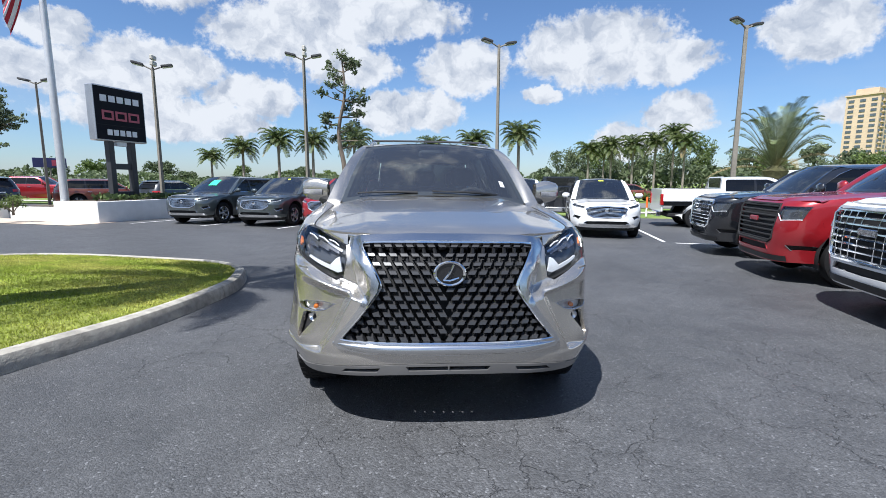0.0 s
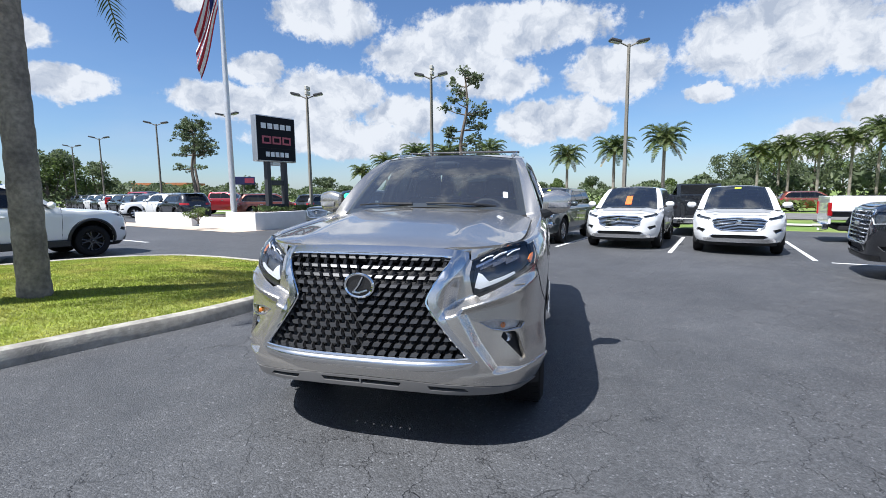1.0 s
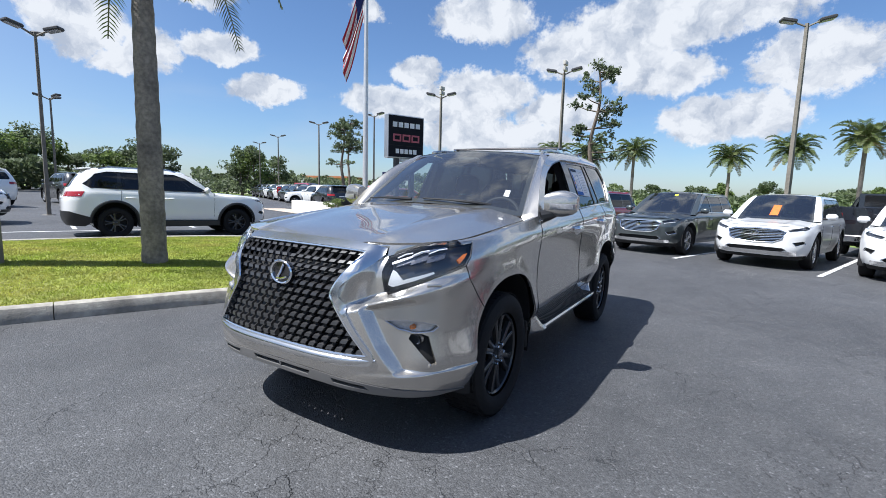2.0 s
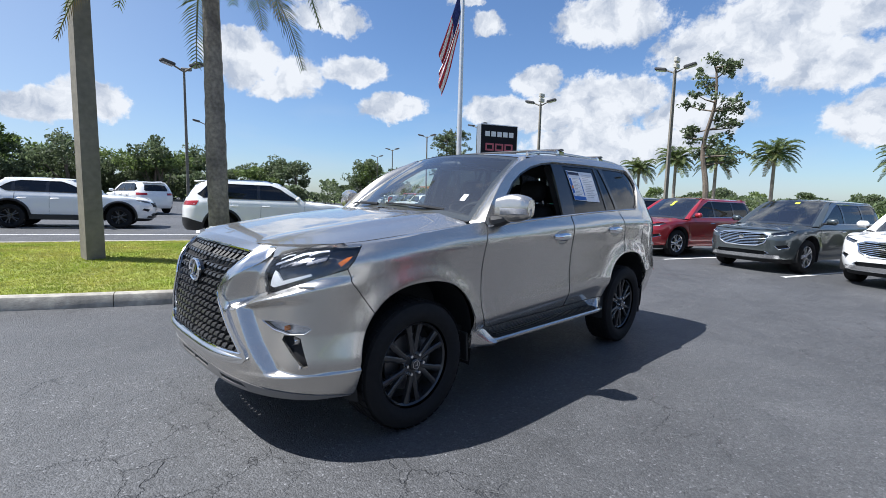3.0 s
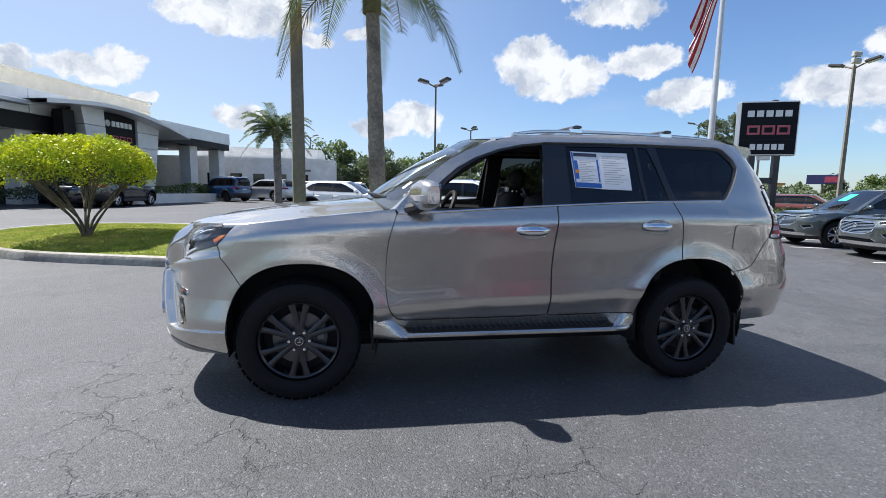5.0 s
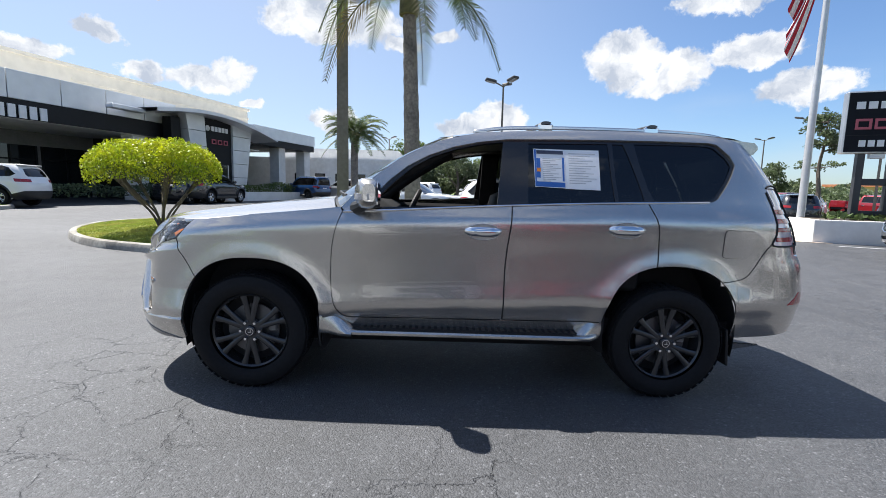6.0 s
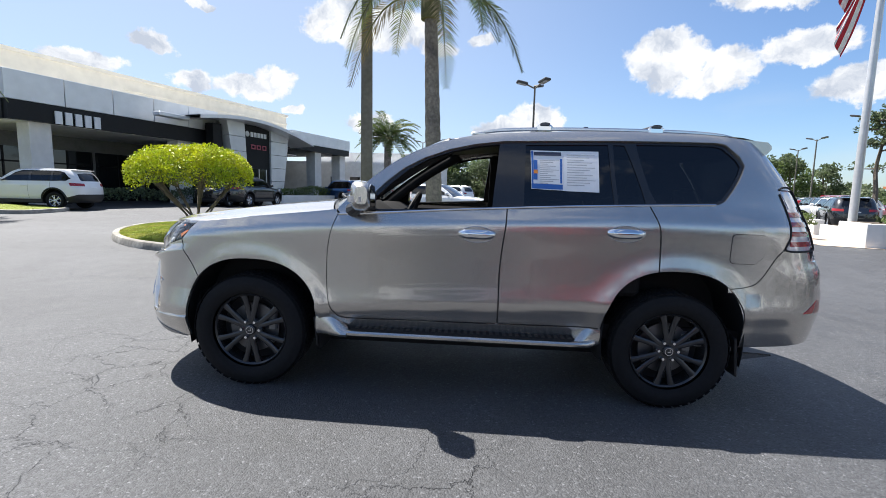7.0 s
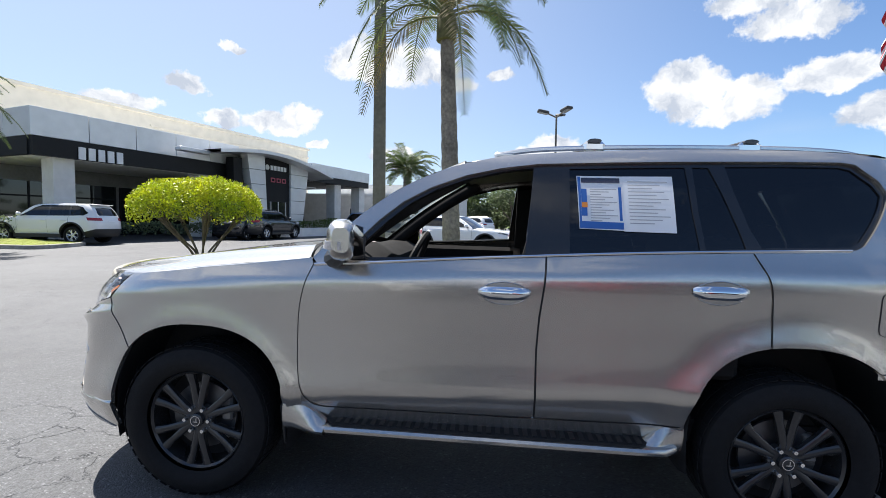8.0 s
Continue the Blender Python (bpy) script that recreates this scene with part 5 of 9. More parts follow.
    Shape().grid(rows_).make("roof", paint, car, "silver roof panel", 60)
    for sgn in (1, -1):
        rail = empty_part("roof_rail", car)
        path = [(0.575 * sgn, y, float(zr(y)) + dz) for y, dz in ((1.45, -0.020), (1.55, -0.004), (1.75, 0.006), (2.2, 0.008), (2.8, 0.010), (3.1, 0.006), (3.25, -0.015))]
        bar = Shape().tube(smooth_curve(path, 4), 0.014, 8)
        bar.make("rail_bar", SATIN, rail, "silver roof rail")
        for y in (1.95, 2.70):
            Shape().box((0.575 * sgn, y, float(zr(y)) + 0.012), (0.045, 0.11, 0.055), bevel=0.015).make("rail_foot", CHROME, rail)
        for y in (1.5, 3.15):
            Shape().box((0.575 * sgn, y, float(zr(y)) - 0.015), (0.035, 0.10, 0.03), bevel=0.01).make("rail_foot", SATIN, rail)
    for y in (1.95, 2.70):
        z = float(zr(y)) + 0.040
        rows_c = []
        for x in np.linspace(-0.60, 0.60, 15):
            lift = 0.006 * (1 - (x / 0.6) ** 2)
            rows_c.append([(x, y + 0.034 * math.cos(a), z + lift + 0.011 * math.sin(a)) for a in np.linspace(0, 2 * math.pi, 12, endpoint=False)])
        bar = Shape().grid(rows_c, closed=True)
        bar.add(rows_c[0], [tuple(range(11, -1, -1))]).add(rows_c[-1], [tuple(range(12))])
        bar.make("crossbar", material("dark crossbar", (0.10, 0.10, 0.105), rough=0.35, metal=0.6, vary=0.08), car, "dark flat roof crossbar", 50)
    # wipers
    for pts in (((0.52, 0.56, 1.292), (0.30, 0.475, 1.312), (-0.02, 0.462, 1.318)), ((-0.14, 0.47, 1.308), (-0.38, 0.485, 1.310), (-0.62, 0.545, 1.298))):
        wiper = Shape().tube(smooth_curve(pts, 5), [0.011] * 6 + [0.007] * 5, 6)
        wiper.make("wiper", BLACK_PLASTIC, car)
    Shape().grid([[(x, 0.415 + 0.13 * (x / 0.75) ** 2, 1.262 - 0.055 * (abs(x) / 0.79) ** 3), (x, 0.47 + 0.13 * (x / 0.75) ** 2, 1.272 - 0.06 * (abs(x) / 0.79) ** 3)] for x in np.linspace(-0.79, 0.79, 20)]).make("cowl", BLACK_PLASTIC, car)
    st = panel(screen, [(0.775, 0.20), (0.825, 0.20), (0.825, 0.285), (0.775, 0.285)], (), 0.05, 0.002, 0.0)
    st.make("sticker", PAPER, car, "small white sticker on the windscreen")
    # ---- rear ----
    lamp_r = ln("3.435,1.452 r.655,1.452 r.66,1.30 r.70,1.12 r.72,1.078 r.80,1.068 3.455,1.075 3.47,1.15 3.47,1.30")
    for sgn in (1, -1):
        def put2(shape, name, mat, parent, label=""):
            if sgn < 0:
                shape.v, shape.f = [(-x, y, z) for x, y, z in shape.v], [tuple(reversed(f)) for f in shape.f]
            return shape.make(name, mat, parent, label, 40)
        tail = put2(panel(S, lamp_r, (), 0.04, -0.01, 0.02), "tail_lamp", material("pale lamp body", (0.74, 0.69, 0.71), rough=0.12, metal=0.35, coat=0.9, vary=0.12, scale=40), car, "clear and red tail lamp")
        put2(Shape().tube([tuple(S(a, b)) for a, b in smooth_curve(lamp_r, 4, closed=True)], 0.0065, 5, caps=False), "lamp_edge", MATT_BLACK, tail)
        for z0 in (1.10, 1.165, 1.225, 1.285):
            a = ln(f"3.485,{z0} 3.60,{z0} r.70,{z0} r.70,{z0 + 0.03} 3.60,{z0 + 0.03} 3.485,{z0 + 0.03}")
            put2(panel(S, a, (), 0.03, -0.004, 0.008), "red_bar", RED_LENS, tail, "red light bar")
        put2(panel(S, ln("3.45,1.445 r.67,1.445 r.665,1.36 3.50,1.335"), (), 0.03, -0.005, 0.006), "clear_lens", material("bright lamp top", (0.80, 0.80, 0.82), rough=0.1, metal=0.6, coat=0.5, vary=0.05), tail)
        put2(panel(S, ln("3.615,.670 3.735,.750 3.775,.745 3.775,.672"), (), 0.04, 0.003, 0.008), "rear_reflector", RED_LENS, car, "red bumper reflector")
    foot_r = [p for p in arch_r if p[0] > 3.0 and p[1] < 0.815]
    rb = foot_r + ln("3.26,.328 3.5,.362 r.86,.420 r.7,.445 r0.0,.455 r0.0,.985 r.75,.990 r.795,1.002 r.80,1.066 3.46,1.071 3.430,1.068") + [(a + 0.004, b - 0.004) for a, b in seam_rear]
    panel(S, rb, (), 0.03, 0.0, 0.015).mirror().make("rear_bumper", paint, car, "silver rear bumper", 40)
    gate = ln("r.79,1.006 r.715,1.075 r.655,1.13 r.65,1.30 r.64,1.45 r.615,1.62 r.58,1.73 r0.0,1.76 r0.0,.99")
    rear_glass = ln("r.0,1.70 r.53,1.67 r.57,1.55 r.575,1.33 r.0,1.31")
    panel(S, gate, [rear_glass], 0.06, -0.002, 0.012).mirror().make("tailgate", paint, car, smooth=40)
    panel(S, rear_glass, (), 0.08, -0.012, 0.0).mirror().make("rear_window", GLASS_DARK, car, smooth=40)
    sp = []
    for x in np.linspace(-0.625, 0.625, 17):
        k = (abs(x) / 0.625) ** 4
        sp.append([(x, 3.22, 1.802 - 0.020 * k), (x, 3.44 - 0.02 * k, 1.792 - 0.026 * k), (x, 3.530 - 0.085 * k, 1.772 - 0.030 * k), (x, 3.533 - 0.085 * k, 1.754 - 0.032 * k), (x, 3.49 - 0.07 * k, 1.705 - 0.02 * k), (x, 3.34, 1.690 - 0.01 * k)])
    s = Shape().grid(sp)
    s.add(sp[0], [(0, 1, 2, 3, 4, 5)]).add(sp[-1], [(5, 4, 3, 2, 1, 0)])
    s.make("spoiler", paint, car, smooth=40)
    # ---- sides: handles, steps, mirrors, flaps ----
    for sgn in (1, -1):
        for y, z, par in ((1.51, 1.105, front_door), (2.445, 1.145, rear_door)):
            par = par if sgn > 0 else (front_door_right if par is front_door else rear_door_right)
            x = float(S(y, z)[0])
            h = Shape()
            rows_h = []
            for k in np.linspace(-1, 1, 13):
                bow = 0.034 * (1 - abs(k) ** 5) + 0.004
                hz = 0.030 * (1 - 0.35 * abs(k) ** 3)
                rows_h.append([(sgn * (x + bow - 0.012), y + k * 0.118, z - hz), (sgn * (x + bow), y + k * 0.118, z - hz * 0.5), (sgn * (x + bow + 0.004), y + k * 0.118, z), (sgn * (x + bow), y + k * 0.118, z + hz * 0.6), (sgn * (x + bow - 0.014), y + k * 0.118, z + hz)])
            h.grid(rows_h, closed=True)
            h.make("door_handle", CHROME, par, "chrome door handle", 50)
            # a flat disc; the shade of the hollow is put into its darker paint
            a = arc(y, z - 0.004, 0.108, 0.052, 0, 360, 28)[:-1]
            p = panel(S, [(q, w) for q, w in a], (), 0.03, 0.0012, 0.0)
            p.v = [(sgn * px, py, pz) for px, py, pz in p.v]
            if sgn < 0:
                p.f = [tuple(reversed(f)) for f in p.f]
            p.make("handle_cup", material("painted cup shadow", (0.42, 0.41, 0.39), rough=0.4, metal=0.7, coat=0.5, vary=0.05), par, smooth=40)
            t = Shape().tube([tuple(S(q, w) * (sgn, 1, 1)) for q, w in a + a[:1]], 0.003, 5)
            t.make("cup_edge", paint, par)
        # running board
        board = empty_part("running_board", car)
        prof = [(0.84, 0.425), (0.938, 0.432), (0.953, 0.430), (0.962, 0.419), (0.960, 0.404), (0.945, 0.394), (0.86, 0.388)]
        rows_b = []
        for y, k in ((0.50, 0.02), (0.53, 0.55), (0.60, 0.9), (0.70, 1), (1.5, 1), (2.15, 1), (2.25, 0.92), (2.31, 0.6), (2.33, 0.05)):
            rows_b.append([(sgn * (0.84 + (px - 0.84) * k), y, pz) for px, pz in prof])
        Shape().grid(rows_b).make("board_shell", paint, board, "silver running board with black tread", 40)
        for y0, y1 in ((0.462, 0.68), (2.345, 2.17)):
            cap = []
            for k in np.linspace(0, 1, 9):
                y = y0 + (y1 - y0) * k
                xs = float(S(y0 + (y1 - y0) * 0.1, 0.505)[0]) - 0.004
                e = k * k * (3 - 2 * k)
                top = 0.510 - 0.072 * max(0.0, (k - 0.5) / 0.5) ** 1.3
                edge = xs - 0.004 + 0.055 * e
                row = [(sgn * (xs - 0.03), y, top)]
                for f_ in np.linspace(0, 1, 6):
                    row.append((sgn * (xs + (edge - xs) * f_ + 0.006 * math.sin(math.pi * f_)), y, top + (0.408 - top) * f_))
                cap.append(row + [(sgn * (edge - 0.012), y, 0.388), (sgn * (xs - 0.06), y, 0.372)])
            Shape().grid(cap).make("board_end", paint, board, "silver fairing of the running board", 50)
        tread = Shape()
        n = [(0.85, 0.63), (0.944, 0.72), (0.944, 2.14), (0.85, 2.23)]
        tread.prism([(sgn * a, b) for a, b in n], 0.432, 0.442)
        tread.make("step_tread", MATT_BLACK, board, "ribbed black step pad", smooth=0)
        for k in range(34):
            y = 0.74 + k * 0.0425
            Shape().box((sgn * 0.897, y, 0.444), (0.07, 0.022, 0.006)).make("tread_rib", BLACK_PLASTIC, board, smooth=0)
        skirt = Shape().grid([[(sgn * 0.868, 0.56, 0.520), (sgn * 0.85, 0.56, 0.42)], [(sgn * 0.868, 2.30, 0.525), (sgn * 0.85, 2.30, 0.42)]])
        skirt.make("sill_cover", BLACK_PLASTIC, car, smooth=0)
        # mirror
        mir = empty_part("door_mirror", car)
        body_rows = []
        for t in np.linspace(0, 1, 9):
            x = 0.885 + 0.215 * t
            k = math.sin(math.pi * min(1, 0.25 + 0.75 * (1 - t) ** 0.6 * 1.0) / 2) if t > 0.55 else 1.0
            ch, dp = 0.092 * (0.80 + 0.25 * math.sin(math.pi * min(t * 1.1, 1.0))) * (1 if t < 0.9 else 0.93 if t < 1 else 0.74), 0.058 * (1 if t < 0.88 else 0.85 if t < 1 else 0.6)
            cy, cz = 0.745 + 0.055 * t, 1.318 + 0.010 * t
            row = []
            for j in range(16):
                a = 2 * math.pi * j / 16
                cx, cs = math.cos(a), math.sin(a)
                e = 0.62
                row.append((sgn * x, cy + dp * (abs(cx) ** e) * (1 if cx > 0 else -1.15), cz + ch * (abs(cs) ** e) * (1 if cs > 0 else -1)))
            body_rows.append(row)
        m = Shape().grid(body_rows, closed=True)
        m.add(body_rows[-1], [tuple(range(16))]).add(body_rows[0], [tuple(range(15, -1, -1))])
        m.make("mirror_shell", paint, mir, "silver mirror housing", 50)
        g = Shape().prism([(0.91, 1.250), (1.07, 1.258), (1.08, 1.372), (1.04, 1.396), (0.91, 1.382)], 0.842, 0.846, place=lambda a, b, h: (sgn * a, h, b))
        g.make("mirror_glass", CHROME, mir, "mirror glass", smooth=0)
        sig = []
        for x, y in ((0.925, 0.683), (0.98, 0.692), (1.04, 0.705), (1.075, 0.727), (1.094, 0.763), (1.099, 0.803)):
            sig.append([(sgn * x, y + 0.006, 1.322), (sgn * (x + 0.003), y - 0.004, 1.320), (sgn * (x + 0.003), y - 0.002, 1.286), (sgn * (x - 0.006), y + 0.010, 1.276)])
        Shape().grid(sig).make("mirror_signal", material("repeater lens", (0.60, 0.60, 0.62), rough=0.12, metal=0.5, coat=0.8, vary=0.2, scale=60), mir, "clear repeater lamp", 50)
        Shape().tube([(sgn * 0.86, 0.69, 1.222), (sgn * 0.91, 0.72, 1.236), (sgn * 0.96, 0.76, 1.258)], [0.05, 0.042, 0.03], 10).make("mirror_arm", BLACK_PLASTIC, mir, "black mirror foot")
        base = panel(S, ln(".64,1.215 .70,1.232 .80,1.325 .84,1.34 .84,1.235 .76,1.222"), (), 0.04, -0.004, 0.01)
        base.v = [(sgn * px, py, pz) for px, py, pz in base.v]
        base.make("mirror_base", BLACK_PLASTIC, mir, smooth=0)
        for y, z0, hf in ((0.455, 0.30, 0.20), (3.22, 0.235, 0.26)):
            Shape().box((sgn * 0.80, y, z0 + hf / 2), (0.20, 0.016, hf), Matrix.Rotation(radians(6), 3, "X"), bevel=0.006).make("mud_flap", BLACK_PLASTIC, car)
        # wheel housings
        for (cy, cz, r), in ((ARCH_F,), (ARCH_R,)):
            rows_a = []
            for (ya, za), (yb, zb) in zip(square_arc(cy, cz, 0.462, 0.462, -14, 194, 30), square_arc(cy, cz, 0.478, 0.478, -14, 194, 30)):
                ya, yb = (ya, yb) if ya > cy else (cy + (ya - cy) * 0.95, cy + (yb - cy) * 0.96)
                rows_a.append([(sgn * 0.905, ya, za), (sgn * 0.86, yb, zb), (sgn * 0.50, yb, zb)])
            w = Shape().grid(rows_a)
            w.add([r[2] for r in rows_a], [tuple(range(len(rows_a)))])
            w.make("wheel_housing", MATT_BLACK, car, smooth=40)
    for sgn in (1, -1):
        make_wheel(car, 0.80 * sgn, 0, 0.385, 0.383, 0.262, 0.258, sgn, DARK_ALLOY)
        make_wheel(car, 0.80 * sgn, 2.79, 0.385, 0.383, 0.262, 0.258, sgn, DARK_ALLOY)
    # ---- papers on the rear door window ----
    for outline, mat, lift, name, label in (
            ("1.845,1.665 2.066,1.665 2.056,1.405 1.852,1.410", PAPER, 0.000, "window_sheet", "white price sheet with a blue border"),
            ("2.063,1.665 2.288,1.668 2.284,1.400 2.052,1.402", PAPER, 0.001, "window_sheet", "white printed information sheet")):
        sheet = panel(S, ln(outline), (), 0.06, -0.014 + lift, 0.0).make(name, mat, car, label, smooth=40)
        if lift == 0:
            for o in ("1.849,1.66 1.862,1.66 1.864,1.445 1.855,1.445", "1.864,1.60 1.890,1.60 1.890,1.47 1.864,1.47", "2.036,1.61 2.050,1.61 2.048,1.45 2.036,1.45", "1.853,1.445 2.052,1.442 2.052,1.410 1.854,1.412"):
                panel(S, ln(o), (), 0.06, -0.012, 0.0).make("blue_panel", PAPER_BLUE, sheet, smooth=40)
            panel(S, ln("1.866,1.655 2.045,1.655 2.045,1.630 1.866,1.630"), (), 0.06, -0.012, 0.0).make("print_bar", material("dark print", (0.05, 0.06, 0.10), rough=0.8, vary=0.2, scale=90), sheet, smooth=40)
            panel(S, ln("1.866,1.535 1.892,1.535 1.892,1.51 1.866,1.51"), (), 0.06, -0.0115, 0.0).make("orange_mark", material("orange print", (0.75, 0.25, 0.04), rough=0.8, vary=0.1), sheet, smooth=40)
        y0, y1 = (1.905, 2.028) if lift == 0 else (2.080, 2.262)
        for k in range(13):
            z = (1.600 if lift == 0 else 1.640) - k * (0.0125 if lift == 0 else 0.0165)
            yy = y1 - (k * 37 % 5) * 0.018
            panel(S, ln(f"{y0},{z} {yy:.3f},{z} {yy:.3f},{z - 0.004:.4f} {y0},{z - 0.004:.4f}"), (), 0.06, -0.011 if lift == 0 else -0.010, 0.0).make("print_bar", PAPER_INK, sheet, smooth=0)
    # ---- cabin ----
    Shape().box((0, 1.9, 0.47), (1.60, 2.9, 0.10)).make("cabin_floor", INTERIOR, car, smooth=0)
    Shape().box((0, 1.3, 0.33), (1.3, 3.6, 0.16), bevel=0.05).make("underbody", MATT_BLACK, car, smooth=0)
    # unseen black boxes added inside the nose to keep sun from leaking through
    Shape().box((0, -0.10, 0.66), (1.12, 1.30, 0.72), bevel=0.05).make("nose_sun_block", MATT_BLACK, car, smooth=0)
    Shape().box((0, -0.34, 0.385), (1.22, 0.86, 0.06), bevel=0.02).make("undertray_sun_block", MATT_BLACK, car, smooth=0)
    for sgn in (1, -1):
        Shape().box((sgn * 0.66, -0.52, 0.60), (0.24, 0.20, 0.50), bevel=0.02).make("corner_sun_block", MATT_BLACK, car, smooth=0)
    dash = Shape()
    rows_d = []
    for x in np.linspace(-0.76, 0.76, 17):
        hump = 0.045 * math.exp(-(((x - 0.38) / 0.16) ** 2))
        rows_d.append([(x, 0.52, 1.21), (x, 0.64, 1.245 + hump * 0.5), (x, 0.78, 1.24 + hump), (x, 0.87, 1.19 + hump * 0.7), (x, 0.90, 0.85), (x, 0.85, 0.5)])
    dash.grid(rows_d).make("dashboard", INTERIOR, car, "dark dashboard", 40)
    wheel = Shape()
    ring = [(0.38 + 0.19 * math.cos(a), 1.00 + 0.080 * math.sin(a), 1.165 + 0.175 * math.sin(a)) for a in np.linspace(0, 2 * math.pi, 33)]
    wheel.tube(ring, 0.018, 8, caps=False).box((0.38, 0.99, 1.155), (0.15, 0.04, 0.10), bevel=0.02)
    wheel.tube([(0.2, 1.0, 1.165), (0.56, 1.0, 1.165)], 0.016, 6).tube([(0.38, 0.98, 1.15), (0.38, 0.82, 1.08)], 0.045, 8)
    wheel.make("steering_wheel", LEATHER, car, "black leather steering wheel", 40)
    for sx, y0 in ((0.38, 1.45), (-0.38, 1.45), (0.40, 2.35), (-0.40, 2.35), (0.0, 2.40)):
        seat = empty_part("seat", car)
        Shape().box((sx, y0 - 0.02, 0.72), (0.50, 0.52, 0.20), bevel=0.06).make("seat_cushion", LEATHER, seat, smooth=60)
        Shape().box((sx, y0 + 0.30, 1.05), (0.50, 0.16, 0.62), Matrix.Rotation(radians(-14), 3, "X"), bevel=0.06).make("seat_back", LEATHER, seat, smooth=60)
        Shape().box((sx, y0 + 0.41, 1.47), (0.27, 0.11, 0.20), Matrix.Rotation(radians(-8), 3, "X"), bevel=0.045).make("headrest", LEATHER, seat, smooth=60)
        for dx in (-0.06, 0.06):
            Shape().tube([(sx + dx, y0 + 0.39, 1.30), (sx + dx, y0 + 0.41, 1.42)], 0.006, 6).make("headrest_post", CHROME, seat)
    Shape().grid([[(x, y, 1.70 + 0.07 * math.sin((y - 1.2) / 2.2 * math.pi) - 0.02 * abs(x)) for x in np.linspace(-0.62, 0.62, 9)] for y in np.linspace(1.28, 3.35, 9)]).make("headliner", material("grey headliner", (0.07, 0.068, 0.066), rough=0.9, vary=0.05), car, smooth=60)
    for sgn in (1, -1):
        Shape().box((sgn * 0.80, 1.14, 0.95), (0.06, 1.0, 0.52), bevel=0.03).make("door_card", INTERIOR, car, smooth=0)
        Shape().box((sgn * 0.80, 2.15, 0.98), (0.06, 0.9, 0.52), bevel=0.03).make("door_card", INTERIOR, car, smooth=0)
        Shape().box((sgn * 0.74, 1.72, 1.45), (0.07, 0.14, 0.50), Matrix.Rotation(radians(-22 * sgn), 3, "Y")).make("pillar_trim", INTERIOR, car, smooth=0)
    Shape().box((0.0, 1.14, 1.655), (0.24, 0.04, 0.07), bevel=0.02).make("rear_mirror", BLACK_PLASTIC, car, smooth=40)
    Shape().box((0, 1.135, 1.668), (0.20, 0.08, 0.05), bevel=0.02).make("sensor_pod", BLACK_PLASTIC, car, smooth=40)
    return car


def empty_part(name, parent):
    ob = new(name)
    ob.empty_display_size = 0.05
    ob.parent = parent
    return ob


make_hero()


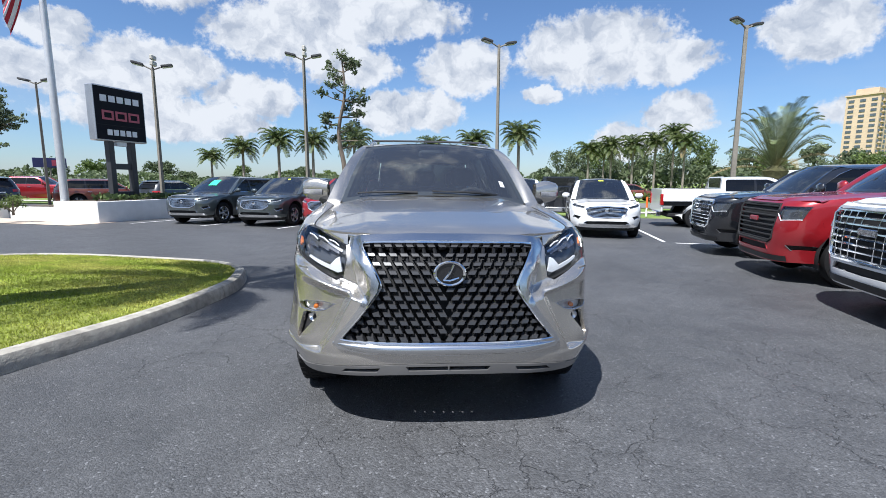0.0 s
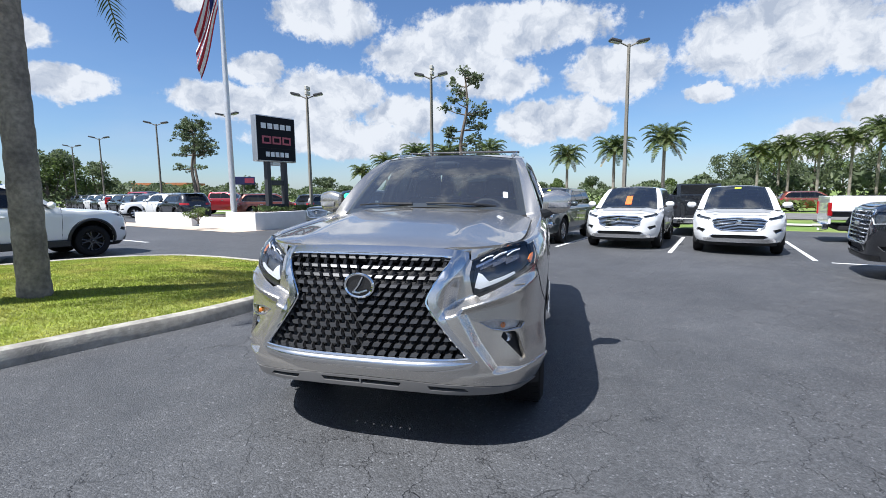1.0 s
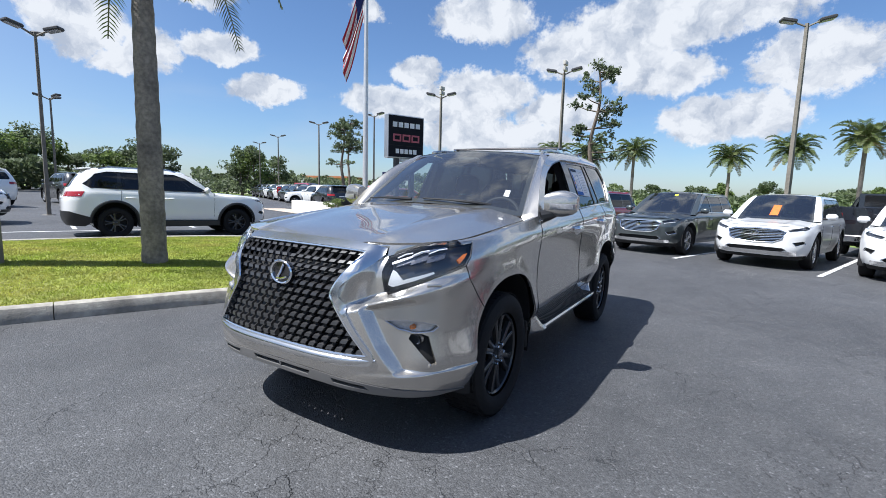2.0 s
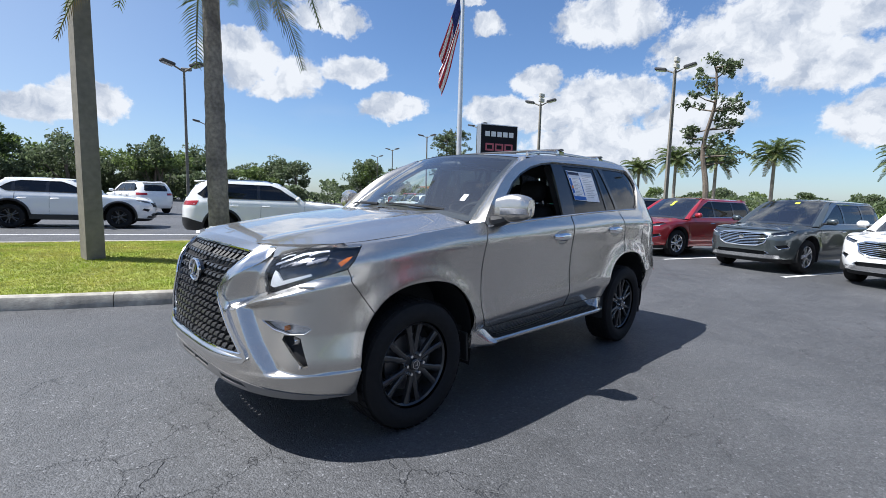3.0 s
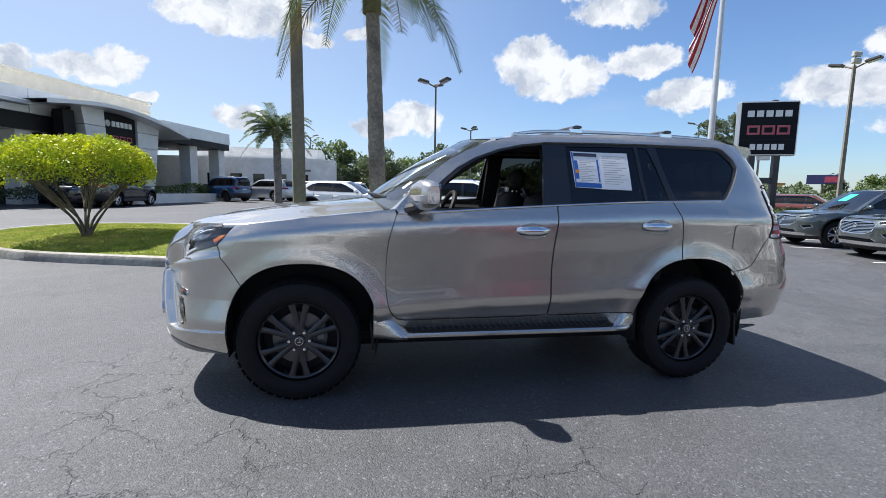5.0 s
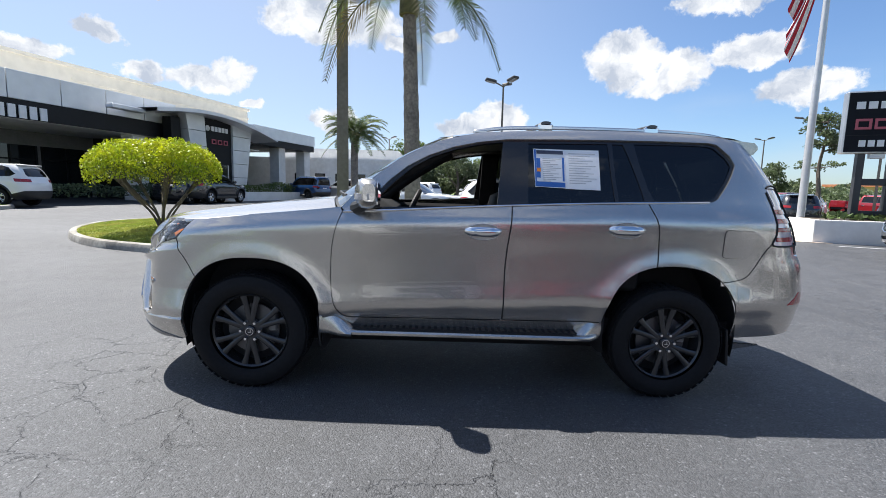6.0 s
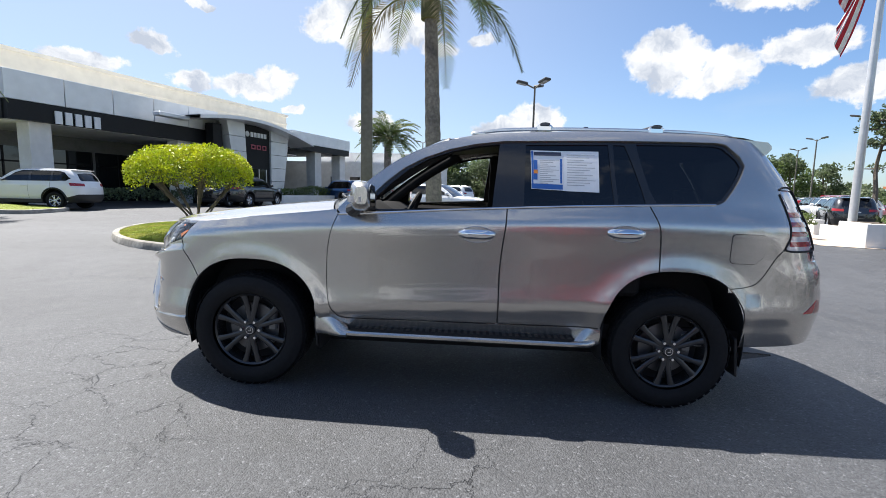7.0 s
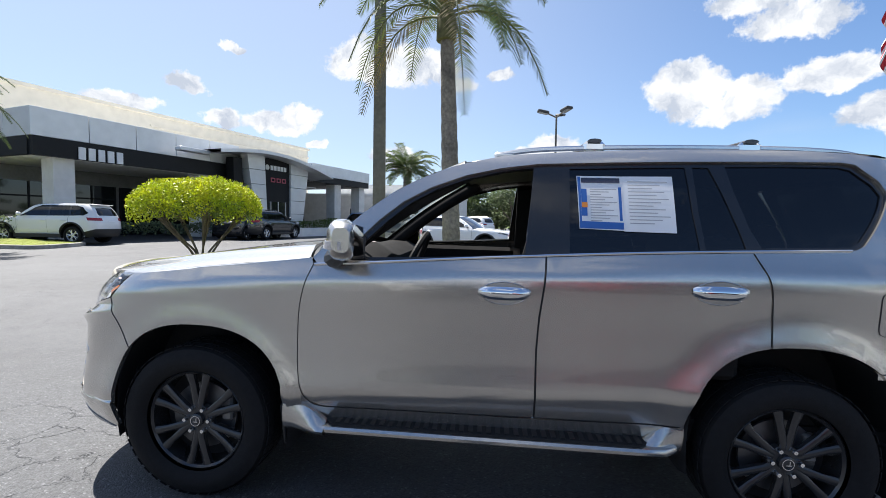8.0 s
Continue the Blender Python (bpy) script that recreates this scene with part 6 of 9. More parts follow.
# ---- the other vehicles ----
def make_vehicle(name, label, category, m, paint, fo=0.97, ro=1.10, wb=3.07, hw=0.985, belt=1.13, roof=1.74, nose=0.96, cowl=1.10, screen_y=0.33, roof_y=1.34, roof_end=None,
                 rear_cut=0.55, wr=0.385, alloy=None, grille="bars", truck=False, step=0.075, group="", rails=False, clad=None, lamps=True, glass=None, tag=None, drl=0.0, grille_mat=None):
    """A parked car, pick-up or SUV that faces -y, its front axle over its origin."""
    car = empty(name, m, label, category, group)
    R = wb + ro
    zs = belt - 0.09
    gh = roof - zs
    glass = glass or GLASS_DARK
    roof_end = roof_end or R - rear_cut * 0.75
    AF, AR = (0.0, wr + 0.03, wr + 0.075), (wb, wr + 0.04, wr + 0.075)
    hull = Hull(
        width=[(-1.0, 0.86 * hw), (-0.72, 0.90 * hw), (-0.55, 0.97 * hw), (-0.40, 0.995 * hw), (-0.08, hw), (0.0, 0.985 * hw), (0.05, 0.955 * hw), (0.10, 0.935 * hw), (0.4 * gh + 0.06, 0.865 * hw), (0.80 * gh, 0.765 * hw), (0.93 * gh, 0.70 * hw), (gh + 0.02, 0.60 * hw)],
        shoulder=[(-1.2, nose - 0.03), (-0.4, nose + 0.02), (0.4, zs - 0.01), (1.0, zs), (R, zs + 0.03)],
        front=[(0.2, -fo + 0.16), (0.33, -fo + 0.03), (0.5, -fo), (0.75, -fo), (nose - 0.12, -fo + 0.04), (nose - 0.03, -fo + 0.10), (nose + 0.02, -fo + 0.17), (nose + 0.12, -fo + 0.34)],
        rear=[(0.2, R - 0.16), (0.38, R - 0.02), (0.55, R), (0.85, R - 0.01), (0.98, R - 0.05), (belt, R - (0.10 if not truck else 0.03)), (belt + 0.55 * (roof - belt), R - 0.5 * rear_cut), (roof, R - rear_cut)],
        y_front=0.05, y_rear=wb + 0.1, n_front=3.2 if not truck else 4.5, n_rear=3.6, arches=(AF, AR), flare=0.02)
    S, ln = hull.at, hull.line

    def q_of(pts):
        return [(hull.qy(y, z), z) for y, z in pts]

    def both(shape, nm, mat, lab="", parent=car):
        a = shape.make(nm, mat, parent, lab, 40)
        t = Shape()
        t.v, t.f, t.s = [(-x, y, z) for x, y, z in shape.v], [tuple(reversed(f)) for f in shape.f], list(shape.s)
        return a, t.make(nm, mat, parent, lab, 40)

    low = 0.28 if not truck else 0.38
    af = q_of(arc(*AF, AF[2], -14, 194, 26))
    ar = q_of(arc(*AR, AR[2], 194, -14, 26))
    k = max(i for i, p in enumerate(af) if p[1] > AF[1] + 0.5 * AF[2])
    top_z = nose + 0.035
    fender_top = ln(f"-.40,{top_z} -.1,{top_z + 0.03} .2,{cowl - 0.09} {screen_y + 0.02},{cowl - 0.055}")
    dlo_b0, dlo_b1 = screen_y + 0.27, (R - rear_cut * 0.72 if not truck else roof_end - 0.08)
    za, zt = belt + 0.01, roof - 0.115
    if truck:
        side_top = ln(f"{screen_y + 0.12},{cowl - 0.02} {roof_y - 0.18},{roof - 0.16} {roof_y + 0.02},{roof - 0.085} {roof_end - 0.1},{roof - 0.07} {roof_end},{roof - 0.14} {roof_end + 0.05},{belt + 0.16} {roof_end + 0.06},{belt + 0.12}") + ln(f"{R - 0.35},{belt + 0.12} r{hw * 0.93},{belt + 0.10} r{hw * 0.93},.62")
        dlo = ln(f"{dlo_b0},{za} {roof_y - 0.02},{zt - 0.09} {roof_y + 0.2},{zt} {roof_end - 0.16},{zt} {roof_end - 0.10},{zt - 0.06} {dlo_b1},{za + 0.02}")
    else:
        side_top = ln(f"{screen_y + 0.12},{cowl - 0.02} {roof_y - 0.18},{roof - 0.16} {roof_y + 0.02},{roof - 0.085} {roof_y + 0.7},{roof - 0.055} {roof_end - 0.4},{roof - 0.065} {roof_end},{roof - 0.11} r{hw * 0.62},{roof - 0.16} r{hw * 0.70},{belt + 0.25} r{hw * 0.72},{belt + 0.02} r{hw * 0.80},{belt - 0.15} r{hw * 0.80},.62")
        dlo = ln(f"{dlo_b0},{za} {roof_y - 0.02},{zt - 0.09} {roof_y + 0.22},{zt} {roof_end - 0.45},{zt} {roof_end - 0.22},{zt - 0.06} {dlo_b1},{za + 0.12} {dlo_b1 - 0.14},{za + 0.03} {wb},{za + 0.02}")
    out = fender_top + side_top + ln(f"{R - 0.5},.50 {wb + AR[2] + 0.05},{low + 0.06}") + [p for p in ar[::-1]] + ln(f"{wb - AR[2] - 0.06},{low} {AF[2] + 0.06},{low}") + af[:k + 1] + ln(f"-.52,{nose - 0.14} -.50,{nose - 0.02}")
    both(panel(S, out, [dlo], step, 0, 0.012), "body_side", paint)
    both(panel(S, dlo, (), step * 1.3, -0.008, 0.0), "side_window", glass, "dark tinted side glass")
    mid = dlo_b0 + (1.06 if not truck else 1.10)
    # door seams, window posts and handles
    for y in ((screen_y + 0.14), mid, min(wb - 0.12, mid + 1.0)):
        zlow = low + 0.10 if y < wb - 0.4 else AR[1] + AR[2] + 0.05
        for sg in (1, -1):
            Shape().tube([tuple(S(y - 0.03 * math.sin((z - zlow) * 2), z) * (sg, 1, 1)) for z in np.linspace(zlow, belt, 6)], 0.0045, 4).make("door_gap", MATT_BLACK, car)
    for y in (mid + 0.02, min(wb - 0.1, mid + 1.0)):
        if y < dlo_b1 - 0.1:
            a = ln(f"{y - 0.04},{za} {y + 0.05},{za} {y + 0.03},{zt} {y - 0.04},{zt}")
            both(panel(S, a, (), step, -0.002, 0.0), "window_post", GLOSS_BLACK)
    for y in (mid - 0.16, min(wb - 0.3, mid + 0.82)):
        for sg in (1, -1):
            p = S(y, belt - 0.17)
            Shape().box((sg * (p[0] + 0.012), y, belt - 0.17), (0.035, 0.21, 0.030), bevel=0.01).make("door_handle", paint if clad else CHROME, car)
    t_line = [tuple(S(y, z)) for y, z in dlo]
    for sg in (1, -1):
        Shape().tube([(x * sg, y, z) for x, y, z in t_line + t_line[:1]], 0.008, 5).make("window_trim", CHROME if not clad else MATT_BLACK, car)
    # front
    n2 = nose - 0.02
    gx, gb = (0.56 * hw / 0.985, 0.60) if not truck else (0.66, 0.62)
    if grille == "bars":
        gl = ln(f"x0.0,{n2 - 0.03} x{gx * 0.8},{n2 - 0.05} x{gx},{n2 - 0.10} x{gx * 0.90},{gb + 0.08} x{gx * 0.62},{gb} x0.0,{gb - 0.01}")
    elif grille == "truck":
        gl = ln(f"x0.0,{n2 - 0.03} x{gx},{n2 - 0.03} x{gx + 0.03},{n2 - 0.10} x{gx - 0.04},{gb + 0.05} x{gx - 0.12},{gb} x0.0,{gb}")
    else:
        gl = ln(f"x0.0,{n2 - 0.10} x{gx},{n2 - 0.08} x{gx - 0.03},{gb + 0.12} x0.0,{gb + 0.08}")
    inl = ln(f"x0.0,.50 x.52,.49 x.60,.45 x.50,.39 x0.0,.385")
    if truck:
        inl = ln("x0.0,.58 x.50,.58 x.55,.50 x0.0,.49")
    if not truck:
        hl = ln(f"x{gx + 0.03},{n2 - 0.070} x{gx + 0.08},{n2 - 0.100} x{hw * 0.86},{n2 - 0.055}") + ln(f"-.42,{n2 + 0.012} -.32,{n2 + 0.045}") + ln(f"x{hw * 0.80},{n2 + 0.012} x{gx + 0.02},{n2 - 0.040}")
        fg = ln(f"x{hw * 0.70},.62 x{hw * 0.87},.66 x{hw * 0.90},.60 x{hw * 0.76},.545")
    else:
        hl = ln(f"x{gx + 0.06},{n2 - 0.05} x{gx + 0.03},{n2 - 0.16} x{gx + 0.10},{n2 - 0.26} x{hw * 0.93},{n2 - 0.24} x{hw * 0.955},{n2 - 0.05}")
        fg = ln(f"x{hw * 0.80},.60 x{hw * 0.92},.60 x{hw * 0.92},.53 x{hw * 0.82},.53")
    foot = [p for p in af if p[0] < 0 and p[1] < AF[1] + 0.5 * AF[2]]
    lowf = low if truck else 0.36
    crest = [(hull.qx(max(x, 0.001), nose - 0.01 + 0.03 * (x / hw) ** 2), nose - 0.01 + 0.03 * (x / hw) ** 2) for x in np.linspace(0, hw * 0.8, 9)]
    fas = crest + ln(f"-.50,{nose - 0.02} -.52,{nose - 0.14}") + [af[k]] + foot + ln(f"x{hw * 0.93},{lowf - 0.02} x.6,{lowf - 0.05} x0.0,{lowf - 0.05}")
    bumper_mat = paint
    panel(S, fas, [gl, inl, hl, fg], step * 0.8, 0, 0.02).mirror().make("front_fascia", bumper_mat, car, smooth=40)
    gm = panel(S, gl, (), step, -0.05, 0.0).mirror().make("grille", MATT_BLACK, car, "chrome-barred grille" if grille != "mesh" else "black grille", 40)
    panel(S, inl, (), step, -0.04, 0.0).mirror().make("air_intake", MATT_BLACK, car, smooth=40)
    bar_mat = grille_mat or CHROME
    for sg in (1, -1):
        Shape().tube([tuple(S(a, b) * (sg, 1, 1)) for a, b in gl], 0.016 if grille == "bars" else 0.020, 6, caps=False).make("grille_trim", bar_mat, gm)
        Shape().tube([tuple(S(a, b) * (sg, 1, 1)) for a, b in inl[1:-1]], 0.010, 5).make("intake_trim", bar_mat if not truck else paint, car)
    zz = np.linspace(gb + 0.03, n2 - 0.06, 8)
    for z in zz:
        # half width of the opening at this height
        xs_ = []
        pts = [S(a, b) for a, b in gl]
        for a, b in zip(pts, pts[1:]):
            if (a[2] - z) * (b[2] - z) <= 0 and a[2] != b[2]:
                xs_.append(a[0] + (b[0] - a[0]) * (z - a[2]) / (b[2] - a[2]))
        w = max(xs_) if xs_ else gx * 0.6
        drop_ = 0.05 if grille == "bars" else 0.0
        rows, bt = [], 0.0115 if not truck else 0.018
        for x in np.linspace(-w, w, 13):
            zc_ = z - drop_ * (1 - abs(x) / max(w, 0.01)) * 0.6
            p = S(hull.qx(max(abs(x), 0.001), z), z)
            rows.append([(x, p[1] + 0.022, zc_ - bt), (x, p[1] + 0.004, zc_ - 0.3 * bt), (x, p[1] + 0.006, zc_ + 0.5 * bt), (x, p[1] + 0.022, zc_ + bt)])
        Shape().grid(rows).make("grille_bar", bar_mat, gm, smooth=40)
    bz = (gb + n2) / 2 + 0.03
    bx = Shape().lathe([(0.001, -0.014), (0.055, -0.010), (0.062, 0.0), (0.06, 0.02)], (0, float(S(hull.qx(0.001, bz), bz)[1]) + 0.006, bz), "y", 20)
    if not truck:
        bx.make("badge", CHROME, gm, smooth=40)
    else:
        Shape().box((0, float(S(hull.qx(0.001, bz), bz)[1]) + 0.002, bz), (0.30, 0.02, 0.075), bevel=0.01).make("badge", SATIN if grille_mat is not MATT_BLACK else material("red badge", (0.30, 0.03, 0.04), rough=0.3, coat=0.5), gm, smooth=40)
    hb, _ = both(panel(S, hl, (), step * 0.7, -0.04, 0.0), "headlamp", material("lamp housing", (0.03, 0.032, 0.036), rough=0.3, vary=0.1), "clear-lensed headlamp")
    for sg in (1, -1):
        hc = np.mean([S(a, b) for a, b in hl], 0)
        w = abs(S(*hl[0])[0] - hc[0])
        Shape().box((sg * hc[0], hc[1] + 0.03, hc[2]), (w * 1.1, 0.03, 0.035), Matrix.Rotation(radians(28 * sg), 3, "Z"), bevel=0.008).make("projector", SATIN, hb if sg > 0 else _)
        Shape().tube([tuple((S(a, b) + np.array((0, -0.002, 0))) * (sg, 1, 1)) for a, b in (hl[1:3] if not truck else hl[1:4])], 0.008, 5).make("light_band", WHITE_BAND, hb if sg > 0 else _)
    for o in both(panel(S, hl, (), step * 0.7, 0.002, 0.0), "lamp_cover", LENS):
        o.visible_shadow = False
    both(panel(S, fg, (), step, -0.03, 0.0), "fog_recess", MATT_BLACK)
    if not clad:
        for sg in (1, -1):
            Shape().tube([tuple(S(a, b) * (sg, 1, 1)) for a, b in (fg[1:] + fg[:1])], 0.009, 5).make("fog_trim", bar_mat if not truck else CHROME, car)
    if truck and grille_mat is None:
        for sg in (1, -1):
            for x in (0.14, 0.27, 0.40, 0.53):
                rib_ = [S(hull.qx(x, z), z) * (sg, 1, 1) + np.array((0, 0.008, 0)) for z in np.linspace(gb + 0.02, n2 - 0.05, 6)]
                Shape().tube([tuple(p) for p in rib_], 0.0045, 5).make("grille_rib", CHROME, gm)
    # skid trim under the fascia
    Shape().grid([[tuple(S(hull.qx(max(abs(x), 0.001), lowf), lowf) * np.array((1 if x >= 0 else -1, 1, 1)) + np.array((0, -0.004, -0.03))), tuple(S(hull.qx(max(abs(x), 0.001), lowf + 0.05), lowf + 0.05) * np.array((1 if x >= 0 else -1, 1, 1)) + np.array((0, -0.012, 0)))] for x in np.linspace(-hw * 0.78, hw * 0.78, 15)]).make("skid_trim", SATIN if not clad and not truck else BLACK_PLASTIC, car, smooth=40)
    if not truck:
        Shape().grid([[tuple(S(hull.qx(max(abs(x), 0.001), z), z) * np.array((1 if x >= 0 else -1, 1, 1)) + np.array((0, 0.02, 0))) for z in (0.35, 0.29, 0.23)] for x in np.linspace(-hw * 0.92, hw * 0.92, 19)]).make("lower_valance", MATT_BLACK, car, smooth=40)
    # bonnet
    zc = table([(-fo - 0.1, nose - 0.05), (-fo + 0.12, nose - 0.004), (-fo + 0.30, nose + 0.055), (-0.3, nose + 0.55 * (cowl - nose)), (0.0, nose + 0.75 * (cowl - nose)), (screen_y + 0.2, cowl + 0.01)])
    xe = table([(-fo - 0.1, hw * 0.74), (-0.5, hw * 0.83), (0.0, hw * 0.875), (screen_y + 0.2, hw * 0.865)])

    def bonnet_at(x, y):
        x, y = np.asarray(x, float), np.asarray(y, float)
        kx = np.abs(x) / xe(y)
        return np.stack([x, y, zc(y) - 0.05 * kx**3 + (0.018 * np.exp(-(((kx - 0.62) / 0.09) ** 2)))], -1)

    fe = [(x, float(S(hull.qx(max(x, 0.001), nose), nose)[1]) + 0.015) for x in np.linspace(0, hw * 0.76, 9)]
    half = fe + [(float(xe(y)), y) for y in np.linspace(-0.52, screen_y + 0.06, 7)] + [(x, screen_y - 0.02 + 0.10 * (x / hw) ** 2) for x in np.linspace(hw * 0.76, 0, 6)]
    panel(bonnet_at, half[:-1] + [(0, screen_y - 0.02)] + [(-x, y) for x, y in half[::-1][1:-1]], (), step, 0.002, 0.04).make("bonnet", paint, car, smooth=50)
    rows = []
    for y in np.linspace(-0.52, screen_y + 0.10, 10):
        a = bonnet_at(float(xe(y)), y)
        zt_ = float(np.interp(y, [-0.52, -0.4, -0.1, 0.2, screen_y + 0.02], [nose - 0.005, top_z, top_z + 0.03, cowl - 0.09, cowl - 0.055]))
        b = S(hull.qy(y, zt_), zt_)
        mm = (a + b) / 2 + np.array((0.012, 0, 0.012))
        rows.append([tuple(a - (0, 0, 0.015)), tuple(a), tuple(mm), tuple(b), tuple(b - (0.01, 0, 0.015))])
    both(Shape().grid(rows), "fender_shoulder", paint)
    # windscreen, roof
    w0, w1 = hw * 0.80, hw * 0.64

    def screen(u, t):
        u, t = np.asarray(u, float), np.asarray(t, float)
        lo = np.stack([u * w0, screen_y + 0.12 * u**2, cowl + 0.005 - 0.035 * u**2 + 0 * t], -1)
        hi = np.stack([u * w1, roof_y - 0.08 + 0.09 * u**2, roof - 0.03 - 0.035 * u**2 + 0 * t], -1)
        tt = t[..., None]
        r = lo + (hi - lo) * tt
        r[..., 2] += 0.03 * np.sin(np.pi * np.clip(t, 0, 1))
        return r

    sq = [(-1, 0), (1, 0), (1, 1), (-1, 1)]
    ws = panel(screen, sq, (), 0.16, 0, 0.0).make("windscreen", GLASS_MID, car, "windscreen reflecting the sky", 60)
    ws.visible_shadow = False
    panel(screen, sq, [[(-0.95, 0.07), (0.95, 0.07), (0.94, 0.94), (-0.94, 0.94)]], 0.12, -0.004, 0.0).make("screen_border", MATT_BLACK, car, smooth=60)
    dense = smooth_curve(side_top[:3], 5)
    rows = []
    for i, (a, b) in enumerate(dense):
        t = i / (len(dense) - 1)
        p, w = S(a, b), screen(1.0, np.array(t))
        mm = (p + w) / 2 + np.array((0.012, -0.012, 0.010))
        rows.append([tuple(p), tuple(mm), tuple(w)])
    both(Shape().grid(rows), "screen_pillar", paint)
    rows = []
    edge = [(float(S(a, b)[1]), b) for a, b in (side_top[2:5] if truck else side_top[2:6])]
    ey, ez = zip(*edge)
    for sy in np.linspace(0, 1, 12):
        row = []
        for kx in np.linspace(-1, 1, 15):
            y0 = roof_y - 0.08 + 0.09 * kx**2
            y = y0 + (roof_end - y0) * sy
            zt_ = float(np.interp(y, ey, ez))
            xr = float(S(hull.qy(y, zt_), zt_)[0]) if y > ey[0] else w1 + (float(S(ey[0], ez[0])[0]) - w1) * 0.5
            top = roof - (0.03 if sy == 0 else 0.0) - 0.05 * sy**6 - 0.012 * (1 - min(1, sy * 3)) ** 2
            z = zt_ + (top - zt_) * (1 - abs(kx) ** 3)
            if sy == 0:
                z = roof - 0.03 - 0.035 * kx**2
            row.append((kx * xr, y, z))
        rows.append(row)
    Shape().grid(rows).make("roof", paint, car, smooth=60)
    if not truck and not clad:
        Shape().grid([[(x, y, z + 0.005) for x, y, z in row[3:12]] for row in rows[1:9]]).make("glass_roof", GLOSS_BLACK, car, "black glass roof panel", 60)
    if rails:
        for sg in (1, -1):
            Shape().tube([(sg * hw * 0.62, y, roof - 0.05 + d) for y, d in ((roof_y + 0.15, 0.0), (roof_y + 0.3, 0.055), (roof_end - 0.5, 0.055), (roof_end - 0.3, 0.0))], 0.015, 6).make("roof_rail", SATIN, car)
    # rear
    if truck:
        bed = Shape()
        x0, y0, y1, zb = hw * 0.90, roof_end + 0.06, R - 0.04, belt + 0.12
        for pts in ([(x0, y0, zb), (x0, y1, zb), (x0, y1, 0.85), (x0, y0, 0.85)], [(-x0, y0, 0.85), (-x0, y1, 0.85), (-x0, y1, zb), (-x0, y0, zb)],
                    [(-x0, y0, 0.85), (x0, y0, 0.85), (x0, y1, 0.85), (-x0, y1, 0.85)], [(-x0, y0, 0.85), (-x0, y0, zb), (x0, y0, zb), (x0, y0, 0.85)]):
            bed.add(pts, [(0, 1, 2, 3)])
        bed.make("cargo_bed", BLACK_PLASTIC, car, smooth=0)
        for sg in (1, -1):
            Shape().box((sg * (hw - 0.055), (y0 + y1) / 2, (zb + 1.0) / 2), (0.10, y1 - y0, zb - 1.0), bevel=0.03).make("bed_side", paint, car, smooth=40)
        Shape().box((0, R - 0.03, (zb + 0.62) / 2), (hw * 1.86, 0.07, zb - 0.62), bevel=0.02).make("tailgate", paint, car, smooth=40)
        Shape().box((0, roof_end - 0.02, belt + 0.33), (hw * 1.48, 0.03, roof - belt - 0.10), Matrix.Rotation(radians(4), 3, "X"), bevel=0.01).make("cab_back", paint, car, smooth=40)
        Shape().box((0, roof_end + 0.01, belt + 0.34), (hw * 1.2, 0.02, 0.36), bevel=0.005).make("rear_window", GLOSS_BLACK, car, smooth=40)
        Shape().box((0, R + 0.06, 0.55), (hw * 1.8, 0.16, 0.20), bevel=0.03).make("rear_bumper", CHROME, car, smooth=40)
        for sg in (1, -1):
            Shape().box((sg * hw * 0.90, R - 0.02, 1.08), (0.16, 0.12, 0.42), bevel=0.02).make("tail_lamp", RED_LENS, car, "red tail lamp", 40)
    else:
        gate = ln(f"r{hw * 0.80},.62 r{hw * 0.80},{belt - 0.15} r{hw * 0.72},{belt + 0.02} r{hw * 0.70},{belt + 0.25} r{hw * 0.62},{roof - 0.16} r{hw * 0.5},{roof - 0.10} r0.0,{roof - 0.07} r0.0,.62")
        rg = ln(f"r0.0,{roof - 0.17} r{hw * 0.52},{roof - 0.20} r{hw * 0.60},{belt + 0.10} r{hw * 0.55},{belt + 0.04} r0.0,{belt + 0.04}")
        panel(S, gate, [rg], step, 0, 0.012).mirror().make("tailgate", paint, car, smooth=40)
        panel(S, rg, (), step * 1.3, -0.01, 0.0).mirror().make("rear_window", GLASS_DARK, car, smooth=40)
        rbp = [p for p in ar if p[0] > wb + 0.1 and p[1] < 0.55] + ln(f"{wb + AR[2] + 0.05},{low + 0.05} {R - 0.4},{low} r{hw * 0.8},{low} r0.0,{low} r0.0,.63 r{hw * 0.80},.63 {R - 0.4},.56 {wb + AR[2] + 0.06},.55")
        panel(S, rbp, (), step, -0.002, 0.012).mirror().make("rear_bumper", paint if not clad else BLACK_PLASTIC, car, smooth=40)
        tl = ln(f"{R - 0.42},{belt - 0.04} r{hw * 0.50},{belt - 0.06} r{hw * 0.50},{belt - 0.17} {R - 0.36},{belt - 0.16}")
        both(panel(S, tl, (), step * 0.8, 0.004, 0.006), "tail_lamp", RED_LENS, "red tail lamp")
        Shape().box((0, R - 0.035, 0.86), (0.34, 0.02, 0.17), bevel=0.005).make("number_plate", PAPER, car, "plain pale number plate", 0)
        Shape().box((0, R - rear_cut + 0.10, roof - 0.055), (hw * 1.15, 0.26, 0.03), Matrix.Rotation(radians(-6), 3, "X"), bevel=0.012).make("spoiler", paint, car, smooth=40)
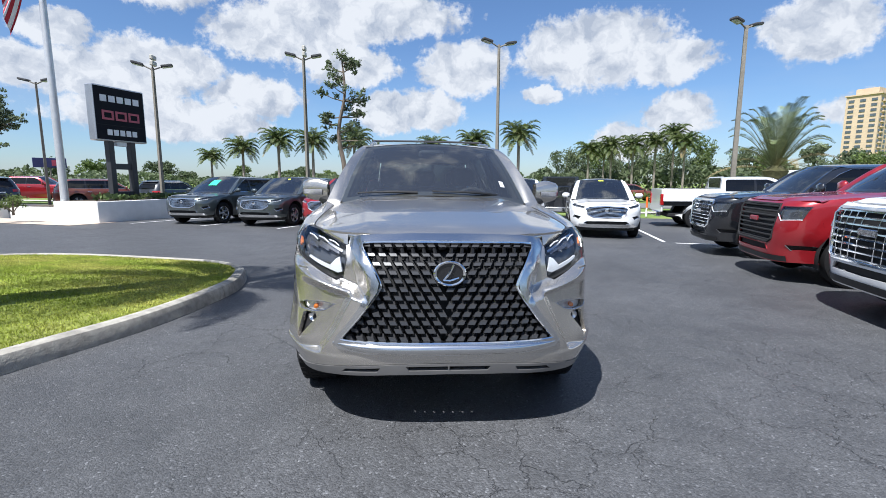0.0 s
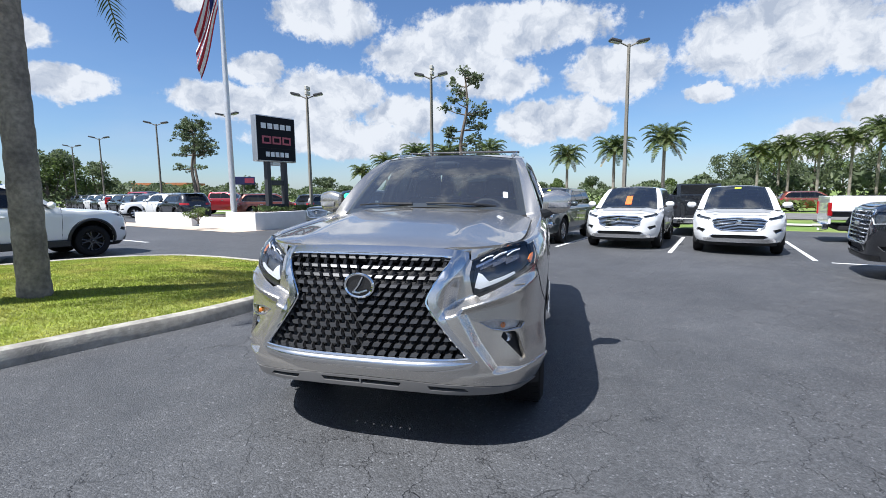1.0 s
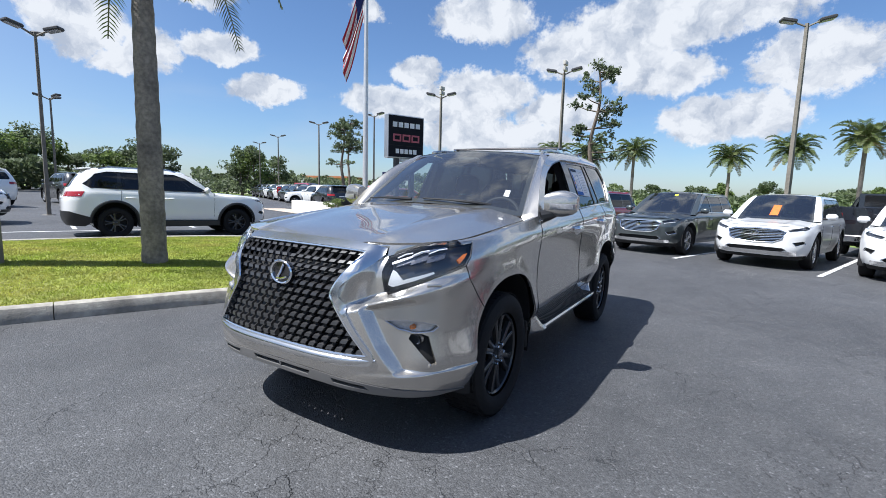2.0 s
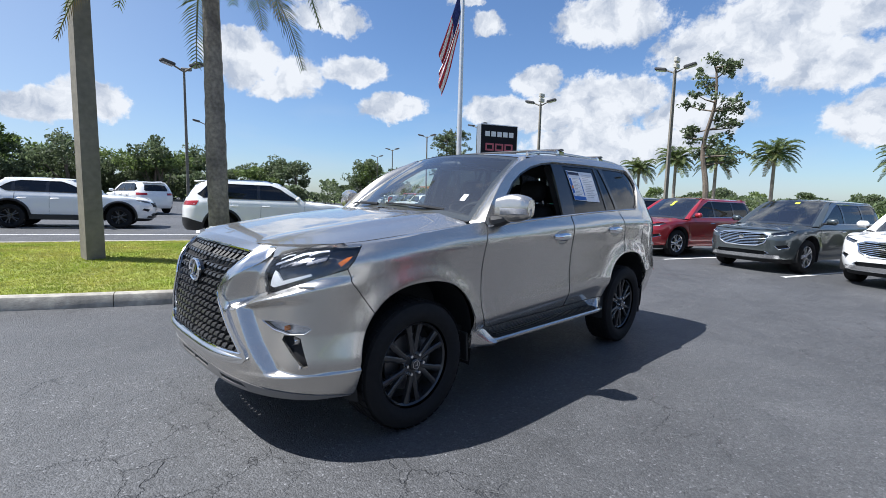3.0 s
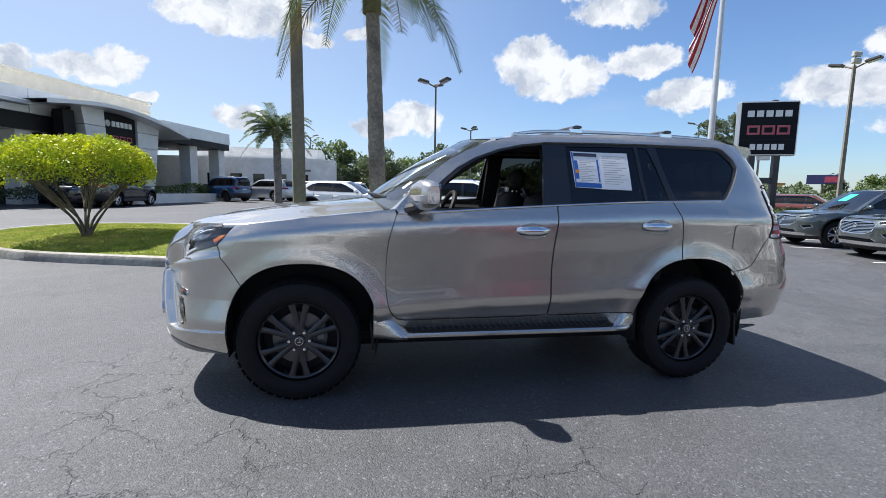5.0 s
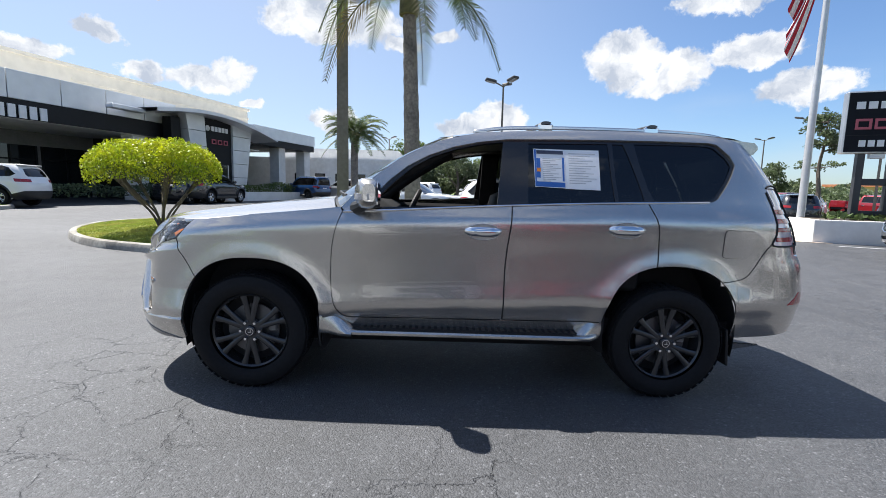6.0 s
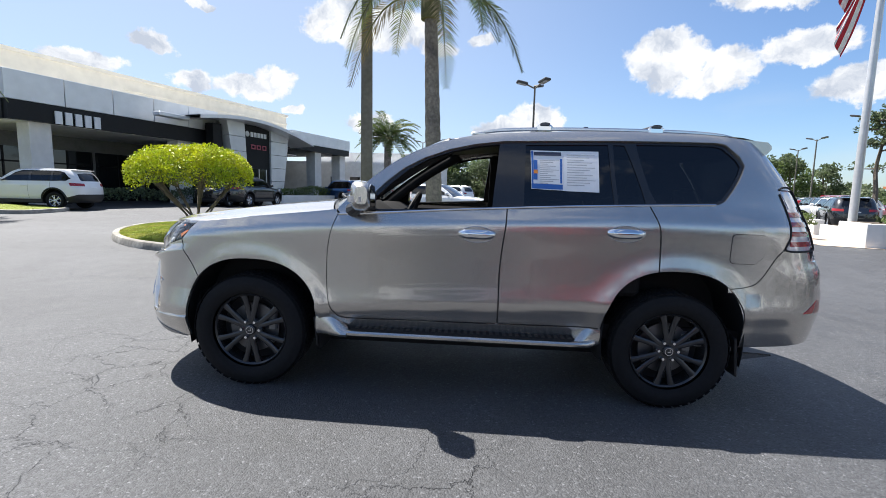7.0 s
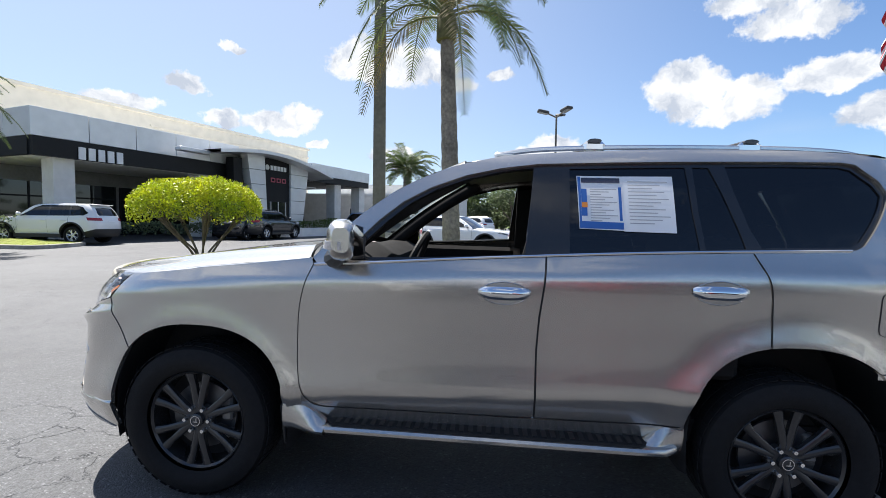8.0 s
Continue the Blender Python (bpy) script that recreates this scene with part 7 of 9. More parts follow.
    # wheels, housings, mirrors, cabin
    for sg in (1, -1):
        for cy, cz, r in (AF, AR):
            rows = []
            for a in np.linspace(-20, 200, 18):
                c, s_ = math.cos(radians(a)), math.sin(radians(a))
                rows.append([(sg * (hw - 0.01), cy + (r - 0.002) * c, cz + (r - 0.002) * s_), (sg * 0.55, cy + (r + 0.01) * c, cz + (r + 0.01) * s_)])
            w = Shape().grid(rows)
            w.add([q[1] for q in rows], [tuple(range(len(rows)))])
            w.make("wheel_housing", MATT_BLACK, car, smooth=40)
            if clad:
                lip = [tuple(S(*hull_p) * (sg, 1, 1)) for hull_p in q_of(arc(cy, cz, r + 0.03, r + 0.03, -5, 185, 18))]
                Shape().tube(lip, 0.035, 6).make("arch_trim", BLACK_PLASTIC, car)
            make_wheel(car, sg * (hw - 0.135), cy, wr, wr, 0.24, wr * 0.66, sg, alloy or BRIGHT_ALLOY, spokes=5, double=True, detail=False)
        if clad:
            Shape().box((sg * (hw - 0.04), wb / 2, low + 0.06), (0.08, wb - 2 * AR[2], 0.16), bevel=0.02).make("sill_trim", BLACK_PLASTIC, car, smooth=40)
        Shape().box((sg * (hw + 0.10), screen_y + 0.32, belt + 0.07), (0.22, 0.12, 0.15 if not truck else 0.24), bevel=0.045).make("door_mirror", paint, car, smooth=60)
        Shape().box((sg * (hw - 0.02), screen_y + 0.32, belt + 0.02), (0.12, 0.06, 0.05), bevel=0.015).make("mirror_arm", BLACK_PLASTIC, car, smooth=40)
    Shape().box((0, (R - fo) / 2 - 0.02, low + 0.12), (hw * 1.5, R + fo - 0.5, 0.18), bevel=0.04).make("underbody", MATT_BLACK, car, smooth=0)
    Shape().box((0, (screen_y + roof_end) / 2 + 0.1, belt - 0.22), (hw * 1.55, roof_end - screen_y - 0.1, 0.12), bevel=0.03).make("cabin_trim", INTERIOR, car, smooth=0)
    Shape().box((0, screen_y + 0.34, cowl - 0.06), (hw * 1.5, 0.5, 0.14), bevel=0.04).make("dashboard", INTERIOR, car, smooth=40)
    for sx in (0.38, -0.38):
        Shape().box((sx, roof_y + 0.42, belt + 0.02), (0.48, 0.15, 0.62), Matrix.Rotation(radians(-12), 3, "X"), bevel=0.06).make("seat_back", LEATHER, car, smooth=60)
        Shape().box((sx, roof_y + 0.50, belt + 0.40), (0.26, 0.10, 0.17), bevel=0.04).make("headrest", LEATHER, car, smooth=60)
    if tag:
        x0, x1, t0, t1, mat, lab = tag
        panel(screen, [(x0, t0), (x1, t0), (x1, t1), (x0, t1)], (), 0.1, 0.004, 0.0).make("window_tag", mat, car, lab, 0)
    return car


def at_lot(u, v, turn):
    p = LU * u + LV * v
    return pose(p.x, p.y, gz(p.x, p.y), -0.785 * math.cos(radians(turn)), 0.0, turn)


SOUTH, WEST, NORTH = -17.46, -107.46, 162.54      # headings of cars that face along the lot's directions
WHITE_P = car_paint("white paint", (0.80, 0.80, 0.79), metal=0.0, rough=0.30, flake=0.01)
GREY_P = car_paint("slate grey paint", (0.075, 0.090, 0.094), metal=0.6, rough=0.30)
RED_P = car_paint("deep red paint", (0.32, 0.012, 0.018), metal=0.35, rough=0.30)
BLACK_P = car_paint("black paint", (0.010, 0.011, 0.014), metal=0.1, rough=0.25)
BROWN_P = car_paint("copper paint", (0.22, 0.055, 0.03), metal=0.5, rough=0.32)
SILVER_P = car_paint("pale silver paint", (0.55, 0.56, 0.57), metal=0.6, rough=0.32)
BLUE_P = car_paint("bright blue paint", (0.015, 0.065, 0.19), metal=0.3, rough=0.3)
YELLOW_TAG = material("yellow tag", (0.65, 0.75, 0.05), rough=0.8, vary=0.05)
ORANGE_TAG = material("orange tag", (0.85, 0.16, 0.03), rough=0.8, vary=0.15, scale=20)
GREEN_TAG = material("green tag", (0.05, 0.70, 0.30), rough=0.8, vary=0.1)

ROW = "row of new suvs"
make_vehicle("suv", "white suv with a chrome-barred grille, parked in the row", "suv", at_lot(-2.3, 11.4, SOUTH), WHITE_P, group=ROW, tag=(-0.12, 0.12, 0.86, 0.92, YELLOW_TAG, "yellow windscreen tag"), glass=GLASS_DARK, step=0.06)
make_vehicle("suv", "white suv with an orange windscreen tag, parked in the row", "suv", at_lot(0.42, 11.4, SOUTH), WHITE_P, group=ROW, tag=(-0.13, 0.10, 0.12, 0.5, ORANGE_TAG, "orange sale tag"), step=0.075)
grey_a = make_vehicle("suv", "slate grey suv with a chrome-barred grille, parked in the row", "suv", at_lot(3.15, 11.4, SOUTH), GREY_P, group=ROW, tag=(0.1, 0.25, 0.80, 0.88, YELLOW_TAG, "yellow windscreen tag"), step=0.065)
make_vehicle("suv", "deep red suv with a yellow windscreen tag, parked in the row", "suv", at_lot(6.28, 11.2, SOUTH), RED_P, group=ROW, tag=(0.0, 0.12, 0.55, 0.80, YELLOW_TAG, "yellow figure on the windscreen"), step=0.065)
copy_thing(grey_a, at_lot(8.9, 11.4, SOUTH))
make_vehicle("suv", "slate grey suv with green writing on its windscreen", "suv", at_lot(11.75, 11.4, SOUTH), GREY_P, group=ROW, tag=(-0.35, 0.15, 0.40, 0.75, GREEN_TAG, "green windscreen mark"), step=0.08)

TRUCK = dict(fo=0.98, ro=1.25, wb=3.75, hw=1.03, belt=1.36, roof=1.93, nose=1.24, cowl=1.37, screen_y=0.50, roof_y=1.28, roof_end=2.95, wr=0.42, grille="truck", truck=True, step=0.08)
TROW = "row of pick-up trucks"
make_vehicle("pickup_truck", "black pick-up truck with a chrome mesh grille", "pickup truck", at_lot(-5.0, 8.35, WEST), BLACK_P, group=TROW, **TRUCK)
make_vehicle("pickup_truck", "red pick-up truck with a black grille", "pickup truck", at_lot(-5.0, 5.40, WEST), RED_P, group=TROW, grille_mat=MATT_BLACK, **TRUCK)
white_t = make_vehicle("pickup_truck", "white pick-up truck with a large chrome grille", "pickup truck", at_lot(-4.95, 2.5, WEST), WHITE_P, group=TROW, **TRUCK)
FAR = dict(TRUCK, step=0.12)
tagged(copy_thing(white_t, at_lot(-9.8, 16.6, WEST + 180)), "white pick-up truck parked beyond the row")
make_vehicle("pickup_truck", "dark pick-up truck seen from its tailgate", "pickup truck", at_lot(-1.15, 21.2, NORTH), BLACK_P, **FAR)

TERRAIN = dict(fo=0.92, ro=0.98, wb=2.73, hw=0.93, belt=1.12, roof=1.66, nose=0.98, cowl=1.12, screen_y=0.45, roof_y=1.25, wr=0.36, grille="mesh", clad=True, alloy=DARK_ALLOY, grille_mat=MATT_BLACK, rails=True, step=0.085)
make_vehicle("suv", "white suv with black wheels, parked beyond the lawn", "suv", at_lot(11.45, 2.35, NORTH), WHITE_P, **TERRAIN)
COUPE = dict(TERRAIN, fo=0.95, ro=0.90, wb=2.70, belt=1.08, roof=1.55, nose=0.93, cowl=1.07, rear_cut=0.95, rails=False)
make_vehicle("suv", "white low suv with black wheels on the drive", "suv", at_lot(15.75, -3.25, NORTH), WHITE_P, **COUPE)
make_vehicle("suv", "white suv with red tail lamps by the showroom", "suv", pose(-14.4, -17.8, gz(-14.4, -17.8), 0, 0, 6), WHITE_P, **dict(TERRAIN, alloy=BRIGHT_ALLOY, step=0.1, rails=False))
far_black = make_vehicle("suv", "black suv parked by the showroom hedge", "suv", at_lot(16.4, -18.2, WEST + 188), BLACK_P, **dict(TERRAIN, alloy=BRIGHT_ALLOY, step=0.13))


# ---- lamp posts ----
def lamp_post(x, y, top, heads, turn, foot=0.11, mat=None, label="bronze lamp post with two flat floodlights", flood=False):
    z0 = gz(x, y) - 0.05
    post = empty("lamp_post", pose(x, y, z0), label, "lamp post", group="lamp posts")
    h = top - z0
    mat = mat or BRONZE
    Shape().tube([(0, 0, 0), (0, 0, h * 0.5), (0, 0, h)], [foot, foot * 0.85, foot * 0.65], 4, twist=radians(turn)).make("pole", mat, post, smooth=0)
    Shape().box((0, 0, 0.02), (foot * 4, foot * 4, 0.10), bevel=0.02).make("base_plate", mat, post, smooth=0)
    for k in range(heads):
        a = radians(turn + (180 * k if heads == 2 else 360 * k / heads))
        c, s = math.cos(a), math.sin(a)
        Shape().tube([(0, 0, h - 0.12), (c * 0.22, s * 0.22, h - 0.02), (c * 0.40, s * 0.40, h + 0.06)], 0.035, 6).make("arm", mat, post)
        Shape().box((c * 0.62, s * 0.62, h + 0.13), (0.52, 0.36, 0.12), Matrix.Rotation(a, 3, "Z") @ Matrix.Rotation(radians(-12), 3, "Y"), bevel=0.03).make("lamp_head", material("lamp head metal", (0.05, 0.05, 0.052), rough=0.5, vary=0.1), post, smooth=40)
        Shape().box((c * 0.63, s * 0.63, h + 0.062), (0.42, 0.27, 0.012), Matrix.Rotation(a, 3, "Z") @ Matrix.Rotation(radians(-12), 3, "Y")).make("lamp_glass", material("lamp glass", (0.30, 0.31, 0.33), rough=0.2, vary=0.05), post, smooth=0)
    if flood:
        for k in range(2):
            Shape().box((0.05, 0, h + 0.18 + 0.28 * k), (0.16, 0.42, 0.22), bevel=0.03).make("floodlight", material("pale floodlight", (0.5, 0.48, 0.42), rough=0.4, vary=0.1), post, smooth=40)
        Shape().tube([(0, 0, h - 0.1), (0, 0, h + 0.5)], 0.03, 6).make("flood_bracket", mat, post)
    return post


lamp_post(4.17, 19.65, 7.9, 2, 15, mat=POST_GREY, label="weathered brown lamp post with two floodlights")
lamp_post(-5.35, 21.3, 7.5, 2, 8, mat=POST_GREY, flood=True, label="weathered lamp post with stacked floodlights")
lamp_post(-12.6, 21.3, 6.9, 2, 20, mat=POST_GREY, flood=True, label="weathered lamp post with stacked floodlights")
lamp_post(-21.4, 25.9, 7.0, 2, 0, foot=0.10)
lamp_post(13.9, 16.1, 7.9, 2, 20, foot=0.14, mat=POST_GREY, label="weathered brown lamp post with two floodlights")
lamp_post(-18.9, 4.5, 6.45, 3, 35, foot=0.085, label="slim dark lamp post with three floodlights")
lamp_post(-36.0, 10.8, 6.7, 3, 10, foot=0.09, label="slim dark lamp post with three floodlights")
lamp_post(-46.7, -3.5, 6.7, 2, 60, foot=0.10)
for x, y in ((-30.2, 28.7), (-43, 34.7), (-52.8, 39.7)):
    lamp_post(x, y, 7.2, 2, 30, foot=0.09, label="slim dark lamp post far across the lot")

# the thick pole on the lawn
pole = empty("utility_pole", pose(-5.66, -0.63, gz(-5.66, -0.63) + 0.20), "thick tapered brown pole standing on the lawn", "pole")
Shape().tube([(0, 0, 0), (0, 0, 2.5), (0.0, 0, 6.0), (0, 0, 10.0)], [0.168, 0.158, 0.140, 0.12], 4, twist=radians(55)).make("shaft", POST_GREY, pole, smooth=0)
Shape().box((0, 0, 0.02), (0.5, 0.5, 0.06), rot_z(10), bevel=0.02).make("footing", KERB, pole, smooth=0)

# ---- flagpole and flag ----
FX, FY = -12.73, 14.72
fp = empty("flagpole", pose(FX, FY, gz(FX, FY) + 0.6), "tall silver flagpole rising from the white planter", "flagpole")
Shape().tube([(0, 0, 0), (0, 0, 6), (0, 0, 13.5)], [0.13, 0.11, 0.06], 14).make("shaft", material("flagpole aluminium", (0.62, 0.62, 0.62), rough=0.4, metal=0.5, vary=0.06), fp, smooth=40)
Shape().lathe([(0.001, 0.0), (0.2, 0.02), (0.22, 0.05), (0.15, 0.12), (0.13, 0.14)], (0, 0, 0), "z", 20).make("collar", ALU, fp, smooth=40)
Shape().lathe([(0.001, 13.5), (0.08, 13.54), (0.1, 13.62), (0.06, 13.7), (0.001, 13.73)], (0, 0, 0), "z", 14).make("ball", ALU, fp, smooth=60)


def make_flag():
    flag = empty("flag", pose(FX, FY, gz(FX, FY)), "red and white striped flag with a blue canton hanging limp", "flag")
    red, white, blue = material("flag red", (0.42, 0.02, 0.035), rough=0.85, vary=0.08), material("flag white", (0.75, 0.74, 0.73), rough=0.85, vary=0.05), material("flag blue", (0.02, 0.03, 0.14), rough=0.85, vary=0.08)
    d = Vector((-0.75, -0.66))

    def cloth(s, t):
        """s along the fly, t down the hoist, both from 0 to 1."""
        # the fly hangs steeply, in soft folds
        reach = 0.12 + 3.1 * s * 0.29 * (1 - 0.12 * math.sin(3.1 * s))
        fold = (0.10 * math.sin(9.0 * t + 2.5 * s) + 0.06 * math.sin(17 * t + 1.0)) * (0.4 + 0.8 * s)
        fall = 11.15 - 1.9 * t - 3.1 * s * 0.95
        return (d.x * reach - d.y * fold + d.x * 0.5 * fold, d.y * reach + d.x * fold + d.y * 0.5 * fold, fall)

    for k in range(13):
        t0, t1 = k / 13, (k + 1) / 13
        s0 = 0.40 if k < 7 else 0.0
        rows = [[cloth(s, t) for t in np.linspace(t0, t1, 3)] for s in np.linspace(s0, 1, 30)]
        Shape().grid(rows).make("stripe", red if k % 2 == 0 else white, flag, smooth=60)
    Shape().grid([[cloth(s, t) for t in np.linspace(0, 7 / 13, 10)] for s in np.linspace(0, 0.40, 12)]).make("canton", blue, flag, smooth=60)


make_flag()

# ---- the pylon sign, planters ----
def letter_blocks(parent, count, width, height, mat, place, thick=0.02, gap=0.28, kind="lettering_block"):
    """A line of plain upright blocks in place of a trade name."""
    w = width / count
    for k in range(count):
        x0, x1 = -width / 2 + k * w + w * gap / 2, -width / 2 + (k + 1) * w - w * gap / 2
        s = Shape()
        t = height * 0.22
        if count == 3:  # outlined marks: four strokes round an open middle
            for a0, b0, a1, b1 in ((x0, -height / 2, x1, -height / 2 + t), (x0, height / 2 - t, x1, height / 2), (x0, -height / 2 + t, x0 + t, height / 2 - t), (x1 - t, -height / 2 + t, x1, height / 2 - t)):
                s.prism([(a0, b0), (a1, b0), (a1, b1), (a0, b1)], 0, thick, place=place)
        else:
            s.prism([(x0, -height / 2), (x1, -height / 2), (x1, height / 2), (x0, height / 2)], 0, thick, place=place)
        s.make(kind, mat, parent, smooth=0)


def make_sign():
    a, b = Vector((-11.66, 14.90)), Vector((-10.85, 16.72))
    c = (a + b) / 2
    turn = math.degrees(math.atan2((b - a).y, (b - a).x))
    sign = empty("pylon_sign", pose(c.x, c.y, gz(c.x, c.y), 0, 0, turn), "black pylon sign with pale lettering blocks on two legs", "sign")
    face = material("sign face black", (0.010, 0.011, 0.016), rough=0.6, spec=0.15, vary=0.1)
    w = (b - a).length
    Shape().box((0, 0, 3.98), (w, 0.36, 2.0), bevel=0.03).make("cabinet", ALU, sign, "silver-edged sign cabinet", 0)
    for s in (-1, 1):
        Shape().box((0, s * 0.183, 3.98), (w - 0.10, 0.012, 1.90)).make("face", face, sign, smooth=0)
    white, red = material("sign white", (0.78, 0.78, 0.78), rough=0.5, vary=0.04), material("sign red", (0.45, 0.10, 0.13), rough=0.5, vary=0.06)
    for s in (-1, 1):
        for n, ww, hh, z, mat in ((5, 1.56, 0.23, 4.52, white), (3, 1.50, 0.34, 3.92, red), (5, 1.20, 0.21, 3.30, white)):
            letter_blocks(sign, n, ww, hh, mat, lambda x, y, h, z=z, s=s: (x, s * (0.190 + h), z + y), gap=0.26 if n == 5 else 0.14)
        Shape().box((0, s * 0.193, 3.565), (w - 0.14, 0.008, 0.02)).make("divider", MATT_BLACK, sign, smooth=0)
    leg = material("sign leg grey", (0.035, 0.036, 0.040), rough=0.4, vary=0.1)
    for s in (-1, 1):
        Shape().box((s * 0.42, 0, 1.7), (0.20, 0.26, 2.6), bevel=0.01).make("leg", leg, sign, smooth=0)
    Shape().box((0, 0, 2.05), (0.70, 0.18, 0.22), bevel=0.01).make("cross_plate", leg, sign, smooth=0)
    Shape().box((0, 0, 0.95), (0.80, 0.20, 0.30), bevel=0.01).make("cross_plate", leg, sign, smooth=0)
    Shape().box((0, 0, 2.90), (0.40, 0.20, 0.16), bevel=0.01).make("number_bar", ALU, sign, smooth=0)
    Shape().box((0.0, 0, 0.60), (1.3, 0.7, 0.35), bevel=0.02).make("plinth", KERB, sign, smooth=0)


make_sign()


def white_box(u0, u1, v0, v1, h, name, label, category, mat=None, cap=True, base=-0.1):
    p = lot((u0 + u1) / 2, (v0 + v1) / 2)
    ob = empty(name, pose(p[0], p[1], p[2], 0, 0, math.degrees(math.atan2(LU.y, LU.x))), label, category)
    Shape().box((0, 0, (h + base) / 2), (u1 - u0, v1 - v0, h - base), bevel=0.015).make("wall", mat or WHITE_WALL, ob, smooth=0)
    if cap:
        Shape().box((0, 0, h - 0.03), (u1 - u0 - 0.4, v1 - v0 - 0.4, 0.08)).make("soil", material("planter soil", (0.10, 0.075, 0.05), rough=1.0, vary=0.3, scale=12), ob, smooth=0)
    return ob


white_box(14.72, 16.7, 9.9, 14.6, 0.78, "planter", "white rendered planter below the pylon sign", "planter")
white_box(16.7, 19.4, 10.3, 12.5, 0.50, "planter", "low white rendered planter round the flagpole", "planter")
white_box(20.0, 25.2, 10.3, 10.65, 0.62, "garden_wall", "low white rendered wall beside the planters", "wall", cap=False)
s = Shape().grid([[lot(u, v, 0.012) for v in (8.7, 10.4)] for u in np.arange(14.5, 27, 1.5)])
tagged(s.make("pavement", material("pink paving", (0.52, 0.42, 0.33), rough=0.85, vary=0.1, scale=5), smooth=0), "pale pink paved strip before the planters", "paving", kind="structure")

# ---- plants ----
def leaf_quads(rng, centre, radii, n, size, verts, faces, hollow=0.55, flat=0.0, gaps=0.5):
    """Small leaves spread through an uneven crown."""
    lobes = [(rng.normal(0, 0.45, 3), rng.uniform(0.35, 0.62)) for _ in range(9)]
    made = 0
    c = np.array(centre, float)
    r = np.array(radii, float)
    while made < n:
        k = rng.integers(len(lobes))
        o, lr = lobes[k]
        d = rng.normal(0, 1, 3)
        d /= np.linalg.norm(d)
        p = o * 0.9 + d * lr * rng.uniform(hollow, 1.0)
        if np.linalg.norm(p) > 1.08 or p[2] < -0.75:
            continue
        q = c + p * r
        a = rng.normal(0, 1, 3)
        a /= np.linalg.norm(a)
        b = np.cross(a, rng.normal(0, 1, 3))
        b /= np.linalg.norm(b) + 1e-9
        s1, s2 = size * rng.uniform(0.6, 1.2), size * rng.uniform(0.35, 0.6)
        i = len(verts)
        verts += [tuple(q - a * s1), tuple(q + b * s2), tuple(q + a * s1), tuple(q - b * s2)]
        faces.append((i, i + 1, i + 2, i + 3))
        made += 1


def leafy_tree(x, y, h, spread_, label, n=900, size=0.16, mat=None, trunk_r=0.16, seed=1, crown_from=0.35, lobes=4, base=None):
    rng = np.random.default_rng(seed)
    z0 = (gz(x, y) if base is None else base) - 0.05
    tree = empty("tree", pose(x, y, z0), label, "tree", group="trees")
    t = Shape()
    t.tube(smooth_curve([(0, 0, 0), (0.05 * h * rng.normal(0, 0.5), 0.04 * h * rng.normal(0, 0.5), h * 0.35), (0.04 * h * rng.normal(), 0.04 * h * rng.normal(), h * 0.75)], 4), [trunk_r * k for k in np.linspace(1.15, 0.35, 9)], 7)
    verts, faces = [], []
    for k in range(lobes):
        a = 2 * math.pi * (k + rng.uniform(-0.3, 0.3)) / lobes
        rr = spread_ * rng.uniform(0.35, 0.62) * (1 if lobes > 1 else 0)
        zc = h * rng.uniform(crown_from + 0.18, 0.84)
        c = (rr * math.cos(a), rr * math.sin(a), zc)
        t.tube([(0, 0, h * crown_from * 0.8), (c[0] * 0.5, c[1] * 0.5, h * (crown_from * 0.4 + 0.25)), (c[0], c[1], zc)], [trunk_r * 0.5, trunk_r * 0.35, trunk_r * 0.12], 5)
        leaf_quads(rng, c, (spread_ * 0.55, spread_ * 0.55, h * 0.22), n // (lobes + 1), size, verts, faces)
    leaf_quads(rng, (0, 0, h * 0.82), (spread_ * 0.55, spread_ * 0.55, h * 0.2), n // (lobes + 1), size, verts, faces)
    t.make("trunk", BARK, tree, smooth=50)
    Shape().add(verts, faces).make("crown", mat or LEAF, tree, smooth=0)
    return tree


def pine(x, y, h, label, seed=3, n=26, base_from=0.42, wide=1.0):
    rng = np.random.default_rng(seed)
    tree = empty("tree", pose(x, y, gz(x, y) - 0.05), label, "tree", group="trees")
    t = Shape()
    bend = [(0, 0, 0), (0.1, 0.05, h * 0.3), (-0.15, 0.1, h * 0.55), (0.2, 0.0, h * 0.8), (0.1, 0.1, h)]
    trunk = smooth_curve(bend, 5)
    t.tube(trunk, [0.15 * (1 - 0.8 * i / len(trunk)) for i in range(len(trunk))], 7)
    verts, faces = [], []
    for k in range(n):
        f = rng.uniform(base_from, 1.0)
        p = np.array(trunk[min(len(trunk) - 1, int(f * len(trunk)))])
        a = rng.uniform(0, 2 * math.pi)
        l = wide * rng.uniform(0.3, 1.0) * (1.25 - f) * h * 0.24 + 0.25
        e = p + np.array((math.cos(a) * l, math.sin(a) * l, rng.uniform(0.0, 0.4)))
        t.tube([tuple(p), tuple((p + e) / 2 + (0, 0, -0.05)), tuple(e)], [0.035, 0.025, 0.01], 4)
        for j in range(4):
            c = p + (e - p) * rng.uniform(0.55, 1.05) + rng.normal(0, 0.13, 3)
            leaf_quads(rng, c, (0.26, 0.26, 0.20), 30, 0.085, verts, faces, 0.2)
    t.make("trunk", BARK, tree, smooth=50)
    Shape().add(verts, faces).make("crown", LEAF, tree, smooth=0)
    return tree


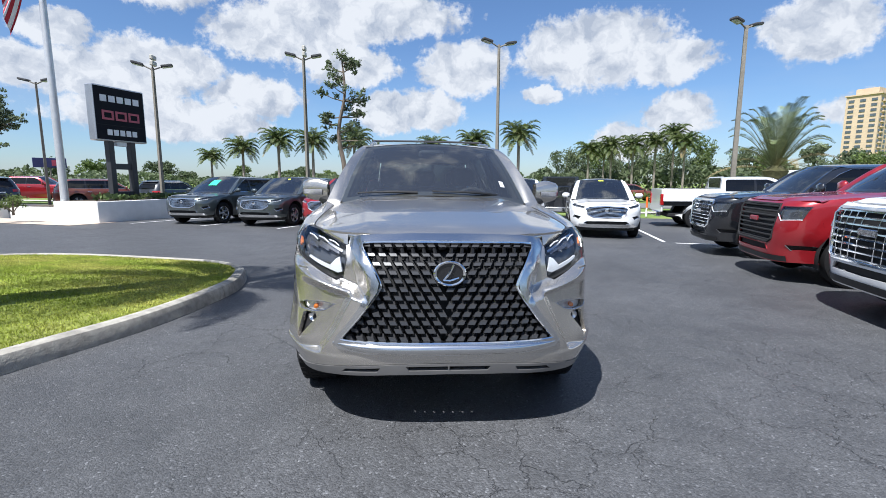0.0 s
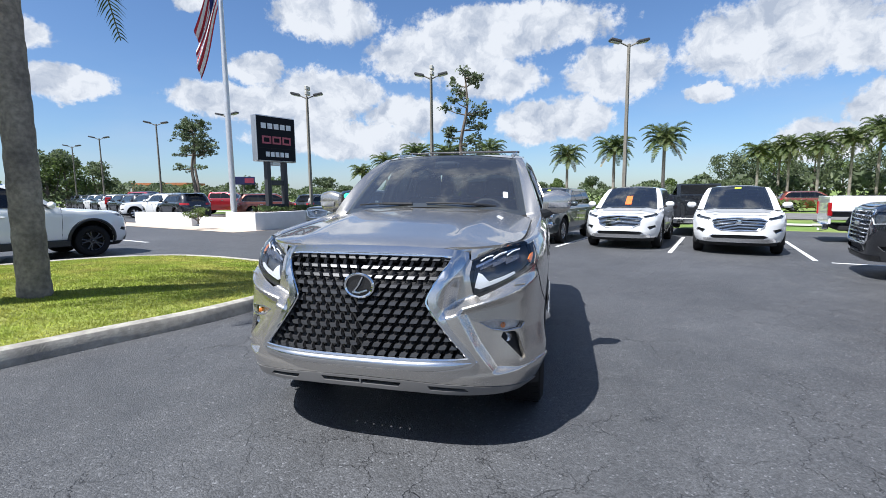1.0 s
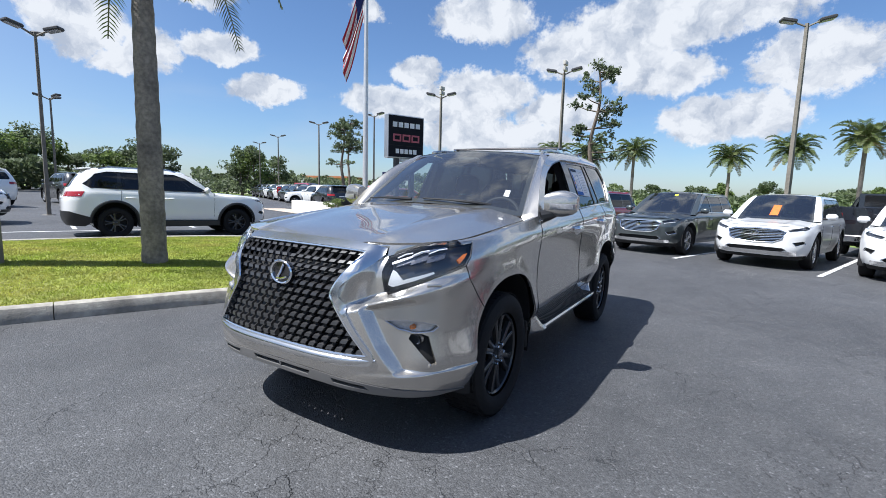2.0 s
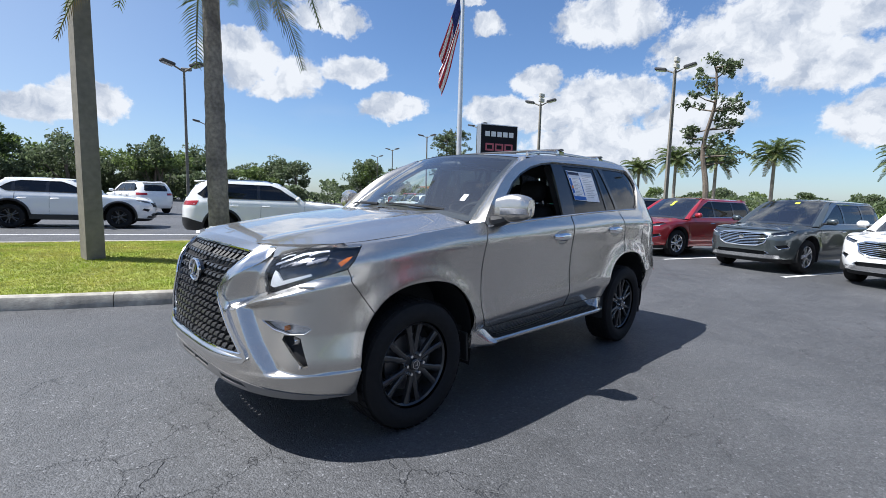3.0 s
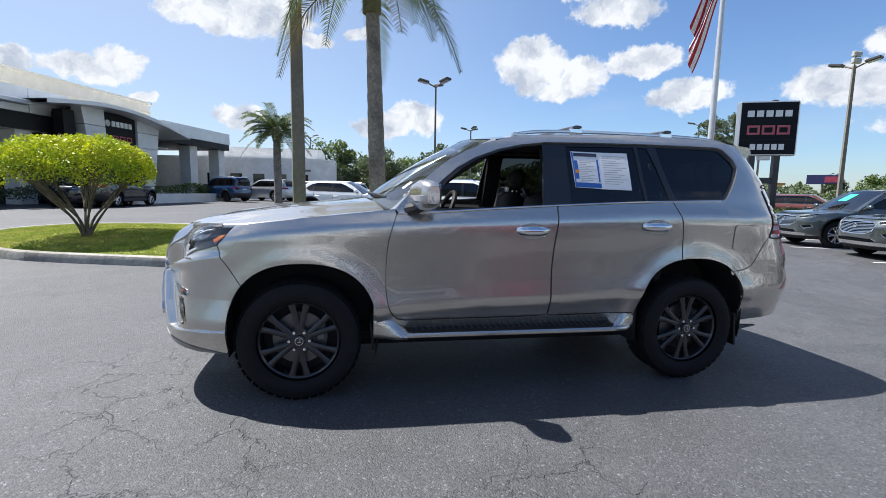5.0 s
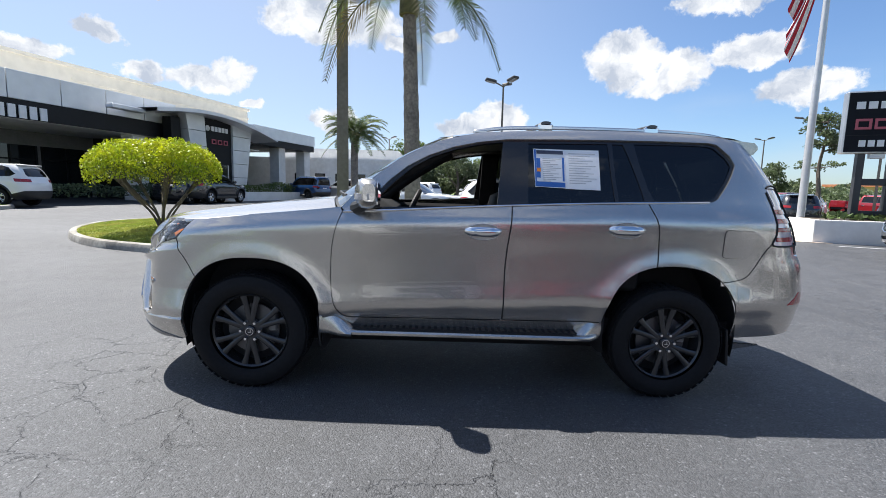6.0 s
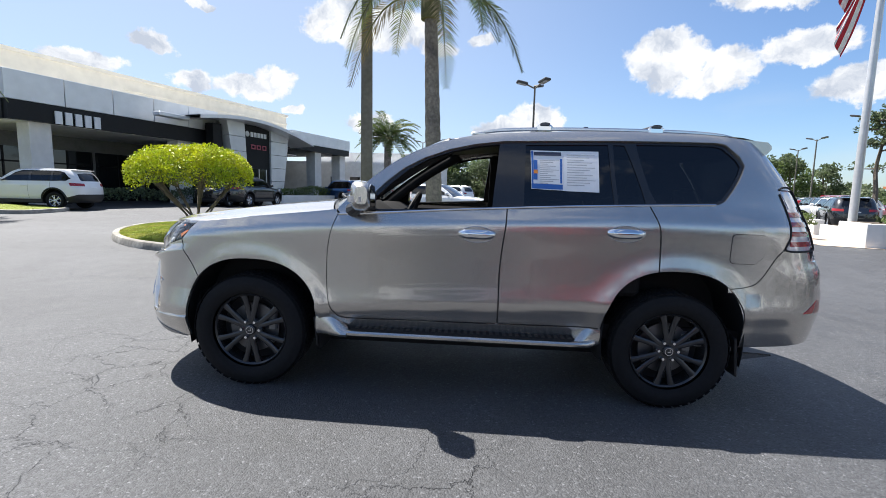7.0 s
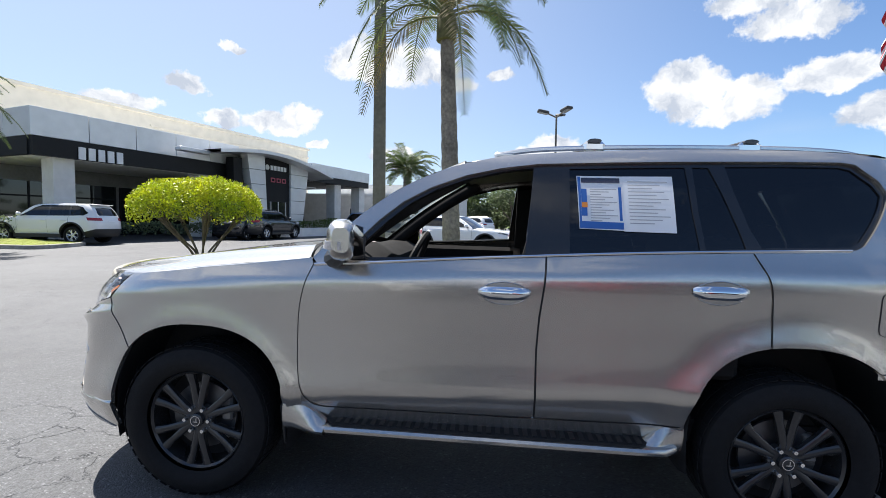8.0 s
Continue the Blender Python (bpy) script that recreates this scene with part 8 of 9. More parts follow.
def frond(rng, azim, length, rise, droop, leaf_len, leaf_n, hang, mat_slot, s_leaf, s_rib, origin, wide=0.035, up=0.35, keep=False):
    """One feather leaf: a bending rib with leaflets on both sides."""
    c, s = math.cos(azim), math.sin(azim)
    pts = []
    if keep:  # steep fronds stay as long as flat ones
        length = length / math.sqrt(1 + (rise * 0.5) ** 2)
    for i in range(9):
        t = i / 8
        out = length * (t - 0.18 * droop * t * t)
        z = rise * math.sin(t * 1.6) * length * 0.5 - droop * length * t**2.2 * 0.75
        pts.append(np.array((c * out, s * out, z)) + origin)
    s_rib.tube([tuple(p) for p in pts], [0.022 * (1 - 0.8 * i / 8) + 0.004 for i in range(9)], 4)
    v, f = [], []
    for i in range(leaf_n):
        t = 0.16 + 0.84 * i / leaf_n
        k = min(7, int(t * 8))
        p = pts[k] + (pts[k + 1] - pts[k]) * (t * 8 - k)
        d = (pts[k + 1] - pts[k]) / np.linalg.norm(pts[k + 1] - pts[k])
        side = np.cross(d, (0, 0, 1.0))
        side /= np.linalg.norm(side) + 1e-9
        ll = leaf_len * math.sin(math.pi * (0.12 + 0.80 * t)) * rng.uniform(0.8, 1.1)
        for sg in (1, -1):
            e = p + side * sg * ll * (1 - hang * 0.75) + d * ll * 0.45 + np.array((0, 0, up * ll * (1 - 2 * hang) + rng.normal(0, 0.05) * ll))
            w = d * wide * 0.5
            n0 = len(v)
            mid = (p + e) / 2 + np.array((0, 0, 0.06 * ll))
            v += [tuple(p - w * 0.6), tuple(p + w * 0.6), tuple(mid + w), tuple(mid - w), tuple(e)]
            f += [(n0, n0 + 1, n0 + 2, n0 + 3), (n0 + 3, n0 + 2, n0 + 4)]
    s_leaf.add(v, f, mat_slot)


def palm(x, y, trunk_h, trunk_r, label, fronds=34, length=2.2, leaf_len=0.45, leaf_n=26, hang=0.1, seed=5, lean=(0, 0), droop=0.75, name="palm_tree", dry=3, base=None, wide=0.05, rise=(-0.1, 1.5), rings=True, mat=None, boot=True, keep=False, lean_power=2.0, taper=0.08):
    rng = np.random.default_rng(seed)
    z0 = (gz(x, y) if base is None else base) - 0.03
    tree = empty(name, pose(x, y, z0), label, "palm tree", group="palm trees")
    steps = max(6, int(trunk_h / 0.14)) if rings else 8
    pts, rad = [], []
    for i in range(steps + 1):
        t = i / steps
        u = t + (0.35 / steps if rings and i % 2 and i < steps else 0.0)
        pts.append((lean[0] * u**lean_power, lean[1] * u**lean_power, trunk_h * u))
        bulge = 0.93 - 0.06 * min(1, t * 14) + 0.05 * math.sin(min(1, t * 1.2) * math.pi) - taper * t
        rad.append(trunk_r * bulge * (1 + (0.055 if i % 2 else 0.0)))
    Shape().tube(pts, rad, 14).make("trunk", TRUNK, tree, "ringed grey palm trunk" if rings else "rough palm trunk", smooth=60)
    top = np.array(pts[-1])
    leaf, rib = Shape(), Shape()
    for k in range(fronds):
        az = 2.399963 * k + rng.uniform(-0.2, 0.2)
        f = (k + 0.5) / fronds
        r = rise[0] + (rise[1] - rise[0]) * (1 - f) ** 0.8
        frond(rng, az, length * rng.uniform(0.85, 1.08), r, droop * (0.45 + 0.75 * f) * rng.uniform(0.8, 1.2), leaf_len, leaf_n, hang, 1 if k >= fronds - dry else 0, leaf, rib, top + np.array((0, 0, 0.15 * (1 - f))), wide, keep=keep)
    if boot:
        Shape().tube([tuple(top + (0, 0, -0.35)), tuple(top + (0, 0, 0.0)), tuple(top + (0, 0, 0.25))], [trunk_r * 0.95, trunk_r * (1.25 - 2.0 * (taper - 0.08)), trunk_r * 0.4], 10).make("crown_shaft", material("frond base", (0.16, 0.15, 0.06), rough=0.8, vary=0.3, scale=14), tree, smooth=60)
    rib.make("frond_ribs", material("frond rib", (0.16, 0.17, 0.06), rough=0.6, vary=0.2), tree, smooth=50)
    leaf.make("fronds", [mat or FROND, DRY_FROND], tree, smooth=0)
    return tree


# the palm on the lawn, with long hanging leaflets
palm(-4.73, 0.86, 4.45, 0.170, "tall grey-trunked palm with drooping feathery fronds on the lawn", fronds=22, length=2.2, leaf_len=0.62, leaf_n=54, hang=0.62, seed=8, lean=(0.27, -0.13), lean_power=1.15, taper=0.24, droop=1.05, dry=2, wide=0.024, rise=(0.3, 1.7), base=gz(-4.73, 0.86) + 0.18)
# palm at the small lawn by the showroom, whose fronds reach into view
palm(-9.6, -15.6, 4.6, 0.2, "palm with arching fronds by the showroom drive", fronds=22, length=2.6, leaf_len=0.55, leaf_n=50, hang=0.5, seed=18, droop=0.9, dry=1, wide=0.035)
# date palm before the showroom's far end
palm(-31.0, -4.6, 4.9, 0.30, "date palm with a full crown beside the drive", fronds=46, length=2.7, leaf_len=0.5, leaf_n=30, hang=0.15, seed=12, droop=0.55, dry=0, wide=0.07, rise=(-0.2, 1.3))
# short broad date palm beyond the trucks
palm(16.4, 16.8, 2.3, 0.42, "broad short-trunked date palm with stiff fronds", fronds=46, length=3.1, leaf_len=0.36, leaf_n=36, hang=0.05, seed=21, droop=0.34, dry=7, wide=0.032, rise=(-0.15, 4.6), keep=True, mat=material("grey-green date frond", (0.16, 0.20, 0.085), rough=0.5, vary=0.25, scale=4, island=0.6))
proto = None
for az_, dist, h, sc in ((-18.8, 52, 5.6, 1.0), (-15.0, 50, 6.4, 1.05), (-11.2, 50, 6.4, 1.05), (-6.4, 52, 6.9, 1.1), (3.0, 50, 6.0, 1.0), (8.2, 49, 6.5, 1.05), (13.4, 47, 7.0, 1.1), (-22, 60, 5.0, 0.9)):
    x, y = -0.2 + dist * math.sin(radians(az_)), -3.2 + dist * math.cos(radians(az_))
    if proto is None:
        proto = palm(x, y, 5.0, 0.15, "slim palm with a round crown along the road", fronds=40, length=2.0, leaf_len=0.5, leaf_n=32, hang=0.15, seed=31, droop=0.6, dry=1, wide=0.055, rise=(-0.4, 1.4), rings=False)
        proto.matrix_basis = pose(x, y, gz(x, y)) @ Matrix.Diagonal((sc, sc, h / 5.6, 1))
    else:
        c = copy_thing(proto, pose(x, y, gz(x, y), 0, 0, az_ * 31))
        c.scale = (sc, sc, h / 5.6)
for k, (az_, dist, h) in enumerate(((21.5, 78, 7.6), (24.0, 80, 8.4), (26.3, 77, 8.2), (28.6, 80, 8.8), (30.4, 84, 10.2), (31.5, 80, 8.6), (23.2, 84, 7.8))):
    x, y = -0.2 + dist * math.sin(radians(az_)), -3.2 + dist * math.cos(radians(az_))
    c = copy_thing(proto, pose(x, y, gz(x, y), 0, 0, k * 53))
    c.scale = (1.25, 1.25, h / 5.6)
pine(-3.4, 20.0, 7.3, "slender pine with tufted branches behind the row", seed=3)
pine(-30.5, 33.0, 8.0, "open-crowned pine across the lot", seed=9, n=34, base_from=0.55, wide=1.5)
pine(-22.0, 23.0, 5.9, "open-crowned pine beside the flagpole planter", seed=14, n=30, base_from=0.5, wide=1.7)
rng = np.random.default_rng(11)
# woods along the horizon: azimuth from, to, distance, height
k = 0
for a0, a1, dist, h, n in ((-73, -63, 70, 6.2, 6), (-97, -73, 64, 6.6, 15), (-60, -40, 100, 4.5, 8), (-56, -50, 76, 7.0, 3), (-38, 16, 96, 4.8, 14), (18, 40, 92, 8.5, 11), (40, 58, 80, 6.5, 6)):
    for i in range(n):
        az_ = a0 + (a1 - a0) * (i + rng.uniform(0.1, 0.9)) / n
        d = dist * rng.uniform(0.92, 1.12)
        x, y = d * math.sin(radians(az_)), d * math.cos(radians(az_))
        leafy_tree(x, y, h * rng.uniform(0.75, 1.2), h * rng.uniform(0.42, 0.62), "round-crowned dark green tree on the horizon", n=2400, size=0.22, mat=LEAF if k % 3 else LEAF_LIGHT, trunk_r=0.2, seed=100 + k, crown_from=0.25)
        k += 1


def hedge_belt(name, label, path, h, wide, n, size, mat, seed, base=0.0, kind="stuff"):
    """A long uneven belt of leaves."""
    rng = np.random.default_rng(seed)
    v, f = [], []
    P = [np.array(p, float) for p in path]
    lens = [np.linalg.norm(b - a) for a, b in zip(P, P[1:])]
    ts = rng.uniform(0, sum(lens), n)
    for t in ts:
        i = 0
        while t > lens[i]:
            t -= lens[i]
            i += 1
        d = (P[i + 1] - P[i]) / lens[i]
        p = P[i] + d * t
        hh = h * (0.62 + 0.38 * noise.noise(Vector((p[0] * 0.11, p[1] * 0.11, seed))) + 0.25 * noise.noise(Vector((p[0] * 0.4, p[1] * 0.4, seed))))
        w = rng.uniform(-1, 1) * wide / 2
        q = (p[0] - d[1] * w, p[1] + d[0] * w, gz(p[0], p[1]) + base + max(0.05, hh) * math.sqrt(rng.uniform(0.0, 1.0)))
        a = rng.normal(0, 1, 3)
        a /= np.linalg.norm(a)
        b = np.cross(a, rng.normal(0, 1, 3))
        b /= np.linalg.norm(b)
        s = size * rng.uniform(0.6, 1.3)
        m = len(v)
        q = np.array(q)
        v += [tuple(q - a * s), tuple(q + b * s * 0.55), tuple(q + a * s), tuple(q - b * s * 0.55)]
        f.append((m, m + 1, m + 2, m + 3))
    ob = Shape().add(v, f).make(name, mat, smooth=0)
    return tagged(ob, label, "trees" if kind == "stuff" else "hedge", kind=kind)


def ring(dist, a0, a1, step=6):
    return [(dist * math.sin(radians(a)), dist * math.cos(radians(a))) for a in range(a0, a1 + 1, step)]


hedge_belt("far_woods", "low green scrub along the north horizon", ring(85, -60, 24), 5.0, 12, 15000, 0.32, LEAF, 5)
hedge_belt("far_woods", "dense green trees beyond the road", ring(88, 16, 70), 6.0, 14, 7000, 0.5, LEAF, 6)
hedge_belt("far_woods", "low trees along the west horizon", ring(95, -130, -60), 5.0, 12, 6000, 0.5, LEAF, 7)
hedge_belt("far_woods", "low scrub between the far lot and the woods", ring(72, -80, -38), 3.0, 6, 6000, 0.25, LEAF, 10)
hedge_belt("far_woods", "dense olive undergrowth below the western trees", ring(66, -98, -60), 4.4, 7, 14000, 0.30, LEAF, 12)
hedge_belt("far_woods", "trees behind the lot", ring(70, 72, 232), 7.0, 12, 7000, 0.6, LEAF, 8)
hedge_belt("far_woods", "clipped hedge along the road", [lot(u, 47)[:2] for u in range(-80, 31, 10)], 1.6, 1.6, 5000, 0.22, LEAF_LIGHT, 9)


def bush_tree():
    """The clipped yellow-green shrub with bare stems."""
    x, y = -6.45, -4.75
    rng = np.random.default_rng(2)
    tree = empty("shrub", pose(x, y, gz(x, y) + 0.24), "clipped yellow-green shrub with bare branching stems on the lawn", "shrub")
    for k in range(7):
        stems = Shape()
        a = 2 * math.pi * k / 7 + rng.uniform(-0.3, 0.3)
        r1, r2 = rng.uniform(0.15, 0.3), rng.uniform(0.55, 0.95)
        p1, p2 = (r1 * math.cos(a), r1 * math.sin(a), 0.35), (r2 * math.cos(a), r2 * math.sin(a), rng.uniform(0.80, 1.0))
        stems.tube(smooth_curve([(0.05 * math.cos(a), 0.05 * math.sin(a), 0), p1, p2], 4), [0.036, 0.032, 0.029, 0.026, 0.023, 0.02, 0.018, 0.015, 0.012], 6)
        for _ in range(11):
            b = a + rng.uniform(-0.8, 0.8)
            e = (p2[0] + 0.35 * math.cos(b) * rng.uniform(0.3, 1), p2[1] + 0.35 * math.sin(b) * rng.uniform(0.3, 1), rng.uniform(1.1, 1.4))
            stems.tube([p1 if rng.random() < 0.3 else p2, ((p2[0] + e[0]) / 2, (p2[1] + e[1]) / 2, (p2[2] + e[2]) / 2 - 0.03), e], [0.016, 0.012, 0.006], 5)
        stems.make("stem", BARK, tree, smooth=50)
    v, f, v2, f2 = [], [], [], []
    for _ in range(22000):
        a, rr = rng.uniform(0, 2 * math.pi), math.sqrt(rng.uniform(0, 1)) * 1.28
        wob = 1 + 0.13 * noise.noise(Vector((math.cos(a) * 1.6, math.sin(a) * 1.6, 3)))
        edge = 1 - (rr / 1.32) ** 4
        top = 1.24 + 0.66 * edge + 0.22 * noise.noise(Vector((rr * math.cos(a) * 2.2, rr * math.sin(a) * 2.2, 1)))
        bottom = 1.0 + 0.05 * (rr / 1.28) + 0.26 * noise.noise(Vector((rr * math.cos(a) * 3, rr * math.sin(a) * 3, 5)))
        t = rng.uniform(0, 1) ** 0.55
        q = np.array((rr * wob * math.cos(a), rr * wob * math.sin(a), bottom + (top - bottom) * t))
        n = rng.normal(0, 1, 3)
        n /= np.linalg.norm(n)
        b = np.cross(n, rng.normal(0, 1, 3))
        b /= np.linalg.norm(b)
        s = 0.031 * rng.uniform(0.7, 1.3)
        # low inside the crown, shade is put into the leaves as a darker green
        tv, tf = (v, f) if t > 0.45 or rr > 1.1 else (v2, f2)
        m = len(tv)
        tv += [tuple(q - n * s), tuple(q + b * s * 0.5), tuple(q + n * s), tuple(q - b * s * 0.5)]
        tf.append((m, m + 1, m + 2, m + 3))
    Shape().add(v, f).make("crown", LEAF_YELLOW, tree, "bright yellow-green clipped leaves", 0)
    Shape().add(v2, f2).make("shaded_inner_leaves", LEAF_LIGHT, tree, "greener inner leaves, darkened for the shade inside the crown", 0)


bush_tree()
hb = Vector((-16.4, 14.6))
leafy_tree(-13.9, 13.9, 0.75, 0.55, "small conical shrub in the white planter", n=900, size=0.045, mat=LEAF_LIGHT, trunk_r=0.04, seed=77, crown_from=0.15, base=gz(-13.9, 13.9) + 0.3)
hedge_belt("planter_plants", "spiky agave plants in the planter", [lot(15.2, 10.4)[:2], lot(15.3, 14.2)[:2]], 0.35, 0.8, 260, 0.13, FROND, 31, base=0.78)

# ---- the showroom ----
def make_showroom():
    m = pose(0, 0, 0.25, 0, 0, math.degrees(math.atan2(LU.y, LU.x)))   # local x runs along the front, y towards the back

    # local frame: x = u, y = -v
    b = empty("showroom", m, "showroom with a silver-panelled canopy, black fascia and beige upper storey", "building")
    silver = material("silver cladding", (0.72, 0.73, 0.74), rough=0.35, metal=0.3, vary=0.04, scale=2)
    dark = material("black fascia", (0.012, 0.013, 0.015), rough=0.45, spec=0.2, vary=0.08)
    beige = material("beige render", (0.88, 0.81, 0.68), rough=0.9, vary=0.05, scale=1.5)
    white = WHITE_WALL
    glassm = material("shop window", (0.012, 0.016, 0.02), rough=0.05, coat=0.5, vary=0.2, scale=0.6)
    Y = lambda v: -v
    def box(name, u0, u1, v0, v1, z0, z1, mat, label="", bevel=0.0):
        return Shape().box(((u0 + u1) / 2, (Y(v0) + Y(v1)) / 2, (z0 + z1) / 2), (abs(u1 - u0), abs(v1 - v0), z1 - z0), bevel=bevel).make(name, mat, b, label, 0)
    box("upper_storey", 0.0, 37.0, -30, -55, -0.5, 8.5, beige, "beige rendered upper storey")
    box("parapet", 0.0, 37.2, -29.9, -30.2, 8.5, 8.72, beige)
    box("parapet_band", 20.0, 37.1, -29.95, -30.2, 7.7, 7.85, beige)
    # canopy
    box("canopy_roof", 9.0, 28.0, -21.8, -30, 4.3, 5.7, white)
    for k in range(5):
        box("cladding_panel", 8.95 + 2.2 * k + 0.02, 8.95 + 2.2 * (k + 1) - 0.02, -21.5, -21.7, 4.62, 5.85, silver, bevel=0.012)
    for k in range(4):
        box("cladding_panel", 8.86, 9.0, -21.5 - 2.1 * k, -23.56 - 2.1 * k, 4.62, 5.85, silver, bevel=0.012)
    box("fascia", 8.90, 19.6, -21.45, -21.75, 3.80, 4.60, dark, "black fascia with pale lettering blocks")
    box("fascia", 8.84, 9.02, -21.75, -30, 3.80, 4.60, dark)
    box("soffit", 9.0, 28.0, -21.8, -30, 3.78, 3.84, white)
    lw = material("sign white", (0.78, 0.78, 0.78), rough=0.5, vary=0.04)
    f = empty_part("fascia_lettering", b)
    f.location = (11.6, 21.42, 4.08)
    letter_blocks(f, 5, 2.10, 0.56, lw, lambda x, y, h: (x, -h, y), thick=0.06, gap=0.32)
    for u in (9.85, 17.3):
        box("column", u, u + 0.88, -21.9, -22.8, -0.3, 3.8, white, bevel=0.02)
    # shop front under the canopy
    box("front_wall", 2.0, 20.5, -27.0, -27.4, -0.3, 3.8, material("grey shopfront", (0.20, 0.20, 0.20), rough=0.7, vary=0.1))
    for k, u in enumerate((4.0, 7.0, 10.0, 13.0, 15.9)):
        box("shop_window", u, u + 2.6, -26.95, -27.1, 0.1, 3.0, glassm, "dark reflecting shop window")
        for du in (0, 1.3, 2.6):
            box("window_post", u + du - 0.04, u + du + 0.04, -26.9, -27.0, 0.1, 3.0, dark)
        box("window_rail", u, u + 2.6, -26.9, -27.0, 2.2, 2.28, dark)
    # entrance
    box("entrance_block", 18.9, 25.6, -21.0, -27.0, -0.3, 4.9, dark)
    def slab(name, pts, v0, v1, mat, label=""):
        return Shape().prism([(u, z) for u, z in pts], Y(v0), Y(v1), place=lambda a, c, h: (a, h, c)).make(name, mat, b, label, 0)
    slab("entrance_panel", [(18.7, -0.2), (19.6, -0.2), (19.3, 5.0), (18.65, 5.0)], -20.6, -21.2, dark)
    for (x0, x1), (t0, t1) in (((20.3, 21.2), (19.45, 20.9)), ((23.3, 24.4), (23.35, 25.3))):
        for k in range(6):
            za, zb = -0.2 + k * 0.92, -0.2 + (k + 1) * 0.92 - 0.03
            fa, fb = k / 6, (k + 1) / 6
            slab("cladding_panel", [(x0 + (t0 - x0) * fa, za), (x1 + (t1 - x1) * fa, za), (x1 + (t1 - x1) * fb, zb), (x0 + (t0 - x0) * fb, zb)], -20.3, -20.9, silver)
    slab("entrance_sign", [(21.1, -0.2), (23.3, -0.2), (23.4, 5.25), (20.85, 5.25)], -20.45, -20.85, dark, "black entrance panel with lettering blocks")
    slab("entrance_door", [(21.5, 0.0), (22.9, 0.0), (22.9, 2.4), (21.5, 2.4)], -20.40, -20.5, glassm, "dark glass entrance door")
    for du in (21.5, 22.2, 22.9):
        box("door_post", du - 0.03, du + 0.03, -20.36, -20.45, 0, 2.4, ALU)
    red = material("sign red", (0.45, 0.10, 0.13), rough=0.5, vary=0.06)
    for z, n, mat in ((4.65, 5, lw), (3.85, 3, red)):
        g = empty_part("entrance_lettering", b)
        g.location = (22.25, 20.42, z)
        letter_blocks(g, n, 1.55, 0.30, mat, lambda x, y, h: (x, -h, y), thick=0.05)
    Shape().lathe([(0.001, -0.04), (0.17, -0.03), (0.19, 0.0)], (21.25, 20.42, 4.65), "y", 20).make("round_badge", ALU, b, smooth=40)
    top = smooth_curve([(16.6, 5.12), (18.5, 5.38), (20.2, 5.50), (22.2, 5.44), (24.4, 5.10), (26.9, 4.42)], 5)
    rows = [[(u, Y(-19.3), z - 0.20 + 0.14 * max(0, (u - 24) / 3)), (u, Y(-19.3), z), (u, Y(-23.0), z), (u, Y(-23.0), z - 0.2)] for u, z in top]
    Shape().grid(rows, closed=True).make("entrance_roof", silver, b, "curved silver entrance roof", 40)
    Shape().box((15.9, 20.6, 4.95), (1.9, 0.5, 0.22), bevel=0.03).make("canopy_light", silver, b, smooth=0)
    # drive-through wing
    box("wing_fascia", 25.0, 35.3, -21.45, -30, 4.30, 4.78, dark)
    box("wing_cladding", 27.0, 35.35, -21.4, -30, 4.80, 5.70, silver)
    for u in (30.6, 34.4):
        box("column", u, u + 0.9, -21.9, -22.8, -0.3, 4.3, white)
    # hedge wall
    white_box(19.0, 31.0, -18.6, -18.9, 0.45, "garden_wall", "low white wall before the showroom hedge", "wall", cap=False)
    hedge_belt("hedge", "clipped green hedge along the showroom front", [lot(19.0, -19.4)[:2], lot(31.0, -19.4)[:2]], 1.15, 1.0, 3500, 0.07, LEAF_LIGHT, 41, base=0.25, kind="structure")
    hedge_belt("hedge", "dark clipped hedge under the canopy", [lot(7.0, -20.9)[:2], lot(18.5, -20.9)[:2]], 1.2, 1.1, 3500, 0.07, LEAF, 42, base=0.2, kind="structure")


make_showroom()


def make_annex():
    """The low white building beyond the drive."""
    b = empty("annex", pose(-43.0, -8.0, gz(-43, -8)), "low white rendered building with small dark windows", "building")
    out = [(0.0, -14.0), (0.0, 5.2)] + arc(-1.2, 5.4, 1.2, 1.6, 0, 90, 6)[1:] + [(-8.0, 7.0), (-8.0, -14.0)]
    Shape().prism(out, -0.3, 3.6).make("wall", WHITE_WALL, b, smooth=30)
    Shape().prism([(x * 1.01 + 0.06, y * 1.01) for x, y in out], 3.6, 3.85).make("parapet", WHITE_WALL, b, smooth=30)
    Shape().prism([(x - 1.5, y * 0.6 + 1.5) for x, y in out], 3.85, 4.9).make("upper_wall", WHITE_WALL, b, smooth=30)
    for k in range(6):
        Shape().box((0.0, 4.0 - k * 2.0, 1.5), (0.10, 1.0, 1.7)).make("window", GLOSS_BLACK, b, "dark window", 0)
    Shape().box((0.03, 4.5, 2.75), (0.1, 0.5, 0.18)).make("wall_lamp", BRONZE, b, smooth=0)


make_annex()


